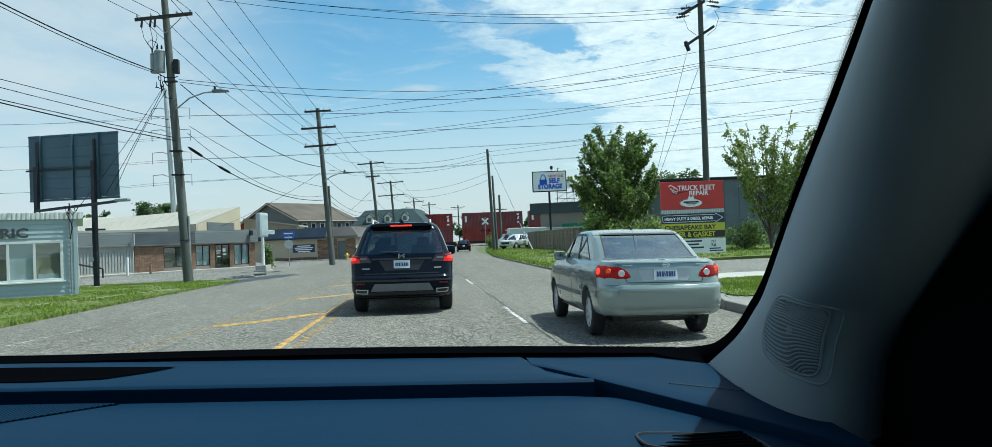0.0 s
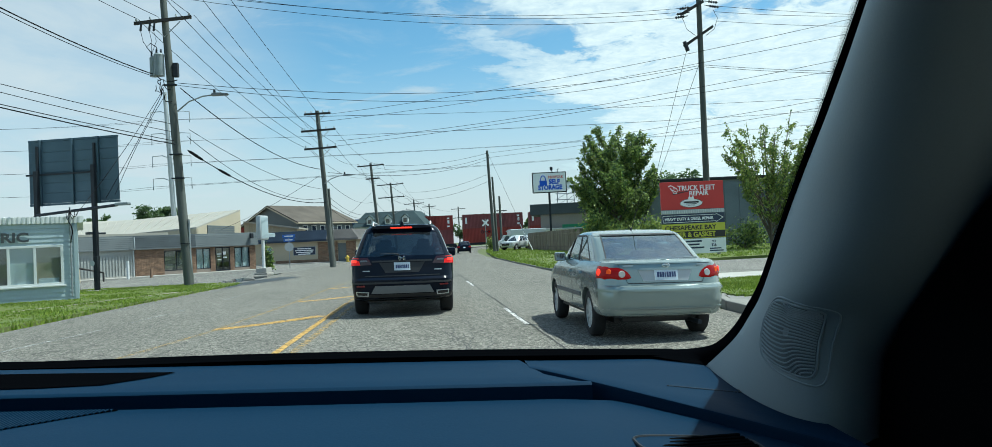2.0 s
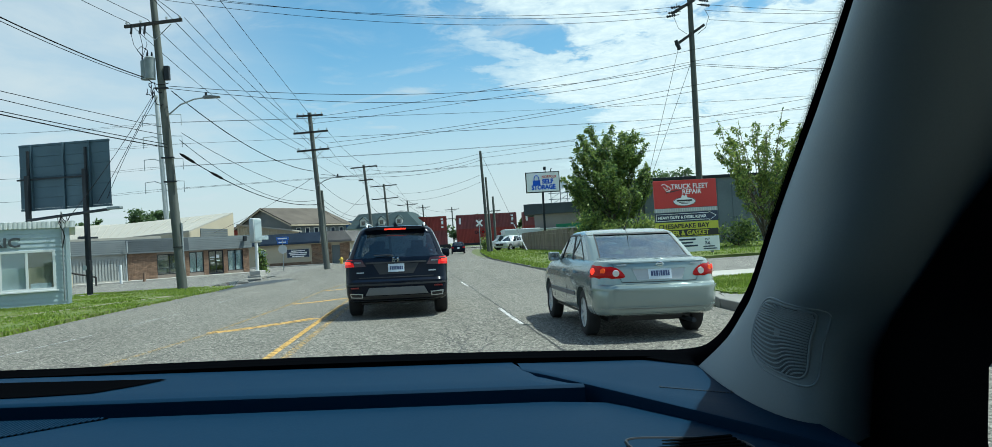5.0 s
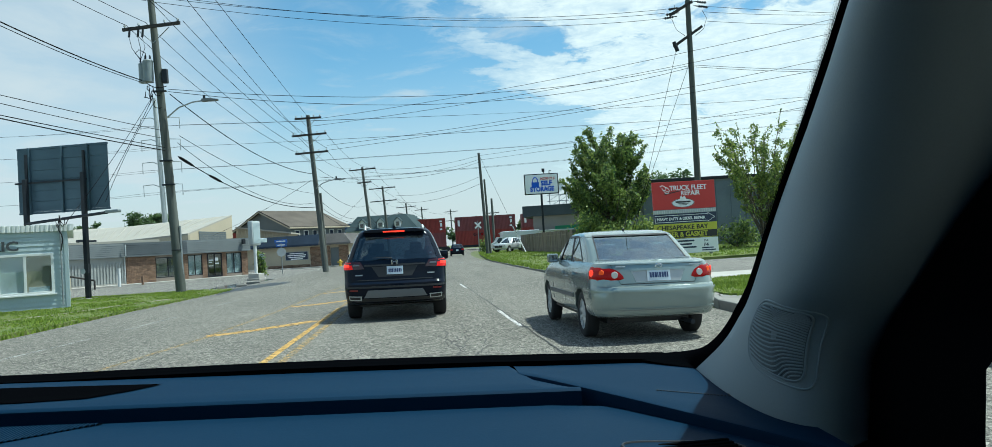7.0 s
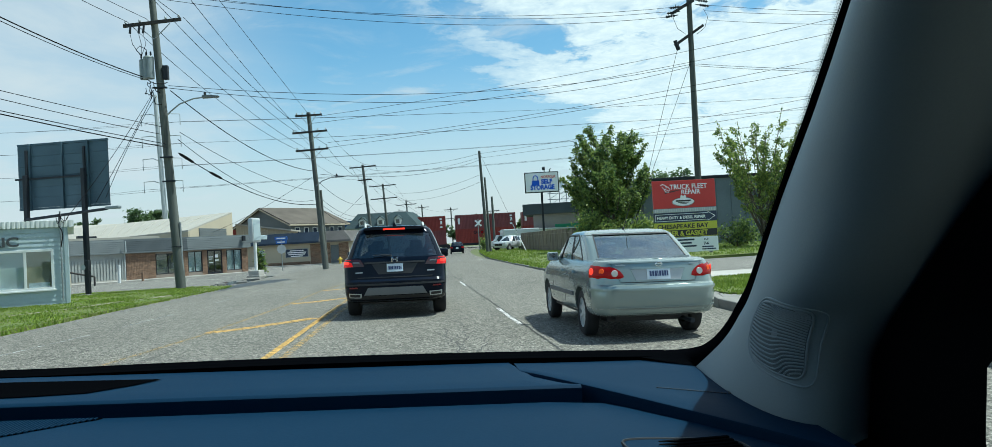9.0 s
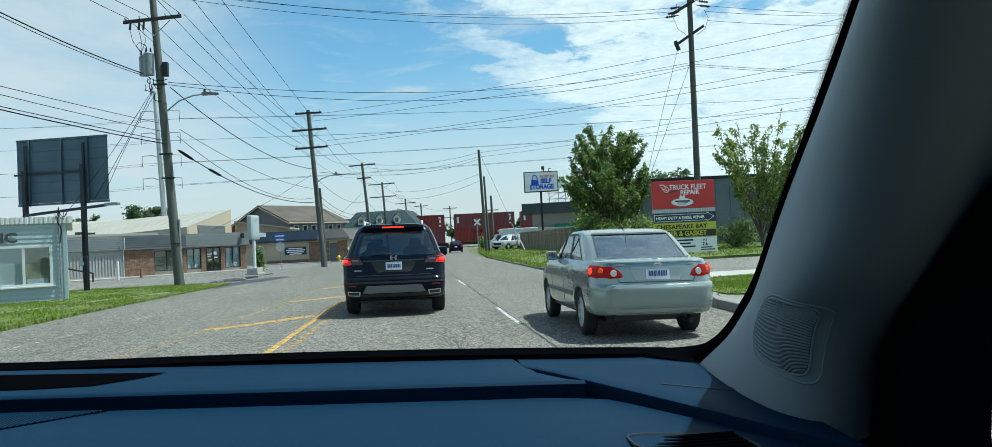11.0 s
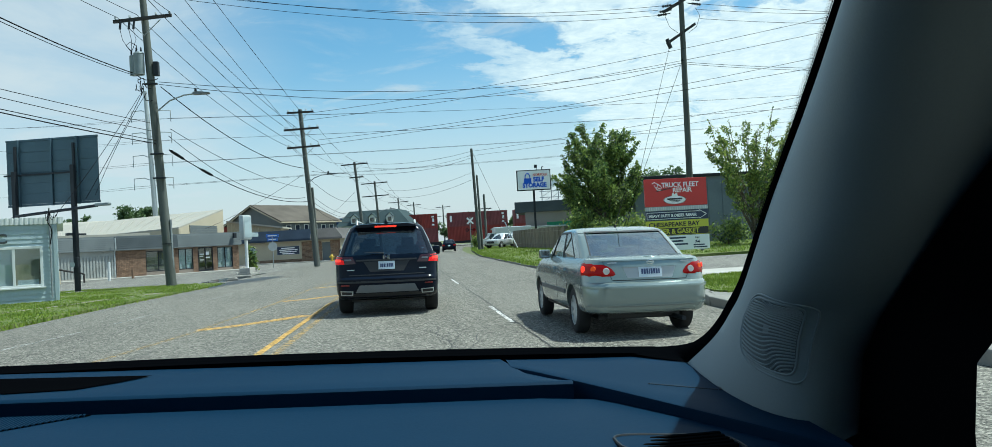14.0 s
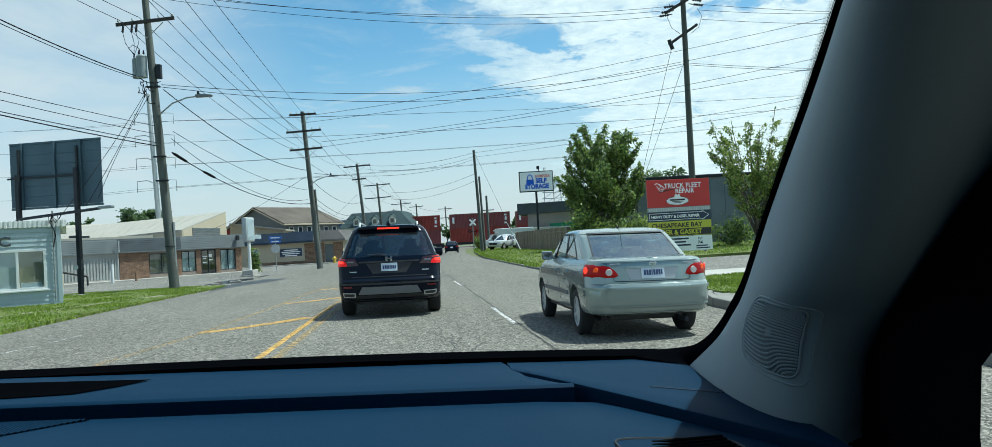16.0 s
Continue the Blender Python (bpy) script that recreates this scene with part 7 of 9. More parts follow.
def sedan():
    """Older silver-green four-door saloon, seen from behind."""
    ob = thing("saloon_car", "silver-green older saloon car, brake lights lit, waiting on the road", "car", pose(3.03, 10.43, -0.062, 0, 1.3, 0.5) @ Matrix.Diagonal((1, 1, 1.035, 1)))
    low = Shell([(0.31, -0.86, 3.28, 0.76, 0.26, 0.10), (0.335, -0.94, 3.38, 0.805, 0.28, 0.12), (0.40, -0.985, 3.46, 0.835, 0.30, 0.14), (0.52, -1.01, 3.50, 0.847, 0.31, 0.14),
                 (0.67, -1.005, 3.50, 0.85, 0.31, 0.14), (0.70, -0.985, 3.48, 0.85, 0.31, 0.14), (0.72, -0.945, 3.46, 0.848, 0.31, 0.14), (0.81, -0.93, 3.38, 0.845, 0.32, 0.13),
                 (0.90, -0.915, 3.15, 0.825, 0.33, 0.12), (0.97, -0.90, 2.95, 0.80, 0.33, 0.11), (1.005, -0.88, 2.80, 0.775, 0.33, 0.10), (1.025, -0.82, 2.6, 0.73, 0.31, 0.09)], 0.6)
    bm = B()
    low.body(bm, 0.012)
    body = part("body", bm, "silver", ob, smooth=28)
    cut(body, [((-1.2, y, 0.33), (-0.55, y, 0.33), 0.345) for y in (0, 2.6)] + [((0.55, y, 0.33), (1.2, y, 0.33), 0.345) for y in (0, 2.6)])
    for y in (0, 2.6):
        bm = B()
        box(bm, -0.56, 0.56, y - 0.36, y + 0.36, 0.2, 0.7)
        part("wheel_well", bm, "black_plastic", ob)
        for s in (-1, 1):
            wheel(ob, s * 0.735, y, 0.312, 0.185, 9, s)
    top = Shell([(1.0, -0.40, 2.42, 0.75, 0.17, 0.10), (1.03, -0.36, 2.36, 0.745, 0.17, 0.10), (1.20, -0.06, 2.02, 0.705, 0.16, 0.09), (1.36, 0.24, 1.70, 0.66, 0.15, 0.08),
                 (1.39, 0.34, 1.60, 0.64, 0.15, 0.07), (1.415, 0.46, 1.50, 0.60, 0.16, 0.06), (1.433, 0.66, 1.36, 0.50, 0.16, 0.05), (1.44, 0.85, 1.2, 0.32, 0.15, 0.03)], 0.24)
    roof = Shell(top.levels[3:], 0.24)
    bm = B()
    roof.body(bm, 0.004)
    part("roof", bm, "silver", ob, smooth=30)
    # rear window, pillars, side windows
    zb, zt = 1.01, 1.37
    hw = lambda z: top.level(z)[3] - top.level(z)[4]
    ub, ut = hw(zb) + 0.06, hw(zt) + 0.06
    shell_part("rear_window", top, [(-ub, zb), (ub, zb), (ut, zt), (-ut, zt)], "car_glass", ob, 0.0, 0.006, "tinted rear window", 18, 6)
    yb = lambda y, z: top.u_at_y(y, z)
    for s in (1, -1):
        q = lambda pts: [(s * u, z) for u, z in pts]
        shell_part("rear_pillar", top, q([(ub, zb), (yb(0.16, zb), zb), (yb(0.72, zt), zt), (ut, zt)]), "silver", ob, 0.006, 0.05, "", 8, 5)
        shell_part("side_window", top, q([(yb(0.16, zb), zb - 0.03), (yb(0.93, zb), zb - 0.03), (yb(0.98, zt), zt), (yb(0.72, zt), zt)]), "car_glass", ob, 0.0, 0.006, "", 8, 4)
        shell_part("middle_pillar", top, q([(yb(0.93, zb), zb - 0.03), (yb(1.02, zb), zb - 0.03), (yb(1.06, zt), zt), (yb(0.98, zt), zt)]), "black_plastic", ob, 0.004, 0.04, "", 3, 4)
        shell_part("side_window", top, q([(yb(1.02, zb), zb - 0.04), (yb(1.86, zb), zb - 0.04), (yb(1.50, zt), zt), (yb(1.06, zt), zt)]), "car_glass", ob, 0.0, 0.006, "", 8, 4)
        shell_part("front_pillar", top, q([(yb(1.86, zb), zb - 0.04), (yb(1.99, zb), zb - 0.04), (yb(1.60, zt), zt), (yb(1.50, zt), zt)]), "silver", ob, 0.004, 0.04, "", 3, 4)
        shell_part("window_trim", top, q([(yb(0.10, 1.0), 1.0), (yb(1.9, 1.0), 0.985), (yb(1.9, 1.0), 1.0), (yb(0.10, 1.0), 1.018)]), "black_plastic", ob, 0.010, 0.012, "", 10, 1)
        shell_part("window_frame", top, q([(yb(0.70, zt), zt - 0.014), (yb(1.54, zt), zt - 0.014), (yb(1.54, zt), zt + 0.012), (yb(0.70, zt), zt + 0.012)]), "black_plastic", ob, 0.011, 0.012, "", 10, 1)
        shell_part("window_frame", top, q([(yb(0.13, zb), zb - 0.03), (yb(0.17, zb), zb - 0.03), (yb(0.735, zt), zt), (yb(0.70, zt), zt)]), "black_plastic", ob, 0.010, 0.012, "", 1, 5)
        shell_part("window_frame", top, q([(yb(1.85, zb), zb - 0.04), (yb(1.885, zb), zb - 0.04), (yb(1.52, zt), zt), (yb(1.495, zt), zt)]), "black_plastic", ob, 0.010, 0.012, "", 1, 5)
        shell_part("mirror_patch", top, q([(yb(1.72, zb), zb - 0.04), (yb(1.86, zb), zb - 0.04), (yb(1.84, 1.08), 1.09), (yb(1.80, 1.08), 1.09)]), "black_plastic", ob, 0.01, 0.02, "", 3, 2)
        # door seams, handles, side moulding
        for y in (0.28, 1.02, 2.0):
            u = low.u_at_y(y, 0.7)
            shell_part("door_seam", low, q([(u, 0.3), (u + 0.008, 0.3), (u + 0.008 + (0.05 if y < 0.5 else 0), 0.99), (u + (0.05 if y < 0.5 else 0), 0.99)]), "black_plastic", ob, 0.0025, 0.004, "", 1, 6)
        for y in (0.40, 1.16):
            u = low.u_at_y(y, 0.86)
            shell_part("door_handle", low, q([(u, 0.835), (u + 0.19, 0.835), (u + 0.19, 0.87), (u, 0.87)]), "silver", ob, 0.03, 0.035, "", 4, 2)
        u = low.u_at_y(0.42, 0.55)
        shell_part("side_moulding", low, q([(u, 0.515), (u + 1.85, 0.515), (u + 1.85, 0.575), (u, 0.575)]), "skid", ob, 0.012, 0.014, "", 12, 2)
        shell_part("sill_strip", low, q([(low.u_at_y(0.36, 0.30), 0.275), (low.u_at_y(2.22, 0.30), 0.275), (low.u_at_y(2.22, 0.30), 0.305), (low.u_at_y(0.36, 0.30), 0.305)]), "black_plastic", ob, 0.006, 0.012, "", 8, 1)
        # door mirror
        bm = B()
        box(bm, s * 0.78 - 0.02, s * 0.78 + 0.02, 1.74, 1.80, 0.99, 1.05, 0.008)
        box(bm, min(s * 0.80, s * 0.98), max(s * 0.80, s * 0.98), 1.72, 1.83, 0.98, 1.12, 0.03)
        mr = part("door_mirror", bm, "silver", ob, smooth=40)
        bm = B()
        box(bm, min(s * 0.82, s * 0.965), max(s * 0.82, s * 0.965), 1.712, 1.722, 0.995, 1.105, 0.004)
        part("mirror_glass", bm, "dark_chrome", mr)
        # tail lamp: outer lit red, amber, inner clear
        a, b = 0.44, 1.08
        lamp = new("tail_lamp")
        lamp.parent = ob
        bm = B()
        rim_uz = [(0.455, 0.812), (0.468, 0.845), (0.505, 0.888), (0.56, 0.925), (0.63, 0.945), (0.80, 0.957), (0.96, 0.966), (1.03, 0.955), (1.06, 0.905), (1.05, 0.845), (1.01, 0.803), (0.82, 0.795), (0.62, 0.792), (0.50, 0.795)]
        lens = [[low.at(s * (0.78 + (u - 0.78) * f), 0.872 + (z - 0.872) * f, 0.004 + 0.014 * (1 - f ** 4)) for u, z in rim_uz] for f in (1.0, 0.9, 0.75, 0.5, 0.25, 0.03)]
        grid(bm, lens, True)
        part("lamp_housing", bm, "red_lens", lamp, "red tail lamp lens", smooth=60)
        for u, z, rad, mt, nm in ((0.93, 0.88, 0.050, "red_hot", "brake_bulb"), (0.745, 0.885, 0.04, "amber", "indicator_lens")):
            bm = B()
            p = low.at(s * u, z, 0.019)
            n = (low.at(s * u, z, 0.1) - low.at(s * u, z, 0)).normalized()
            rod(bm, p - n * 0.01, p + n * 0.004, rad, rad * 0.9, 18)
            part(nm, bm, mt, lamp)
        bm = B()
        p = low.at(s * 0.575, 0.858, 0.017)
        n = (low.at(s * 0.565, 0.85, 0.1) - low.at(s * 0.565, 0.85, 0)).normalized()
        rod(bm, p - n * 0.01, p + n * 0.005, 0.046, 0.04, 16)
        part("reversing_lens", bm, "clear_lens", lamp, "clear round reversing lamp")
    # windscreen
    for s in (1, -1):
        shell_part("windscreen", top, [(s * u, z) for u, z in ((yb(1.99, zb), zb - 0.03), (top.reach(zb - 0.03) - 0.001, zb - 0.03), (top.reach(zt) - 0.001, zt), (yb(1.60, zt), zt))], "clear_glass", ob, 0, 0.006, "", 8, 4)
    # rear window rubber
    for c in ([(-ub, zb - 0.012), (ub, zb - 0.012), (ub, zb + 0.010), (-ub, zb + 0.010)], [(-ut, zt - 0.012), (ut, zt - 0.012), (ut, zt + 0.008), (-ut, zt + 0.008)],
              [(ub - 0.01, zb), (ub + 0.008, zb), (ut + 0.008, zt), (ut - 0.01, zt)], [(-ub - 0.008, zb), (-ub + 0.01, zb), (-ut + 0.01, zt), (-ut - 0.008, zt)]):
        shell_part("window_rubber", top, c, "black_plastic", ob, 0.008, 0.012, "", 14, 5)
    # boot lid seam, lip, plate recess
    for s in (1, -1):
        q = lambda pts: [(s * u, z) for u, z in pts]
        shell_part("boot_seam", low, q([(0.50, 0.745), (0.508, 0.745), (0.628, 1.0), (0.62, 1.0)]), "black_plastic", ob, 0.003, 0.004, "", 1, 8)
    shell_part("boot_seam", low, [(-0.50, 0.736), (0.50, 0.736), (0.50, 0.747), (-0.50, 0.747)], "black_plastic", ob, 0.003, 0.004, "", 10, 1)
    shell_part("boot_lip", low, [(-0.66, 0.985), (0.66, 0.985), (0.62, 1.015), (-0.62, 1.015)], "silver", ob, 0.016, 0.03, "", 16, 2)
    shell_part("plate_recess", low, [(-0.30, 0.765), (0.30, 0.765), (0.36, 0.905), (-0.36, 0.905)], "satin", ob, 0.004, 0.006, "", 10, 2)
    shell_part("boot_handle", low, [(-0.36, 0.905), (0.36, 0.905), (0.35, 0.932), (-0.35, 0.932)], "silver", ob, 0.022, 0.026, "", 10, 2)
    pl = shell_part("number_plate", low, [(-0.155, 0.775), (0.155, 0.775), (0.155, 0.915), (-0.155, 0.915)], "plate", ob, 0.018, 0.006, "pale number plate with dark bars", 4, 2)
    for x, w in ((-0.122, 0.026), (-0.088, 0.026), (-0.054, 0.026), (-0.02, 0.014), (0.004, 0.026), (0.038, 0.026), (0.072, 0.026), (0.106, 0.02)):
        shell_part("plate_bar", low, [(x, 0.815), (x + w, 0.815), (x + w, 0.88), (x, 0.88)], "plate_ink", pl, 0.021, 0.002, "", 2, 1)
    shell_part("bumper_lip", low, [(-0.86, 0.318), (0.86, 0.318), (0.90, 0.352), (-0.90, 0.352)], "skid", ob, 0.006, 0.016, "", 16, 1)
    shell_part("bumper_crease", low, [(-0.9, 0.42), (0.9, 0.42), (0.9, 0.435), (-0.9, 0.435)], "silver", ob, 0.012, 0.016, "", 16, 1)
    # thin grey line under the crease, its shade drawn in as colour
    shell_part("bumper_seam", low, [(-0.9, 0.408), (0.9, 0.408), (0.9, 0.418), (-0.9, 0.418)], "skid", ob, 0.003, 0.006, "", 16, 1)
    shell_part("bumper_ledge", low, [(-1.02, 0.642), (1.02, 0.642), (1.0, 0.672), (-1.0, 0.672)], "silver", ob, 0.020, 0.024, "", 20, 2)
    bm = B()
    n = 20
    for k in range(n):
        a, b = 6.2832 * k / n, 6.2832 * (k + 1) / n
        rod(bm, (0.046 * math.cos(a), -0.945, 0.963 + 0.025 * math.sin(a)), (0.046 * math.cos(b), -0.945, 0.963 + 0.025 * math.sin(b)), 0.005, n=5)
    rod(bm, (-0.036, -0.945, 0.967), (0.036, -0.945, 0.967), 0.004, n=5)
    part("badge", bm, "chrome", ob, "small chrome oval badge")
    for x0, w in ((-0.57, 0.13), (0.42, 0.2)):
        bm = B()
        box(bm, x0, x0 + w, -0.925, -0.91, 0.958, 0.968, 0.002)
        part("name_bar", bm, "satin", ob)
    bm = B()
    sweep(bm, [(0.02, 0.72, 1.42), (0.05, 0.34, 1.85), (0.07, 0.27, 1.93)], [0.006, 0.0045, 0.003], 6)
    rod(bm, (0.02, 0.74, 1.415), (0.02, 0.70, 1.465), 0.025, 0.012, 8)
    part("aerial", bm, "black_plastic", ob)
    # cabin: parcel shelf, seats with headrests, dash
    bm = B()
    box(bm, -0.66, 0.66, -0.30, 0.12, 1.026, 1.045)
    part("parcel_shelf", bm, "satin", ob)
    for x in (-0.36, 0.36):
        for y, z in ((0.28, 1.10), (1.12, 1.15)):
            st = new("seat")
            st.parent = ob
            bm = B()
            box(bm, x - 0.25, x + 0.25, y - 0.07, y + 0.09, 0.9, z - 0.02, 0.05)
            part("backrest", bm, "satin", st)
            bm = B()
            box(bm, x - 0.13, x + 0.13, y - 0.07, y + 0.03, z, z + 0.15, 0.04)
            part("headrest", bm, "satin", st, smooth=50)
    bm = B()
    rod(bm, (0.0, 1.63, 1.34), (0.12, 1.63, 1.34), 0.03, n=8)
    box(bm, -0.12, 0.12, 1.60, 1.64, 1.30, 1.36, 0.01)
    part("inner_mirror", bm, "black_plastic", ob)
    bm = B()
    box(bm, -0.5, 0.5, -0.6, 2.9, 0.24, 0.33)
    part("underbody", bm, "black_plastic", ob)
    bm = B()
    rod(bm, (0.42, -0.98, 0.24), (0.42, -0.4, 0.24), 0.03, n=10)
    part("exhaust", bm, "dark_metal", ob)


sedan()


def suv(m, label, paint="black_car"):
    ob = thing("suv_car", label, "car", m)
    low = Shell([(0.30, -0.86, 3.75, 0.88, 0.22, 0.07), (0.36, -1.00, 3.85, 0.945, 0.24, 0.09), (0.46, -1.06, 3.92, 0.975, 0.25, 0.10), (0.62, -1.08, 3.95, 0.985, 0.26, 0.10), (0.70, -1.075, 3.95, 0.985, 0.26, 0.10),
                 (0.74, -1.03, 3.93, 0.985, 0.25, 0.10), (0.90, -1.00, 3.9, 0.99, 0.24, 0.10), (1.02, -0.985, 3.85, 0.985, 0.24, 0.10), (1.08, -0.975, 3.75, 0.975, 0.24, 0.10), (1.14, -0.95, 3.5, 0.95, 0.24, 0.10)], 0.7)
    bm = B()
    low.body(bm, 0.01)
    body = part("body", bm, paint, ob, smooth=28)
    cut(body, [((-1.3, y, 0.40), (-0.62, y, 0.40), 0.43) for y in (0, 2.89)] + [((0.62, y, 0.40), (1.3, y, 0.40), 0.43) for y in (0, 2.89)])
    for y in (0, 2.89):
        bm = B()
        box(bm, -0.63, 0.63, y - 0.44, y + 0.44, 0.3, 0.84)
        part("wheel_well", bm, "black_plastic", ob)
        for s in (-1, 1):
            wheel(ob, s * 0.855, y, 0.385, 0.255, 5, s)
    top = Shell([(1.12, -0.93, 3.05, 0.93, 0.22, 0.10), (1.16, -0.91, 3.0, 0.92, 0.22, 0.10), (1.40, -0.79, 2.62, 0.835, 0.19, 0.09), (1.58, -0.70, 2.32, 0.755, 0.17, 0.08),
                 (1.66, -0.66, 2.2, 0.71, 0.17, 0.07), (1.71, -0.58, 2.05, 0.65, 0.17, 0.06), (1.74, -0.40, 1.8, 0.56, 0.16, 0.05), (1.755, -0.1, 1.5, 0.38, 0.15, 0.03)], 0.6)
    roof = Shell(top.levels[3:], 0.6)
    bm = B()
    roof.body(bm, 0.004)
    part("roof", bm, paint, ob, smooth=30)
    hw = lambda z: top.level(z)[3] - top.level(z)[4]
    zb, zt = 1.13, 1.60
    ub, ut = hw(zb) + 0.14, hw(zt) + 0.10
    shell_part("rear_window", top, [(-ub, zb), (ub, zb), (ut, zt), (-ut, zt)], "dark_glass", ob, 0.0, 0.006, "dark tinted rear window", 18, 6)
    yb = lambda y, z: top.u_at_y(y, z)
    for s in (1, -1):
        q = lambda pts: [(s * u, z) for u, z in pts]
        shell_part("rear_pillar", top, q([(ub, zb - 0.02), (yb(-0.30, zb), zb - 0.02), (yb(-0.22, zt), zt), (ut, zt)]), paint, ob, 0.006, 0.05, "", 8, 5)
        shell_part("side_window", top, q([(yb(-0.30, zb), zb), (yb(1.95, zb), zb), (yb(1.65, zt), zt), (yb(-0.22, zt), zt)]), "dark_glass", ob, 0.0, 0.006, "", 14, 4)
        shell_part("front_pillar", top, q([(yb(1.95, zb), zb), (yb(2.3, zb), zb), (yb(1.82, zt), zt), (yb(1.65, zt), zt)]), paint, ob, 0.004, 0.04, "", 4, 4)
        bm = B()
        box(bm, min(s * 0.93, s * 1.16), max(s * 0.93, s * 1.16), 1.92, 2.06, 1.06, 1.26, 0.045)
        part("door_mirror", bm, paint, ob, smooth=40)
        lamp = new("tail_lamp")
        lamp.parent = ob
        shell_part("lamp_housing", low, q([(0.58, 0.985), (1.22, 0.965), (1.22, 1.138), (0.66, 1.118)]), "smoked", lamp, 0.014, 0.03, "smoked dark tail lamp", 12, 4)
        shell_part("lamp_lower", low, q([(0.80, 0.985), (1.21, 0.972), (1.21, 1.132), (0.84, 1.112)]), "lamp_red", lamp, 0.0165, 0.006, "", 8, 2)
        shell_part("lit_band", low, q([(0.88, 1.03), (1.19, 1.03), (1.19, 1.085), (0.88, 1.08)]), "red_hot", lamp, 0.019, 0.006, "lit red brake band", 10, 2)
        shell_part("clear_strip", low, q([(0.67, 1.045), (0.80, 1.045), (0.80, 1.075), (0.68, 1.075)]), "skid", lamp, 0.0175, 0.006, "", 6, 1)
        # satin strip drawn in place of the sky's reflection on the pillar edge
        shell_part("pillar_trim", top, q([(ub + 0.10, zb + 0.06), (ub + 0.125, zb + 0.06), (ut + 0.105, zt + 0.04), (ut + 0.08, zt + 0.04)]), "satin", ob, 0.010, 0.01, "satin strip standing in for sky glint on the rear pillar", 2, 6)
        shell_part("reflector", low, q([(0.72, 0.575), (0.88, 0.575), (0.88, 0.602), (0.72, 0.602)]), "red_dim", ob, 0.02, 0.02, "", 4, 1)
        shell_part("exhaust_trim", low, q([(0.655, 0.395), (0.885, 0.405), (0.895, 0.49), (0.645, 0.48)]), "rim", ob, 0.022, 0.03, "chrome exhaust surround", 6, 2)
        shell_part("exhaust_hole", low, q([(0.675, 0.412), (0.865, 0.422), (0.872, 0.473), (0.668, 0.463)]), "black_plastic", ob, 0.026, 0.01, "", 4, 1)
        shell_part("name_bar", low, q([(0.62, 0.86), (0.76, 0.86), (0.76, 0.88), (0.62, 0.88)]), "satin", ob, 0.008, 0.01, "", 3, 1)
        shell_part("arch_trim", low, q([(low.u_at_y(-0.5, 0.5), 0.38), (low.u_at_y(0.55, 0.5), 0.38), (low.u_at_y(0.55, 0.5), 0.44), (low.u_at_y(-0.5, 0.5), 0.44)]), "black_plastic", ob, 0.004, 0.01, "", 6, 1)
        # roof rail
        bm = B()
        sweep(bm, [(s * 0.57, -0.42, 1.72), (s * 0.57, -0.34, 1.785), (s * 0.57, 0.6, 1.80), (s * 0.57, 1.5, 1.785), (s * 0.57, 1.6, 1.73)], 0.022, 8)
        part("roof_rail", bm, "grey_metal", ob)
    shell_part("skid_plate", low, [(-0.60, 0.445), (0.60, 0.445), (0.52, 0.585), (-0.52, 0.585)], "skid", ob, 0.025, 0.04, "satin silver skid plate", 14, 4)
    shell_part("bumper_insert", low, [(-0.98, 0.625), (0.98, 0.625), (0.98, 0.66), (-0.98, 0.66)], "black_plastic", ob, 0.012, 0.02, "", 16, 2)
    shell_part("lower_valance", low, [(-1.0, 0.32), (1.0, 0.32), (1.0, 0.43), (-1.0, 0.43)], "black_plastic", ob, 0.01, 0.02, "", 16, 2)
    shell_part("hatch_seam", low, [(-0.72, 0.765), (0.72, 0.765), (0.72, 0.78), (-0.72, 0.78)], "black_plastic", ob, 0.004, 0.006, "", 12, 1)
    shell_part("hatch_strip", low, [(-0.58, 1.03), (0.58, 1.03), (0.58, 1.06), (-0.58, 1.06)], "black_plastic", ob, 0.016, 0.02, "", 12, 1)
    shell_part("plate_recess", low, [(-0.32, 0.83), (0.32, 0.83), (0.44, 1.02), (-0.44, 1.02)], "black_plastic", ob, 0.003, 0.006, "", 10, 2)
    pl = shell_part("number_plate", low, [(-0.155, 0.87), (0.155, 0.87), (0.155, 1.02), (-0.155, 1.02)], "plate", ob, 0.012, 0.006, "pale number plate with dark bars", 4, 2)
    for x, w in ((-0.122, 0.026), (-0.088, 0.026), (-0.054, 0.026), (-0.02, 0.014), (0.004, 0.026), (0.038, 0.026), (0.072, 0.026), (0.106, 0.02)):
        shell_part("plate_bar", low, [(x, 0.91), (x + w, 0.91), (x + w, 0.975), (x, 0.975)], "plate_ink", pl, 0.015, 0.002, "", 2, 1)
    # spoiler with high brake lamp
    bm = B()
    prism(bm, [(-0.58, 1.635), (0.58, 1.635), (0.60, 1.665), (0.56, 1.70), (0.42, 1.725), (-0.42, 1.725), (-0.56, 1.70), (-0.60, 1.665)], -0.80, -0.4)
    for v in bm.verts:
        if v.co.y < -0.75 and v.co.z < 1.65:
            v.co.z += 0.03
    part("spoiler", bm, paint, ob, smooth=30)
    bm = B()
    box(bm, -0.21, 0.21, -0.812, -0.795, 1.66, 1.688, 0.004)
    part("high_brake_lamp", bm, "red_hot", ob, "lit red high brake lamp")
    for x in (-0.57, 0.0, 0.57):
        bm = B()
        prism(bm, [(x - 0.05, 1.72), (x + 0.05, 1.72), (x + 0.012, 1.80), (x - 0.012, 1.80)], -0.3, -0.1)
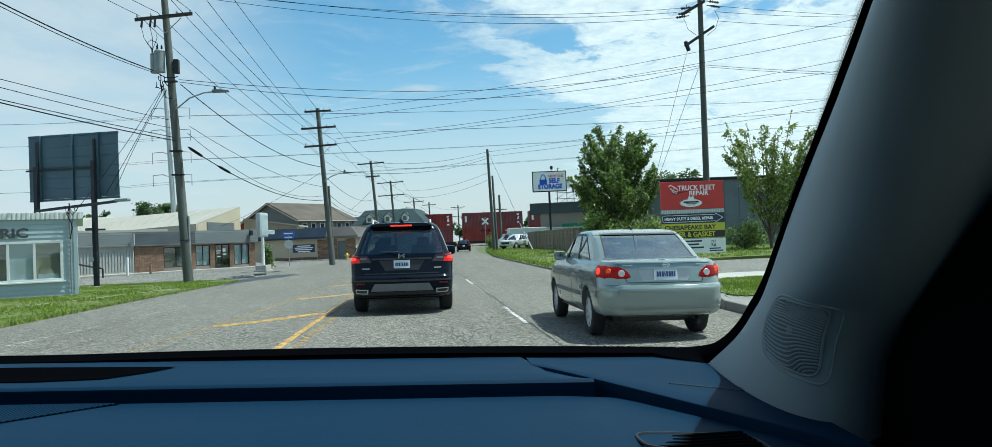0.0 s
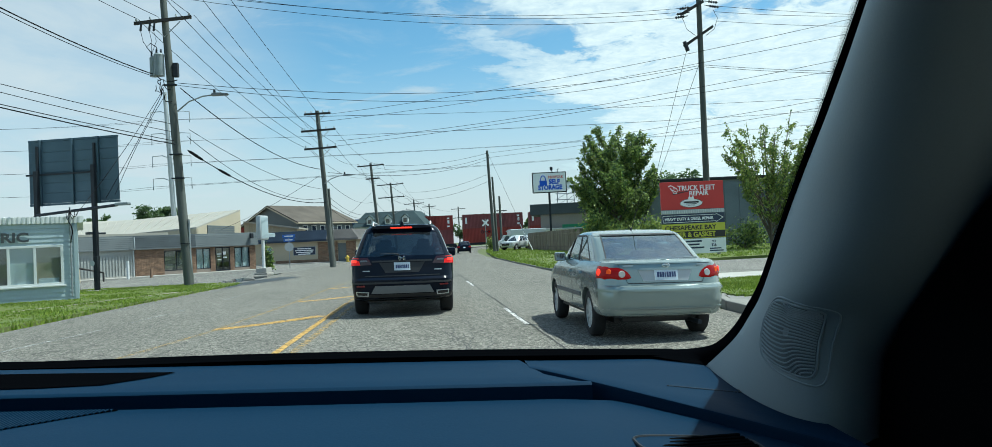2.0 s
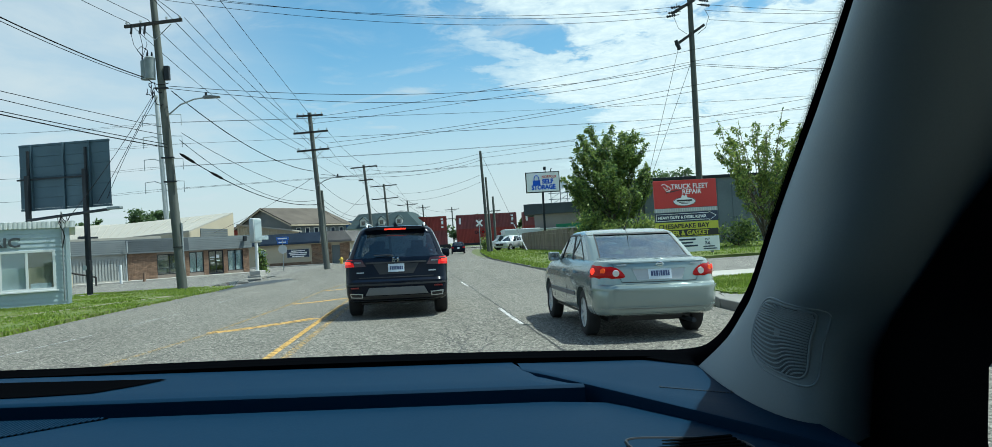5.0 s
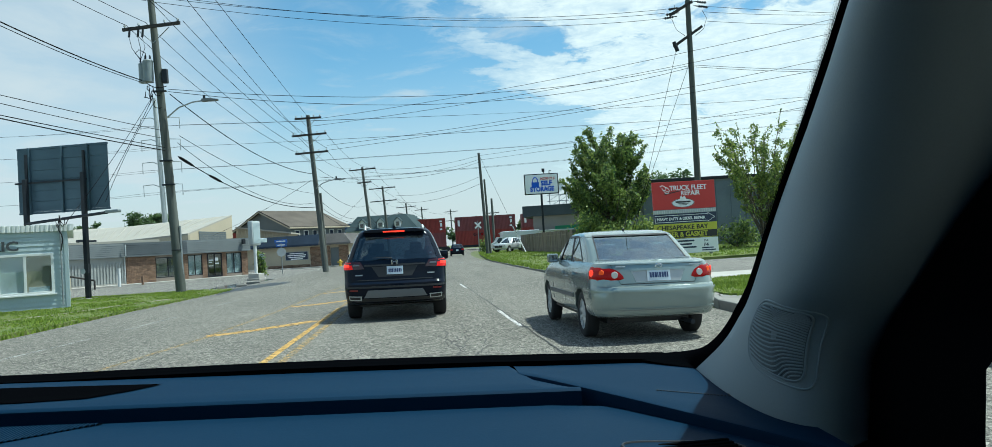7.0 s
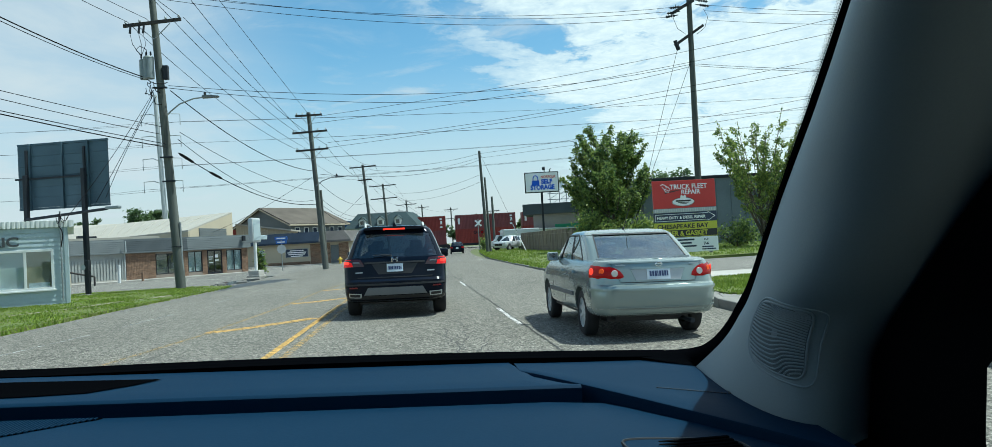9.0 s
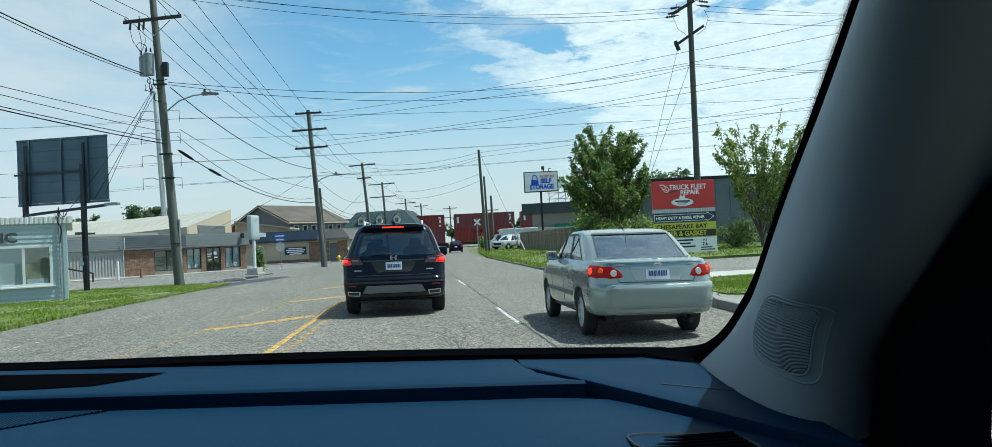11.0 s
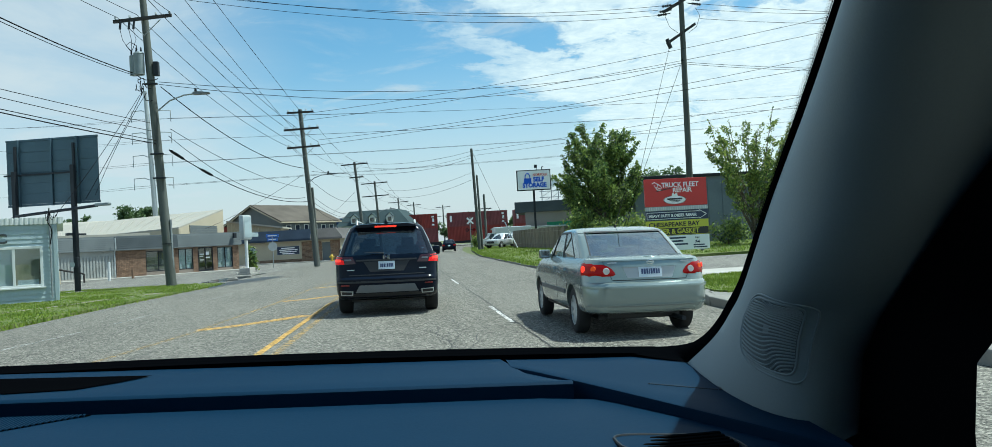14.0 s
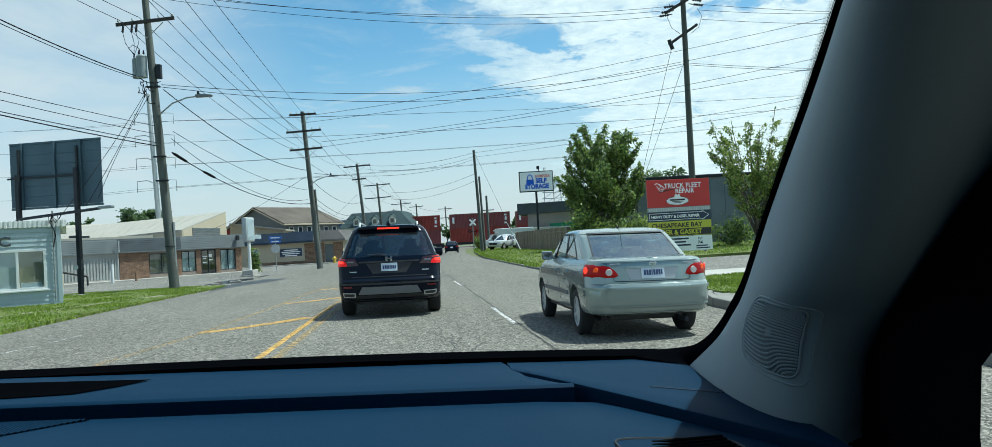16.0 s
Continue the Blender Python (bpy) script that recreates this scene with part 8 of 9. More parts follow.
        part("roof_fin" if x == 0 else "rail_foot", bm, paint if x == 0 else "black_plastic", ob)
    bm = B()
    box(bm, -0.065, -0.022, -1.02, -0.99, 1.055, 1.14, 0.008)
    box(bm, 0.022, 0.065, -1.02, -0.99, 1.055, 1.14, 0.008)
    box(bm, -0.03, 0.03, -1.02, -0.99, 1.09, 1.11, 0.004)
    part("badge", bm, "chrome", ob, "small chrome badge")
    bm = B()
    sweep(bm, [(-0.05, -0.955, 1.17), (-0.2, -0.94, 1.19), (-0.42, -0.93, 1.185)], [0.018, 0.012, 0.007], 6)
    part("wiper", bm, "black_plastic", ob)
    for x in (-0.42, 0.42):
        for y, z in ((-0.2, 1.22), (0.8, 1.25), (1.5, 1.3)):
            st = new("seat")
            st.parent = ob
            bm = B()
            box(bm, x - 0.25, x + 0.25, y - 0.07, y + 0.09, 1.0, z, 0.05)
            part("backrest", bm, "dash_dark", st)
            bm = B()
            box(bm, x - 0.13, x + 0.13, y - 0.05, y + 0.05, z + 0.02, z + 0.17, 0.04)
            part("headrest", bm, "dash_dark", st)
    bm = B()
    box(bm, -0.7, 0.7, -0.7, 3.3, 0.26, 0.34)
    part("underbody", bm, "black_plastic", ob)
    return ob


suv(pose(-0.55, 15.5, -0.017, 0, 0.9, 0.4) @ Matrix.Diagonal((1, 1, 1.025, 1)), "black sport utility car, brake lights lit, waiting on the road")


def far_car(m, label, paint, kind="saloon_car"):
    """A simpler car for the distance."""
    ob = thing(kind, label, "car", m)
    low = Shell([(0.22, -0.85, 3.3, 0.78, 0.26, 0.1), (0.4, -0.98, 3.45, 0.86, 0.28, 0.12), (0.65, -0.98, 3.45, 0.88, 0.28, 0.12), (0.9, -0.92, 3.2, 0.86, 0.28, 0.1), (1.0, -0.88, 2.9, 0.8, 0.28, 0.1)], 0.6)
    bm = B()
    low.body(bm)
    part("body", bm, paint, ob, smooth=30)
    top = Shell([(0.98, -0.70, 2.4, 0.78, 0.22, 0.1), (1.2, -0.45, 2.0, 0.72, 0.22, 0.1), (1.42, -0.2, 1.6, 0.62, 0.2, 0.08)], 0.5)
    bm = B()
    top.body(bm)
    part("cabin_glass", bm, "dark_glass", ob, smooth=30)
    rf = Shell([(1.42, -0.2, 1.6, 0.63, 0.2, 0.08), (1.47, 0.0, 1.4, 0.52, 0.18, 0.06), (1.49, 0.3, 1.2, 0.3, 0.1, 0.03)], 0.5)
    bm = B()
    rf.body(bm)
    part("roof", bm, paint, ob, smooth=30)
    for s in (1, -1):
        q = lambda pts: [(s * u, z) for u, z in pts]
        shell_part("pillar", top, q([(0.52, 0.98), (0.9, 0.98), (0.75, 1.42), (0.45, 1.42)]), paint, ob, 0.01, 0.03)
        shell_part("tail_lamp", low, q([(0.52, 0.72), (1.02, 0.72), (1.02, 0.88), (0.56, 0.88)]), "red_lens", ob, 0.015, 0.03)
        for y in (0, 2.6):
            wheel(ob, s * 0.77, y, 0.32, 0.2, 5, s)
    shell_part("number_plate", low, [(-0.16, 0.66), (0.16, 0.66), (0.16, 0.8), (-0.16, 0.8)], "plate", ob, 0.012, 0.02)
    return ob


far_car(pose(4.5, 95, -0.05, 0, 0, -2), "dark blue saloon car waiting at the rail crossing", "black_car")
far_car(pose(1.05, 88, -0.04, 0, 0, -2), "dark red saloon car waiting ahead, tail lamps lit", "red_car")


def pickup(m, label, paint):
    """A parked pickup truck: bonnet, cab, open bed."""
    ob = thing("pickup_truck", label, "truck", m)
    low = Shell([(0.42, -1.15, 4.1, 0.90, 0.12, 0.03), (0.55, -1.2, 4.2, 0.96, 0.14, 0.04), (0.9, -1.2, 4.22, 0.98, 0.14, 0.04), (1.08, -1.18, 4.12, 0.97, 0.14, 0.04), (1.13, -1.16, 3.9, 0.93, 0.14, 0.04)], 0.45)
    bm = B()
    low.body(bm)
    body = part("body", bm, paint, ob, smooth=30)
    cut(body, [((-1.3, y, 0.42), (-0.6, y, 0.42), 0.46) for y in (0, 3.2)] + [((0.6, y, 0.42), (1.3, y, 0.42), 0.46) for y in (0, 3.2)])
    top = Shell([(1.10, 0.75, 2.85, 0.90, 0.10, 0.03), (1.45, 0.85, 2.45, 0.82, 0.10, 0.03), (1.74, 0.95, 2.05, 0.72, 0.10, 0.03)], 0.3)
    bm = B()
    top.body(bm)
    part("cab_glass", bm, "dark_glass", ob, smooth=30)
    rf = Shell([(1.72, 0.92, 2.08, 0.74, 0.12, 0.03), (1.79, 1.0, 1.95, 0.66, 0.12, 0.03), (1.82, 1.2, 1.8, 0.4, 0.1, 0.02)], 0.3)
    bm = B()
    rf.body(bm)
    part("roof", bm, paint, ob, smooth=30)
    for s in (1, -1):
        q = lambda pts: [(s * u, z) for u, z in pts]
        for y0, y1 in ((0.80, 0.95), (1.62, 1.74), (2.5, 2.75)):
            u = [top.u_at_y(y0, 1.12), top.u_at_y(y1, 1.12), top.u_at_y(y1 - (0.65 if y0 > 2 else 0), 1.73), top.u_at_y(y0 - (0.6 if y0 > 2 else -0.1), 1.73)]
            shell_part("pillar", top, q([(u[0], 1.1), (u[1], 1.1), (u[2], 1.73), (u[3], 1.73)]), paint, ob, 0.01, 0.04)
        shell_part("headlamp", low, q([(low.reach(0.9) - 0.95, 0.82), (low.reach(0.9) - 0.6, 0.82), (low.reach(0.9) - 0.6, 1.0), (low.reach(0.9) - 0.95, 1.0)]), "clear_lens", ob, 0.01, 0.02)
        shell_part("side_seam", low, q([(low.u_at_y(0.72, 0.8), 0.5), (low.u_at_y(0.74, 0.8), 0.5), (low.u_at_y(0.74, 0.8), 1.1), (low.u_at_y(0.72, 0.8), 1.1)]), "black_plastic", ob, 0.004, 0.008)
        bm = B()
        box(bm, min(s * 0.93, s * 1.18), max(s * 0.93, s * 1.18), 2.4, 2.5, 1.12, 1.34, 0.03)
        part("door_mirror", bm, "black_plastic", ob)
        for y in (0, 3.2):
            wheel(ob, s * 0.86, y, 0.40, 0.26, 6, s)
    shell_part("grille", low, [(low.reach(0.7) - 0.55, 0.62), (low.reach(0.7) - 0.001, 0.62), (low.reach(0.7) - 0.001, 0.9), (low.reach(0.7) - 0.55, 0.9)], "black_plastic", ob, 0.012, 0.02)
    shell_part("grille", low, [(0.55 - low.reach(0.7), 0.62), (0.001 - low.reach(0.7), 0.62), (0.001 - low.reach(0.7), 0.9), (0.55 - low.reach(0.7), 0.9)], "black_plastic", ob, 0.012, 0.02)
    return ob


pickup(pose(12.0, 93.5, 0.05, 0, 0, 140), "silver pickup truck parked beside the board fence", "white_car")
pickup(pose(14.6, 100.5, 0.05, 0, 0, 136), "white pickup truck parked behind the first", "white_car")


def box_van(m):
    ob = thing("delivery_van", "white box van parked behind the fence", "van", m)
    bm = B()
    box(bm, 0, 5.5, 0, 2.2, 0.55, 2.9, 0.08)
    part("cargo_box", bm, "white_car", ob)
    bm = B()
    prism(bm, [(-1.7, 0.5), (0, 0.5), (0, 2.1), (-0.7, 2.1), (-1.2, 1.35), (-1.7, 1.2)], 0.1, 2.1)
    part("cab", bm, "white_car", ob)
    bm = B()
    prism(bm, [(-1.08, 1.4), (-0.25, 1.4), (-0.25, 1.95), (-0.72, 1.95)], 0.09, 0.11)
    part("side_window", bm, "dark_glass", ob)
    for x in (-0.9, 4.2):
        for y in (0.1, 1.95):
            bm = B()
            rod(bm, (x, y, 0.38), (x, y + 0.2, 0.38), 0.38, 0.38, 20)
            part("wheel", bm, "rubber", ob)


box_van(pose(12.2, 110, 0.0, 0, 0, 6))
ob = thing("white_shed", "long low white metal shed behind the parked trucks", "building", pose(13.2, 116, -0.05, 0, 0, 4))
bm = B()
box(bm, 0, 15, 0, 5, 0, 2.7)
part("wall", bm, "white", ob)
for k in range(36):
    bm = B()
    box(bm, k * 0.42, k * 0.42 + 0.2, -0.05, 0.0, 0.05, 2.65)
    part("wall_rib", bm, "white", ob)
bm = B()
box(bm, -0.2, 15.2, -0.25, 5.2, 2.7, 2.9, 0.03)
part("roof", bm, "grey_metal", ob)

# ---------------------------------------------------------------- the car that carries the camera
def dash_z(x):
    return 1.2135 - 0.042 * x


PILLAR_FRONT = [Vector(p) for p in ((0.321, 0.87, 1.197), (0.328, 0.80, 1.237), (0.336, 0.771, 1.267), (0.3420, 0.749, 1.296), (0.3510, 0.695, 1.381), (0.3380, 0.595, 1.458), (0.3130, 0.49, 1.515), (0.2870, 0.40, 1.56), (0.2520, 0.28, 1.605))]
PILLAR_REAR = [Vector(p) for p in ((0.38, 0.645, 1.165), (0.38, 0.63, 1.236), (0.38, 0.603, 1.273), (0.38, 0.57, 1.304), (0.38, 0.509, 1.361), (0.38, 0.458, 1.403), (0.37, 0.38, 1.47), (0.35, 0.28, 1.54), (0.32, 0.16, 1.60))]
GLASS_EDGE = [Vector(p) for p in ((0.261, 0.93, 1.205), (0.309, 0.925, 1.205), (0.333, 0.91, 1.211), (0.348, 0.885, 1.226), (0.353, 0.85, 1.249), (0.35, 0.81, 1.274), (0.35, 0.775, 1.302), (0.349, 0.70, 1.386), (0.337, 0.60, 1.468), (0.31, 0.50, 1.518), (0.284, 0.41, 1.563), (0.248, 0.29, 1.61))]


def on_line(line, t):
    t = max(0.0, min(0.9999, t)) * (len(line) - 1)
    k = int(t)
    return line[k].lerp(line[k + 1], t - k)


def curve_on(line, t):
    """The same, as a smooth curve through the points."""
    t = max(0.0, min(0.9999, t)) * (len(line) - 1)
    k = int(t)
    f = t - k
    p0, p1, p2, p3 = line[max(k - 1, 0)], line[k], line[k + 1], line[min(k + 2, len(line) - 1)]
    return 0.5 * ((2 * p1) + (p2 - p0) * f + (2 * p0 - 5 * p1 + 4 * p2 - p3) * f * f + (3 * p1 - p0 - 3 * p2 + p3) * f ** 3)


def pillar_at(t, s, smooth=False):
    """The pillar's trim: t from its foot to the roof, s from the glass to the door; bowed into the cabin."""
    pick = curve_on if smooth else on_line
    a, b = pick(PILLAR_FRONT, t), pick(PILLAR_REAR, t)
    k = max(0.0, min(1.0, (t - 0.3) / 0.3))
    c = Vector((min(a.x, b.x) - 0.06 - 0.035 * k, b.y + (0.15 - 0.25 * k) * (a.y - b.y), a.z * 0.4 + b.z * 0.6))
    k = max(0.0, min(1.0, t / 0.30))
    c = Vector((0.275, 0.560, 1.188)).lerp(c, k * k * (3 - 2 * k))
    return a * (1 - s) ** 2 + c * (2 * s * (1 - s)) + b * (s * s)


def pillar_normal(t, s):
    p = pillar_at(t, s)
    n = (pillar_at(t + 0.02, s) - p).cross(pillar_at(t, s + 0.02) - p).normalized()
    return n if n.x < 0 else -n


def cabin():
    car = thing("car_interior", "dark car cabin with blue-black dashboard and grey pillar", "car")
    xs = [-1.05 + 0.05 * k for k in range(24)] + [0.12, 0.14, 0.158]

    def strip(name, rows, mat, label="", smooth=40, close=False):
        bm = B()
        grid(bm, rows, close)
        return part(name, bm, mat, car, label, smooth)

    def crease_y(x):
        return 0.866 - (x - 0.106) * 1.385

    def wing_dz(x):
        return -0.014 * max(0.0, (x - 0.12) / 0.17) ** 1.2

    # top shelf with a padded step towards the cabin; east of x = 0.106 it dives under the wing
    rows = []
    for x in xs:
        far = 0.96 if x <= 0.101 else crease_y(x)
        dz = 0 if x <= 0.101 else -0.004 - (x - 0.106) * 0.05
        rows.append([(x, far, dash_z(x) + dz - (0.004 if x <= 0.101 else 0.0))] + [(x, 0.770 + (far - 0.770) * k / 5, dash_z(x) + dz * (k / 5)) for k in (4, 3, 2, 1)]
                    + [(x, 0.770, dash_z(x)), (x, 0.7665, dash_z(x) - 0.0008), (x, 0.7645, dash_z(x) - 0.003), (x, 0.764, dash_z(x) - 0.012), (x, 0.766, dash_z(x) - 0.03)])
    strip("dash_shelf", rows, "dash", "blue-black padded dash top", 35)
    # lower pad
    rows = []
    for x in xs + [0.19, 0.22, 0.25, 0.28, 0.31, 0.34]:
        e = -0.05 * max(0.0, x - 0.12)
        rows.append([(x, y, dash_z(x) + dz + e) for y, dz in ((0.81, -0.042), (0.772, -0.0185), (0.759, -0.0155), (0.735, -0.0145), (0.68, -0.0145), (0.60, -0.0165), (0.50, -0.026), (0.42, -0.05), (0.36, -0.10), (0.34, -0.2), (0.34, -0.5))])
    strip("lower_pad", rows, "dash", "blue-black lower dash pad", 35)
    # wing: side shelf that ends in a falling crease towards the door
    rows = []
    for k in range(16):
        x = 0.106 + k * 0.0155
        yc = max(0.56, crease_y(x))
        z = dash_z(x) + wing_dz(x)
        rows.append([(x, 0.96, dash_z(x) - 0.006), (x, 0.93, dash_z(x) - 0.002)] + [(x, yc + (0.93 - yc) * j / 4, dash_z(x) + wing_dz(x) * (1 - j / 4)) for j in (3, 2, 1)]
                    + [(x, yc + 0.004, z), (x, yc, z - 0.001), (x, yc - 0.003, z - 0.005), (x, yc - 0.004, z - 0.06)])
    strip("dash_wing", rows, "dash", "blue-black side wing of the dash", 35)
    # stitched seam on the wing
    for a, b, n in (((0.238, 0.766), (0.306, 0.735), 22), ((0.306, 0.735), (0.328, 0.846), 18)):
        for k in range(n):
            t0, t1 = (k + 0.15) / n, (k + 0.8) / n
            p0 = (a[0] + (b[0] - a[0]) * t0, a[1] + (b[1] - a[1]) * t0)
            p1 = (a[0] + (b[0] - a[0]) * t1, a[1] + (b[1] - a[1]) * t1)
            z = lambda p: dash_z(p[0]) + wing_dz(p[0]) * max(0.0, 1 - (p[1] - crease_y(p[0])) / (0.93 - crease_y(p[0])))
            bm = B()
            rod(bm, (*p0, z(p0) + 0.0003), (*p1, z(p1) + 0.0003), 0.0009, n=5)
            part("stitch", bm, "dash_dark", car)
    # air vent rim in the lower pad
    n = 28
    cx, cy = 0.208, 0.592
    vz = lambda x: dash_z(x) - 0.0160 - 0.05 * max(0.0, x - 0.12)
    ring = [(cx + 0.052 * math.copysign(abs(math.cos(a)) ** 0.5, math.cos(a)), cy + 0.026 * math.copysign(abs(math.sin(a)) ** 0.5, math.sin(a))) for a in (6.2832 * k / n for k in range(n))]
    bm = B()
    sweep(bm, [(x, y, vz(x)) for x, y in ring + ring[:1]], 0.0014, 6)
    part("vent_rim", bm, "dark_metal", car, "thin bright rim of an air vent")
    for k in range(5):
        bm = B()
        box(bm, cx - 0.042, cx + 0.042, cy - 0.02 + k * 0.009, cy - 0.016 + k * 0.009, vz(cx) - 0.003, vz(cx) + 0.0015)
        part("vent_slat", bm, "black_trim", car)
    # dark slot and ribbed grille towards the middle of the car
    bm = B()
    a = [(-0.62, 0.885), (-0.46, 0.885), (-0.298, 0.876), (-0.318, 0.842), (-0.350, 0.806), (-0.41, 0.795), (-0.62, 0.792)]
    grid(bm, [[(x, y, dash_z(x) + 0.0012) for x, y in (a[0], a[1], a[2])], [(x, y, dash_z(x) + 0.0012) for x, y in ((-0.62, 0.84), (-0.42, 0.84), a[3])], [(x, y, dash_z(x) + 0.0012) for x, y in (a[6], a[5], a[4])]])
    part("display_slot", bm, "frit", car, "black recessed slot in the dash")
    bm = B()
    slab(bm, [(-0.50, 0.625), (-0.40, 0.665), (-0.313, 0.752), (-0.50, 0.752)], -0.0146, -0.0136)
    for v in bm.verts:
        v.co.z += dash_z(v.co.x)
    part("grille_bed", bm, "frit", car)
    for k in range(46):
        x = -0.49 + k * 0.0038
        near = 0.625 + 0.04 * max(0.0, (x + 0.50) / 0.10) if x < -0.40 else 0.665 + 0.087 * (x + 0.40) / 0.087
        bm = B()
        box(bm, x, x + 0.0019, near, 0.7515, dash_z(x) - 0.0146, dash_z(x) - 0.0128)
        part("grille_rib", bm, "dash", car)
    # black band of the windscreen along the dash
    rows = []
    for k in range(30):
        x = -1.05 + k * (1.36 / 29)
        t = dash_z(x) + 0.003 + 0.005 * max(0.0, 1 - ((x + 0.06) / 0.4) ** 2)
        rows.append([(x, 0.925, dash_z(x) - 0.02), (x, 0.922, t - 0.002), (x, 0.93, t), (x, 0.96, t + 0.001), (x, 0.97, dash_z(x) - 0.03)])
    strip("windscreen_band", rows, "frit", "black windscreen border")
    # rubber seal between glass and trim
    N = 48
    rows = []
    for k in range(N + 1):
        t = k / N
        e, f = curve_on(GLASS_EDGE, t), curve_on(PILLAR_FRONT, max(0.0, (t - 0.13) / 0.87))
        rows.append([e + Vector((0.025, 0.03, 0.0)), e, e.lerp(f, 0.5) + Vector((-0.001, 0, 0)), f + Vector((0.003, 0.001, 0)), f + Vector((0.03, 0.01, -0.02))])
    strip("windscreen_seal", rows, "frit", "black rubber windscreen seal", 60)
    # printed dots that fade the border into the glass
    bm = B()
    for k in range(800):
        e = curve_on(GLASS_EDGE, 0.60 + 0.34 * k / 800)
        for j, (off, rad) in enumerate(((-0.0002, 0.00045), (0.0008, 0.00028), (0.0017, 0.00020), (0.0024, 0.00016), (0.0031, 0.00013), (0.0038, 0.00010))):
            if (k + j) % 2:
                c = e + Vector((-off, 0.001, 0.0008))
                rod(bm, c + Vector((0, 0.0003, 0)), c, rad, rad, 5)
    d = part("printed_dots", bm, "frit", car, "fine black dots printed on the windscreen edge")
    tagged(d, kind="stuff")
    # trim
    rows = []
    for k in range(N + 1):
        t = k / N
        row = [pillar_at(t, j / 16, True) for j in range(17)]
        rows.append([row[0] + Vector((0.012, 0.004, 0))] + row + [row[-1] + Vector((0.03, -0.004, 0))])
    foot = [Vector((p.x, p.y, p.z - 0.08)) for p in rows[0]]
    strip("pillar_trim", [foot] + rows, "trim_grey", "grey moulded pillar trim", 50)

    # tweeter grille moulded in the trim
    sp = new("speaker_grille")
    sp.parent = car
    tagged(sp, "grey ribbed tweeter grille in the pillar")
    tl, tr, br, bl = (0.365, 0.300), (0.305, 0.745), (0.1175, 0.720), (0.165, 0.320)

    def put(u, v, d):
        """u, v from -1 to 1 over the grille, d metres proud of the trim."""
        a, b = (u + 1) / 2, (v + 1) / 2
        t = (bl[0] * (1 - a) + br[0] * a) * (1 - b) + (tl[0] * (1 - a) + tr[0] * a) * b
        s = (bl[1] * (1 - a) + br[1] * a) * (1 - b) + (tl[1] * (1 - a) + tr[1] * a) * b
        return pillar_at(t, s, True) + pillar_normal(t, s) * d

    n = 56
    po = lambda a, q: math.copysign(abs(q) ** 0.38, q)
    ring = [(po(0, math.cos(6.2832 * k / n)), po(0, math.sin(6.2832 * k / n))) for k in range(n)]
    bm = B()
    sweep(bm, [put(u, v, 0.0002) for u, v in ring + ring[:1]], 0.0013, 8)
    part("rim", bm, "trim_grey", sp, smooth=50)
    # backing darker than the trim: shade between the ribs put into its colour
    bm = B()
    rings = [[put(u * q, v * q, 0.0008) for u, v in ring] for q in (1.0, 0.7, 0.4, 0.1)]
    grid(bm, rings, True)
    part("backing", bm, "grille_grey", sp)
    # shallow moulded step round the grille, wider towards the door
    bm = B()
    sweep(bm, [put(u * 1.21 + 0.13, v * 1.12 - 0.02, 0.0) for u, v in ring + ring[:1]], 0.0011, 8)
    part("step_edge", bm, "trim_grey", sp, smooth=60)
    for k in range(33):
        v0 = -1.5 + k * 3.0 / 32
        pts = []
        for j in range(41):
            u = -0.94 + j * 1.88 / 40
            turn = math.tanh((u + 0.35 * v0) / 0.16)
            v = v0 - 0.17 * v0 * turn + 0.05 * math.sin(2.6 * u + 1.4 * v0)
            if abs(u) ** 6 + abs(v) ** 6 < 0.8:
                pts.append(put(u, v, 0.0011))
        if len(pts) > 4:
            bm = B()
            sweep(bm, pts, 0.00085, 5)
            part("rib", bm, "trim_grey", sp, smooth=60)

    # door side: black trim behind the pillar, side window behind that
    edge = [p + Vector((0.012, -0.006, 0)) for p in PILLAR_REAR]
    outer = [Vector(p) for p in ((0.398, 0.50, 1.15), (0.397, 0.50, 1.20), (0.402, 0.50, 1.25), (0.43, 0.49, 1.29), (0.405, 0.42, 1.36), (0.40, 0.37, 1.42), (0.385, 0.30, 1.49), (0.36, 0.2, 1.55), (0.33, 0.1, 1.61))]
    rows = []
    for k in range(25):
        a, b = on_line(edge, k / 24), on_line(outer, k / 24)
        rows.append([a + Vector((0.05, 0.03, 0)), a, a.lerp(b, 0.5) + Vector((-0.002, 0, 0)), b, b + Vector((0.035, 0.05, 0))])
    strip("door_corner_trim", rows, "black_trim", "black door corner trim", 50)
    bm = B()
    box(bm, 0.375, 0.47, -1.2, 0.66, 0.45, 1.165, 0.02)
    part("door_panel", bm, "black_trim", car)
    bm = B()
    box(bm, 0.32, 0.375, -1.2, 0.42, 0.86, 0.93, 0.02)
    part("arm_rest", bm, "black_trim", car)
    # roof lining and floor; unseen panels over side and rear windows block light
    rows = [[(-1.38, 0.28, 1.60), (-0.9, 0.32, 1.66), (-0.4, 0.33, 1.67), (0.1, 0.31, 1.645), (0.26, 0.27, 1.605), (0.34, 0.14, 1.60)], [(-1.38, -1.86, 1.62), (-0.9, -1.86, 1.70), (-0.4, -1.86, 1.71), (0.1, -1.86, 1.68), (0.30, -1.86, 1.62), (0.36, -1.86, 1.58)]]
    strip("roof_lining", rows, "black_trim", "dark roof lining")
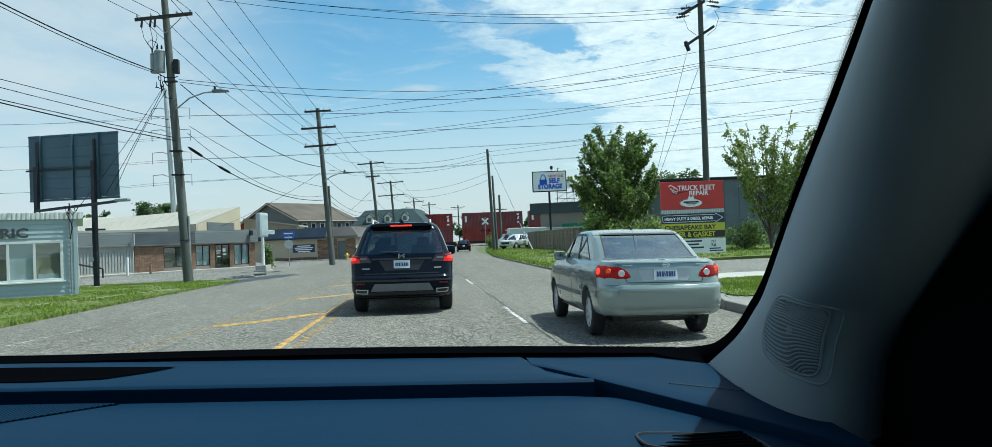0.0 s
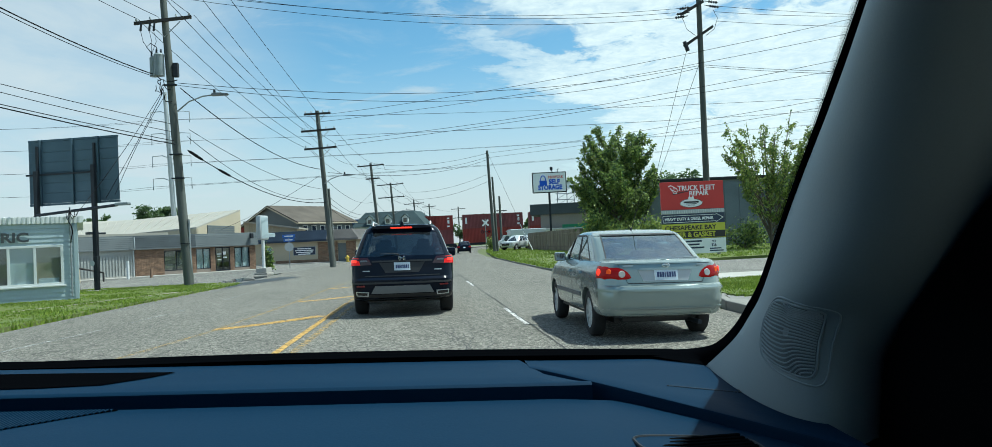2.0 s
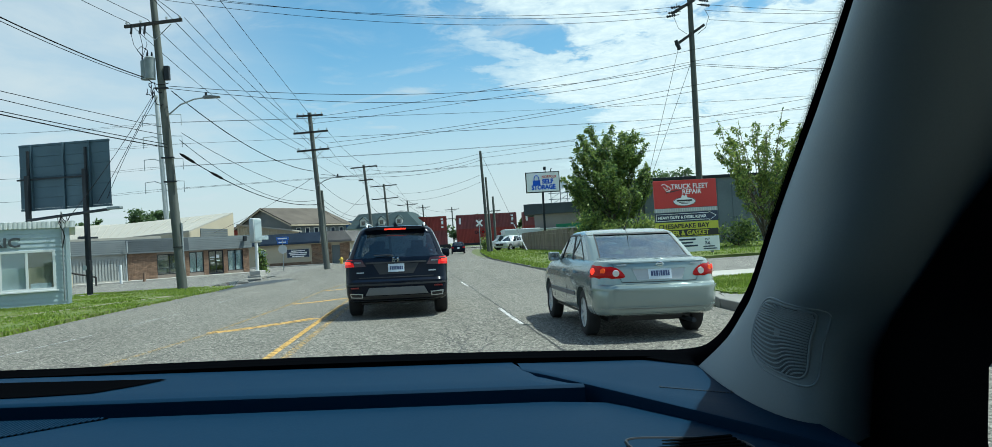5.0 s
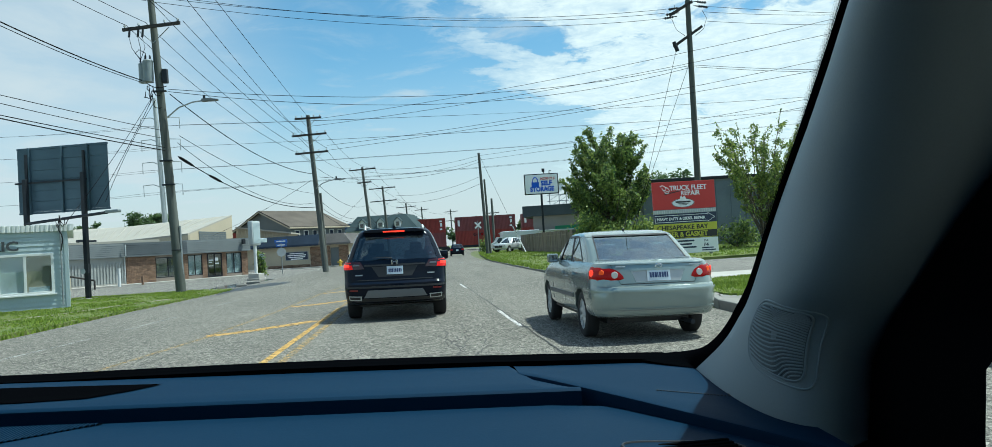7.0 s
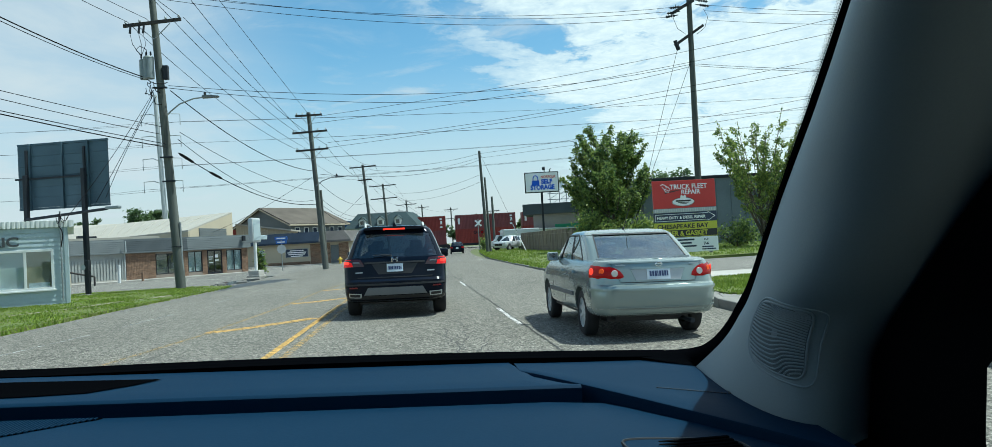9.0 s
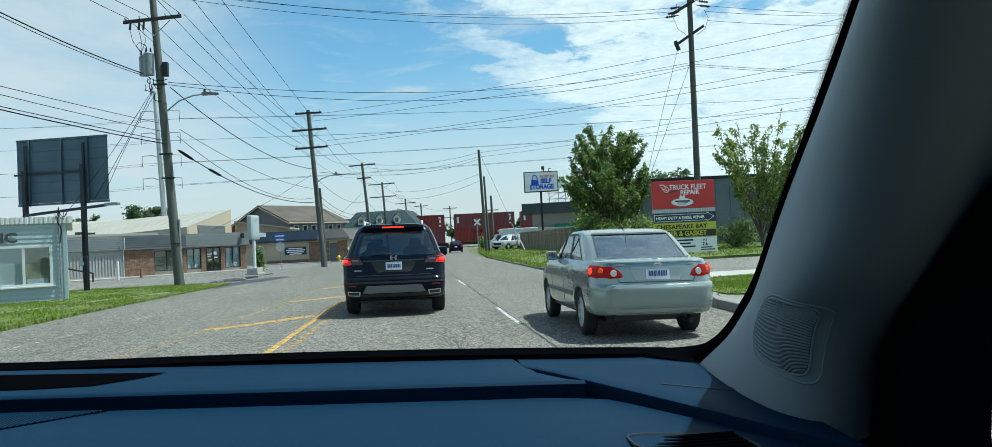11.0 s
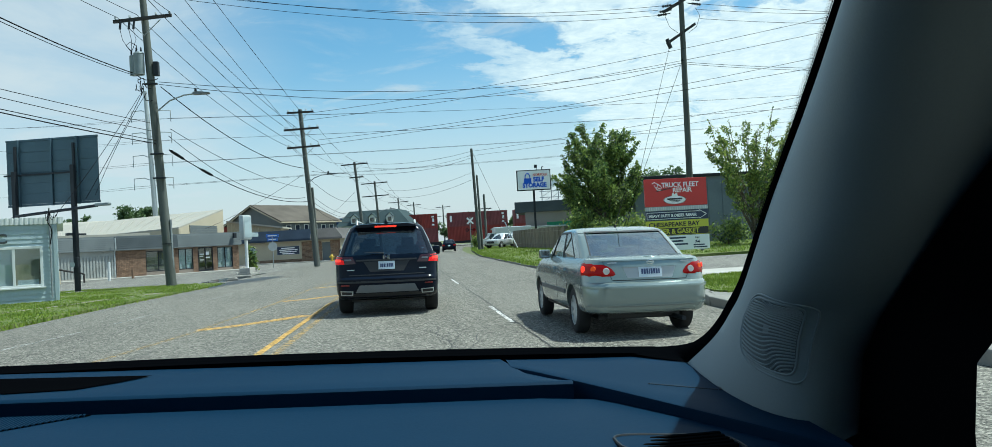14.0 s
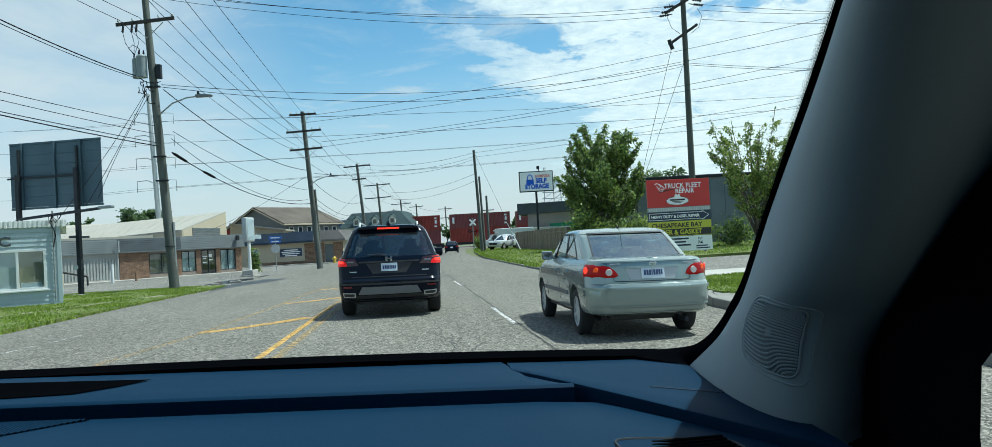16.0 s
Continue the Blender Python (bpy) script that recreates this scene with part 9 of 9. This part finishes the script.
    strip("roof_skin", [[(x, y + 0.02, z + 0.03) for x, y, z in r] for r in rows], "black_car")
    bm = B()
    box(bm, -1.42, -1.36, -1.86, 0.95, 0.45, 1.20)
    part("door_panel", bm, "black_trim", car)
    # added panel where the driver's window would be, shuts out its light
    bm = B()
    prism(bm, [(0.32, 1.2), (0.32, 1.63), (-1.86, 1.63), (-1.86, 1.2)], -1.40, -1.37, Matrix.Rotation(radians(90), 4, "Z") @ Matrix.Diagonal((1, -1, 1, 1)))
    part("side_panel", bm, "black_trim", car)
    bm = B()
    box(bm, 0.37, 0.40, -1.86, -0.35, 1.16, 1.60)
    part("side_panel", bm, "black_trim", car)
    bm = B()
    box(bm, -1.36, 0.42, -1.85, 0.9, 0.40, 0.46)
    part("floor", bm, "black_trim", car)
    bm = B()
    box(bm, -1.36, 0.40, -1.92, -1.86, 0.45, 1.66)
    part("rear_panel", bm, "black_trim", car)
    bm = B()
    sweep(bm, [(-1.36, 0.90, 1.24), (-1.35, 0.6, 1.45), (-1.30, 0.3, 1.61)], 0.04, 8)
    part("pillar_trim", bm, "trim_grey", car)
    for x in (-1.0, 0.0):
        st = new("seat")
        st.parent = car
        bm = B()
        box(bm, x - 0.26, x + 0.26, -0.78, -0.58, 0.6, 1.22, 0.06)
        part("backrest", bm, "black_trim", st)
        bm = B()
        box(bm, x - 0.26, x + 0.26, -0.6, -0.1, 0.5, 0.66, 0.06)
        part("cushion", bm, "black_trim", st)
    # bonnet and wings outside, below the line of sight
    low = Shell([(0.25, 0, 2.15, 0.86, 0.1, 0.0), (0.55, -0.0, 2.25, 0.90, 0.1, 0.0), (0.80, 0.0, 2.15, 0.89, 0.1, 0.0), (0.90, 0.0, 1.8, 0.82, 0.1, 0.0)], 0.55)
    bm = B()
    low.body(bm, 0.02)
    part("bonnet", bm, "black_car", car, at=pose(-0.5, 0.98, 0.0))
    for s in (-0.80, 0.80):
        wheel(car, -0.5 + s, 1.75, 0.32, 0.2, 5, 1 if s > 0 else -1)
        wheel(car, -0.5 + s, -1.05, 0.32, 0.2, 5, 1 if s > 0 else -1)


cabin()
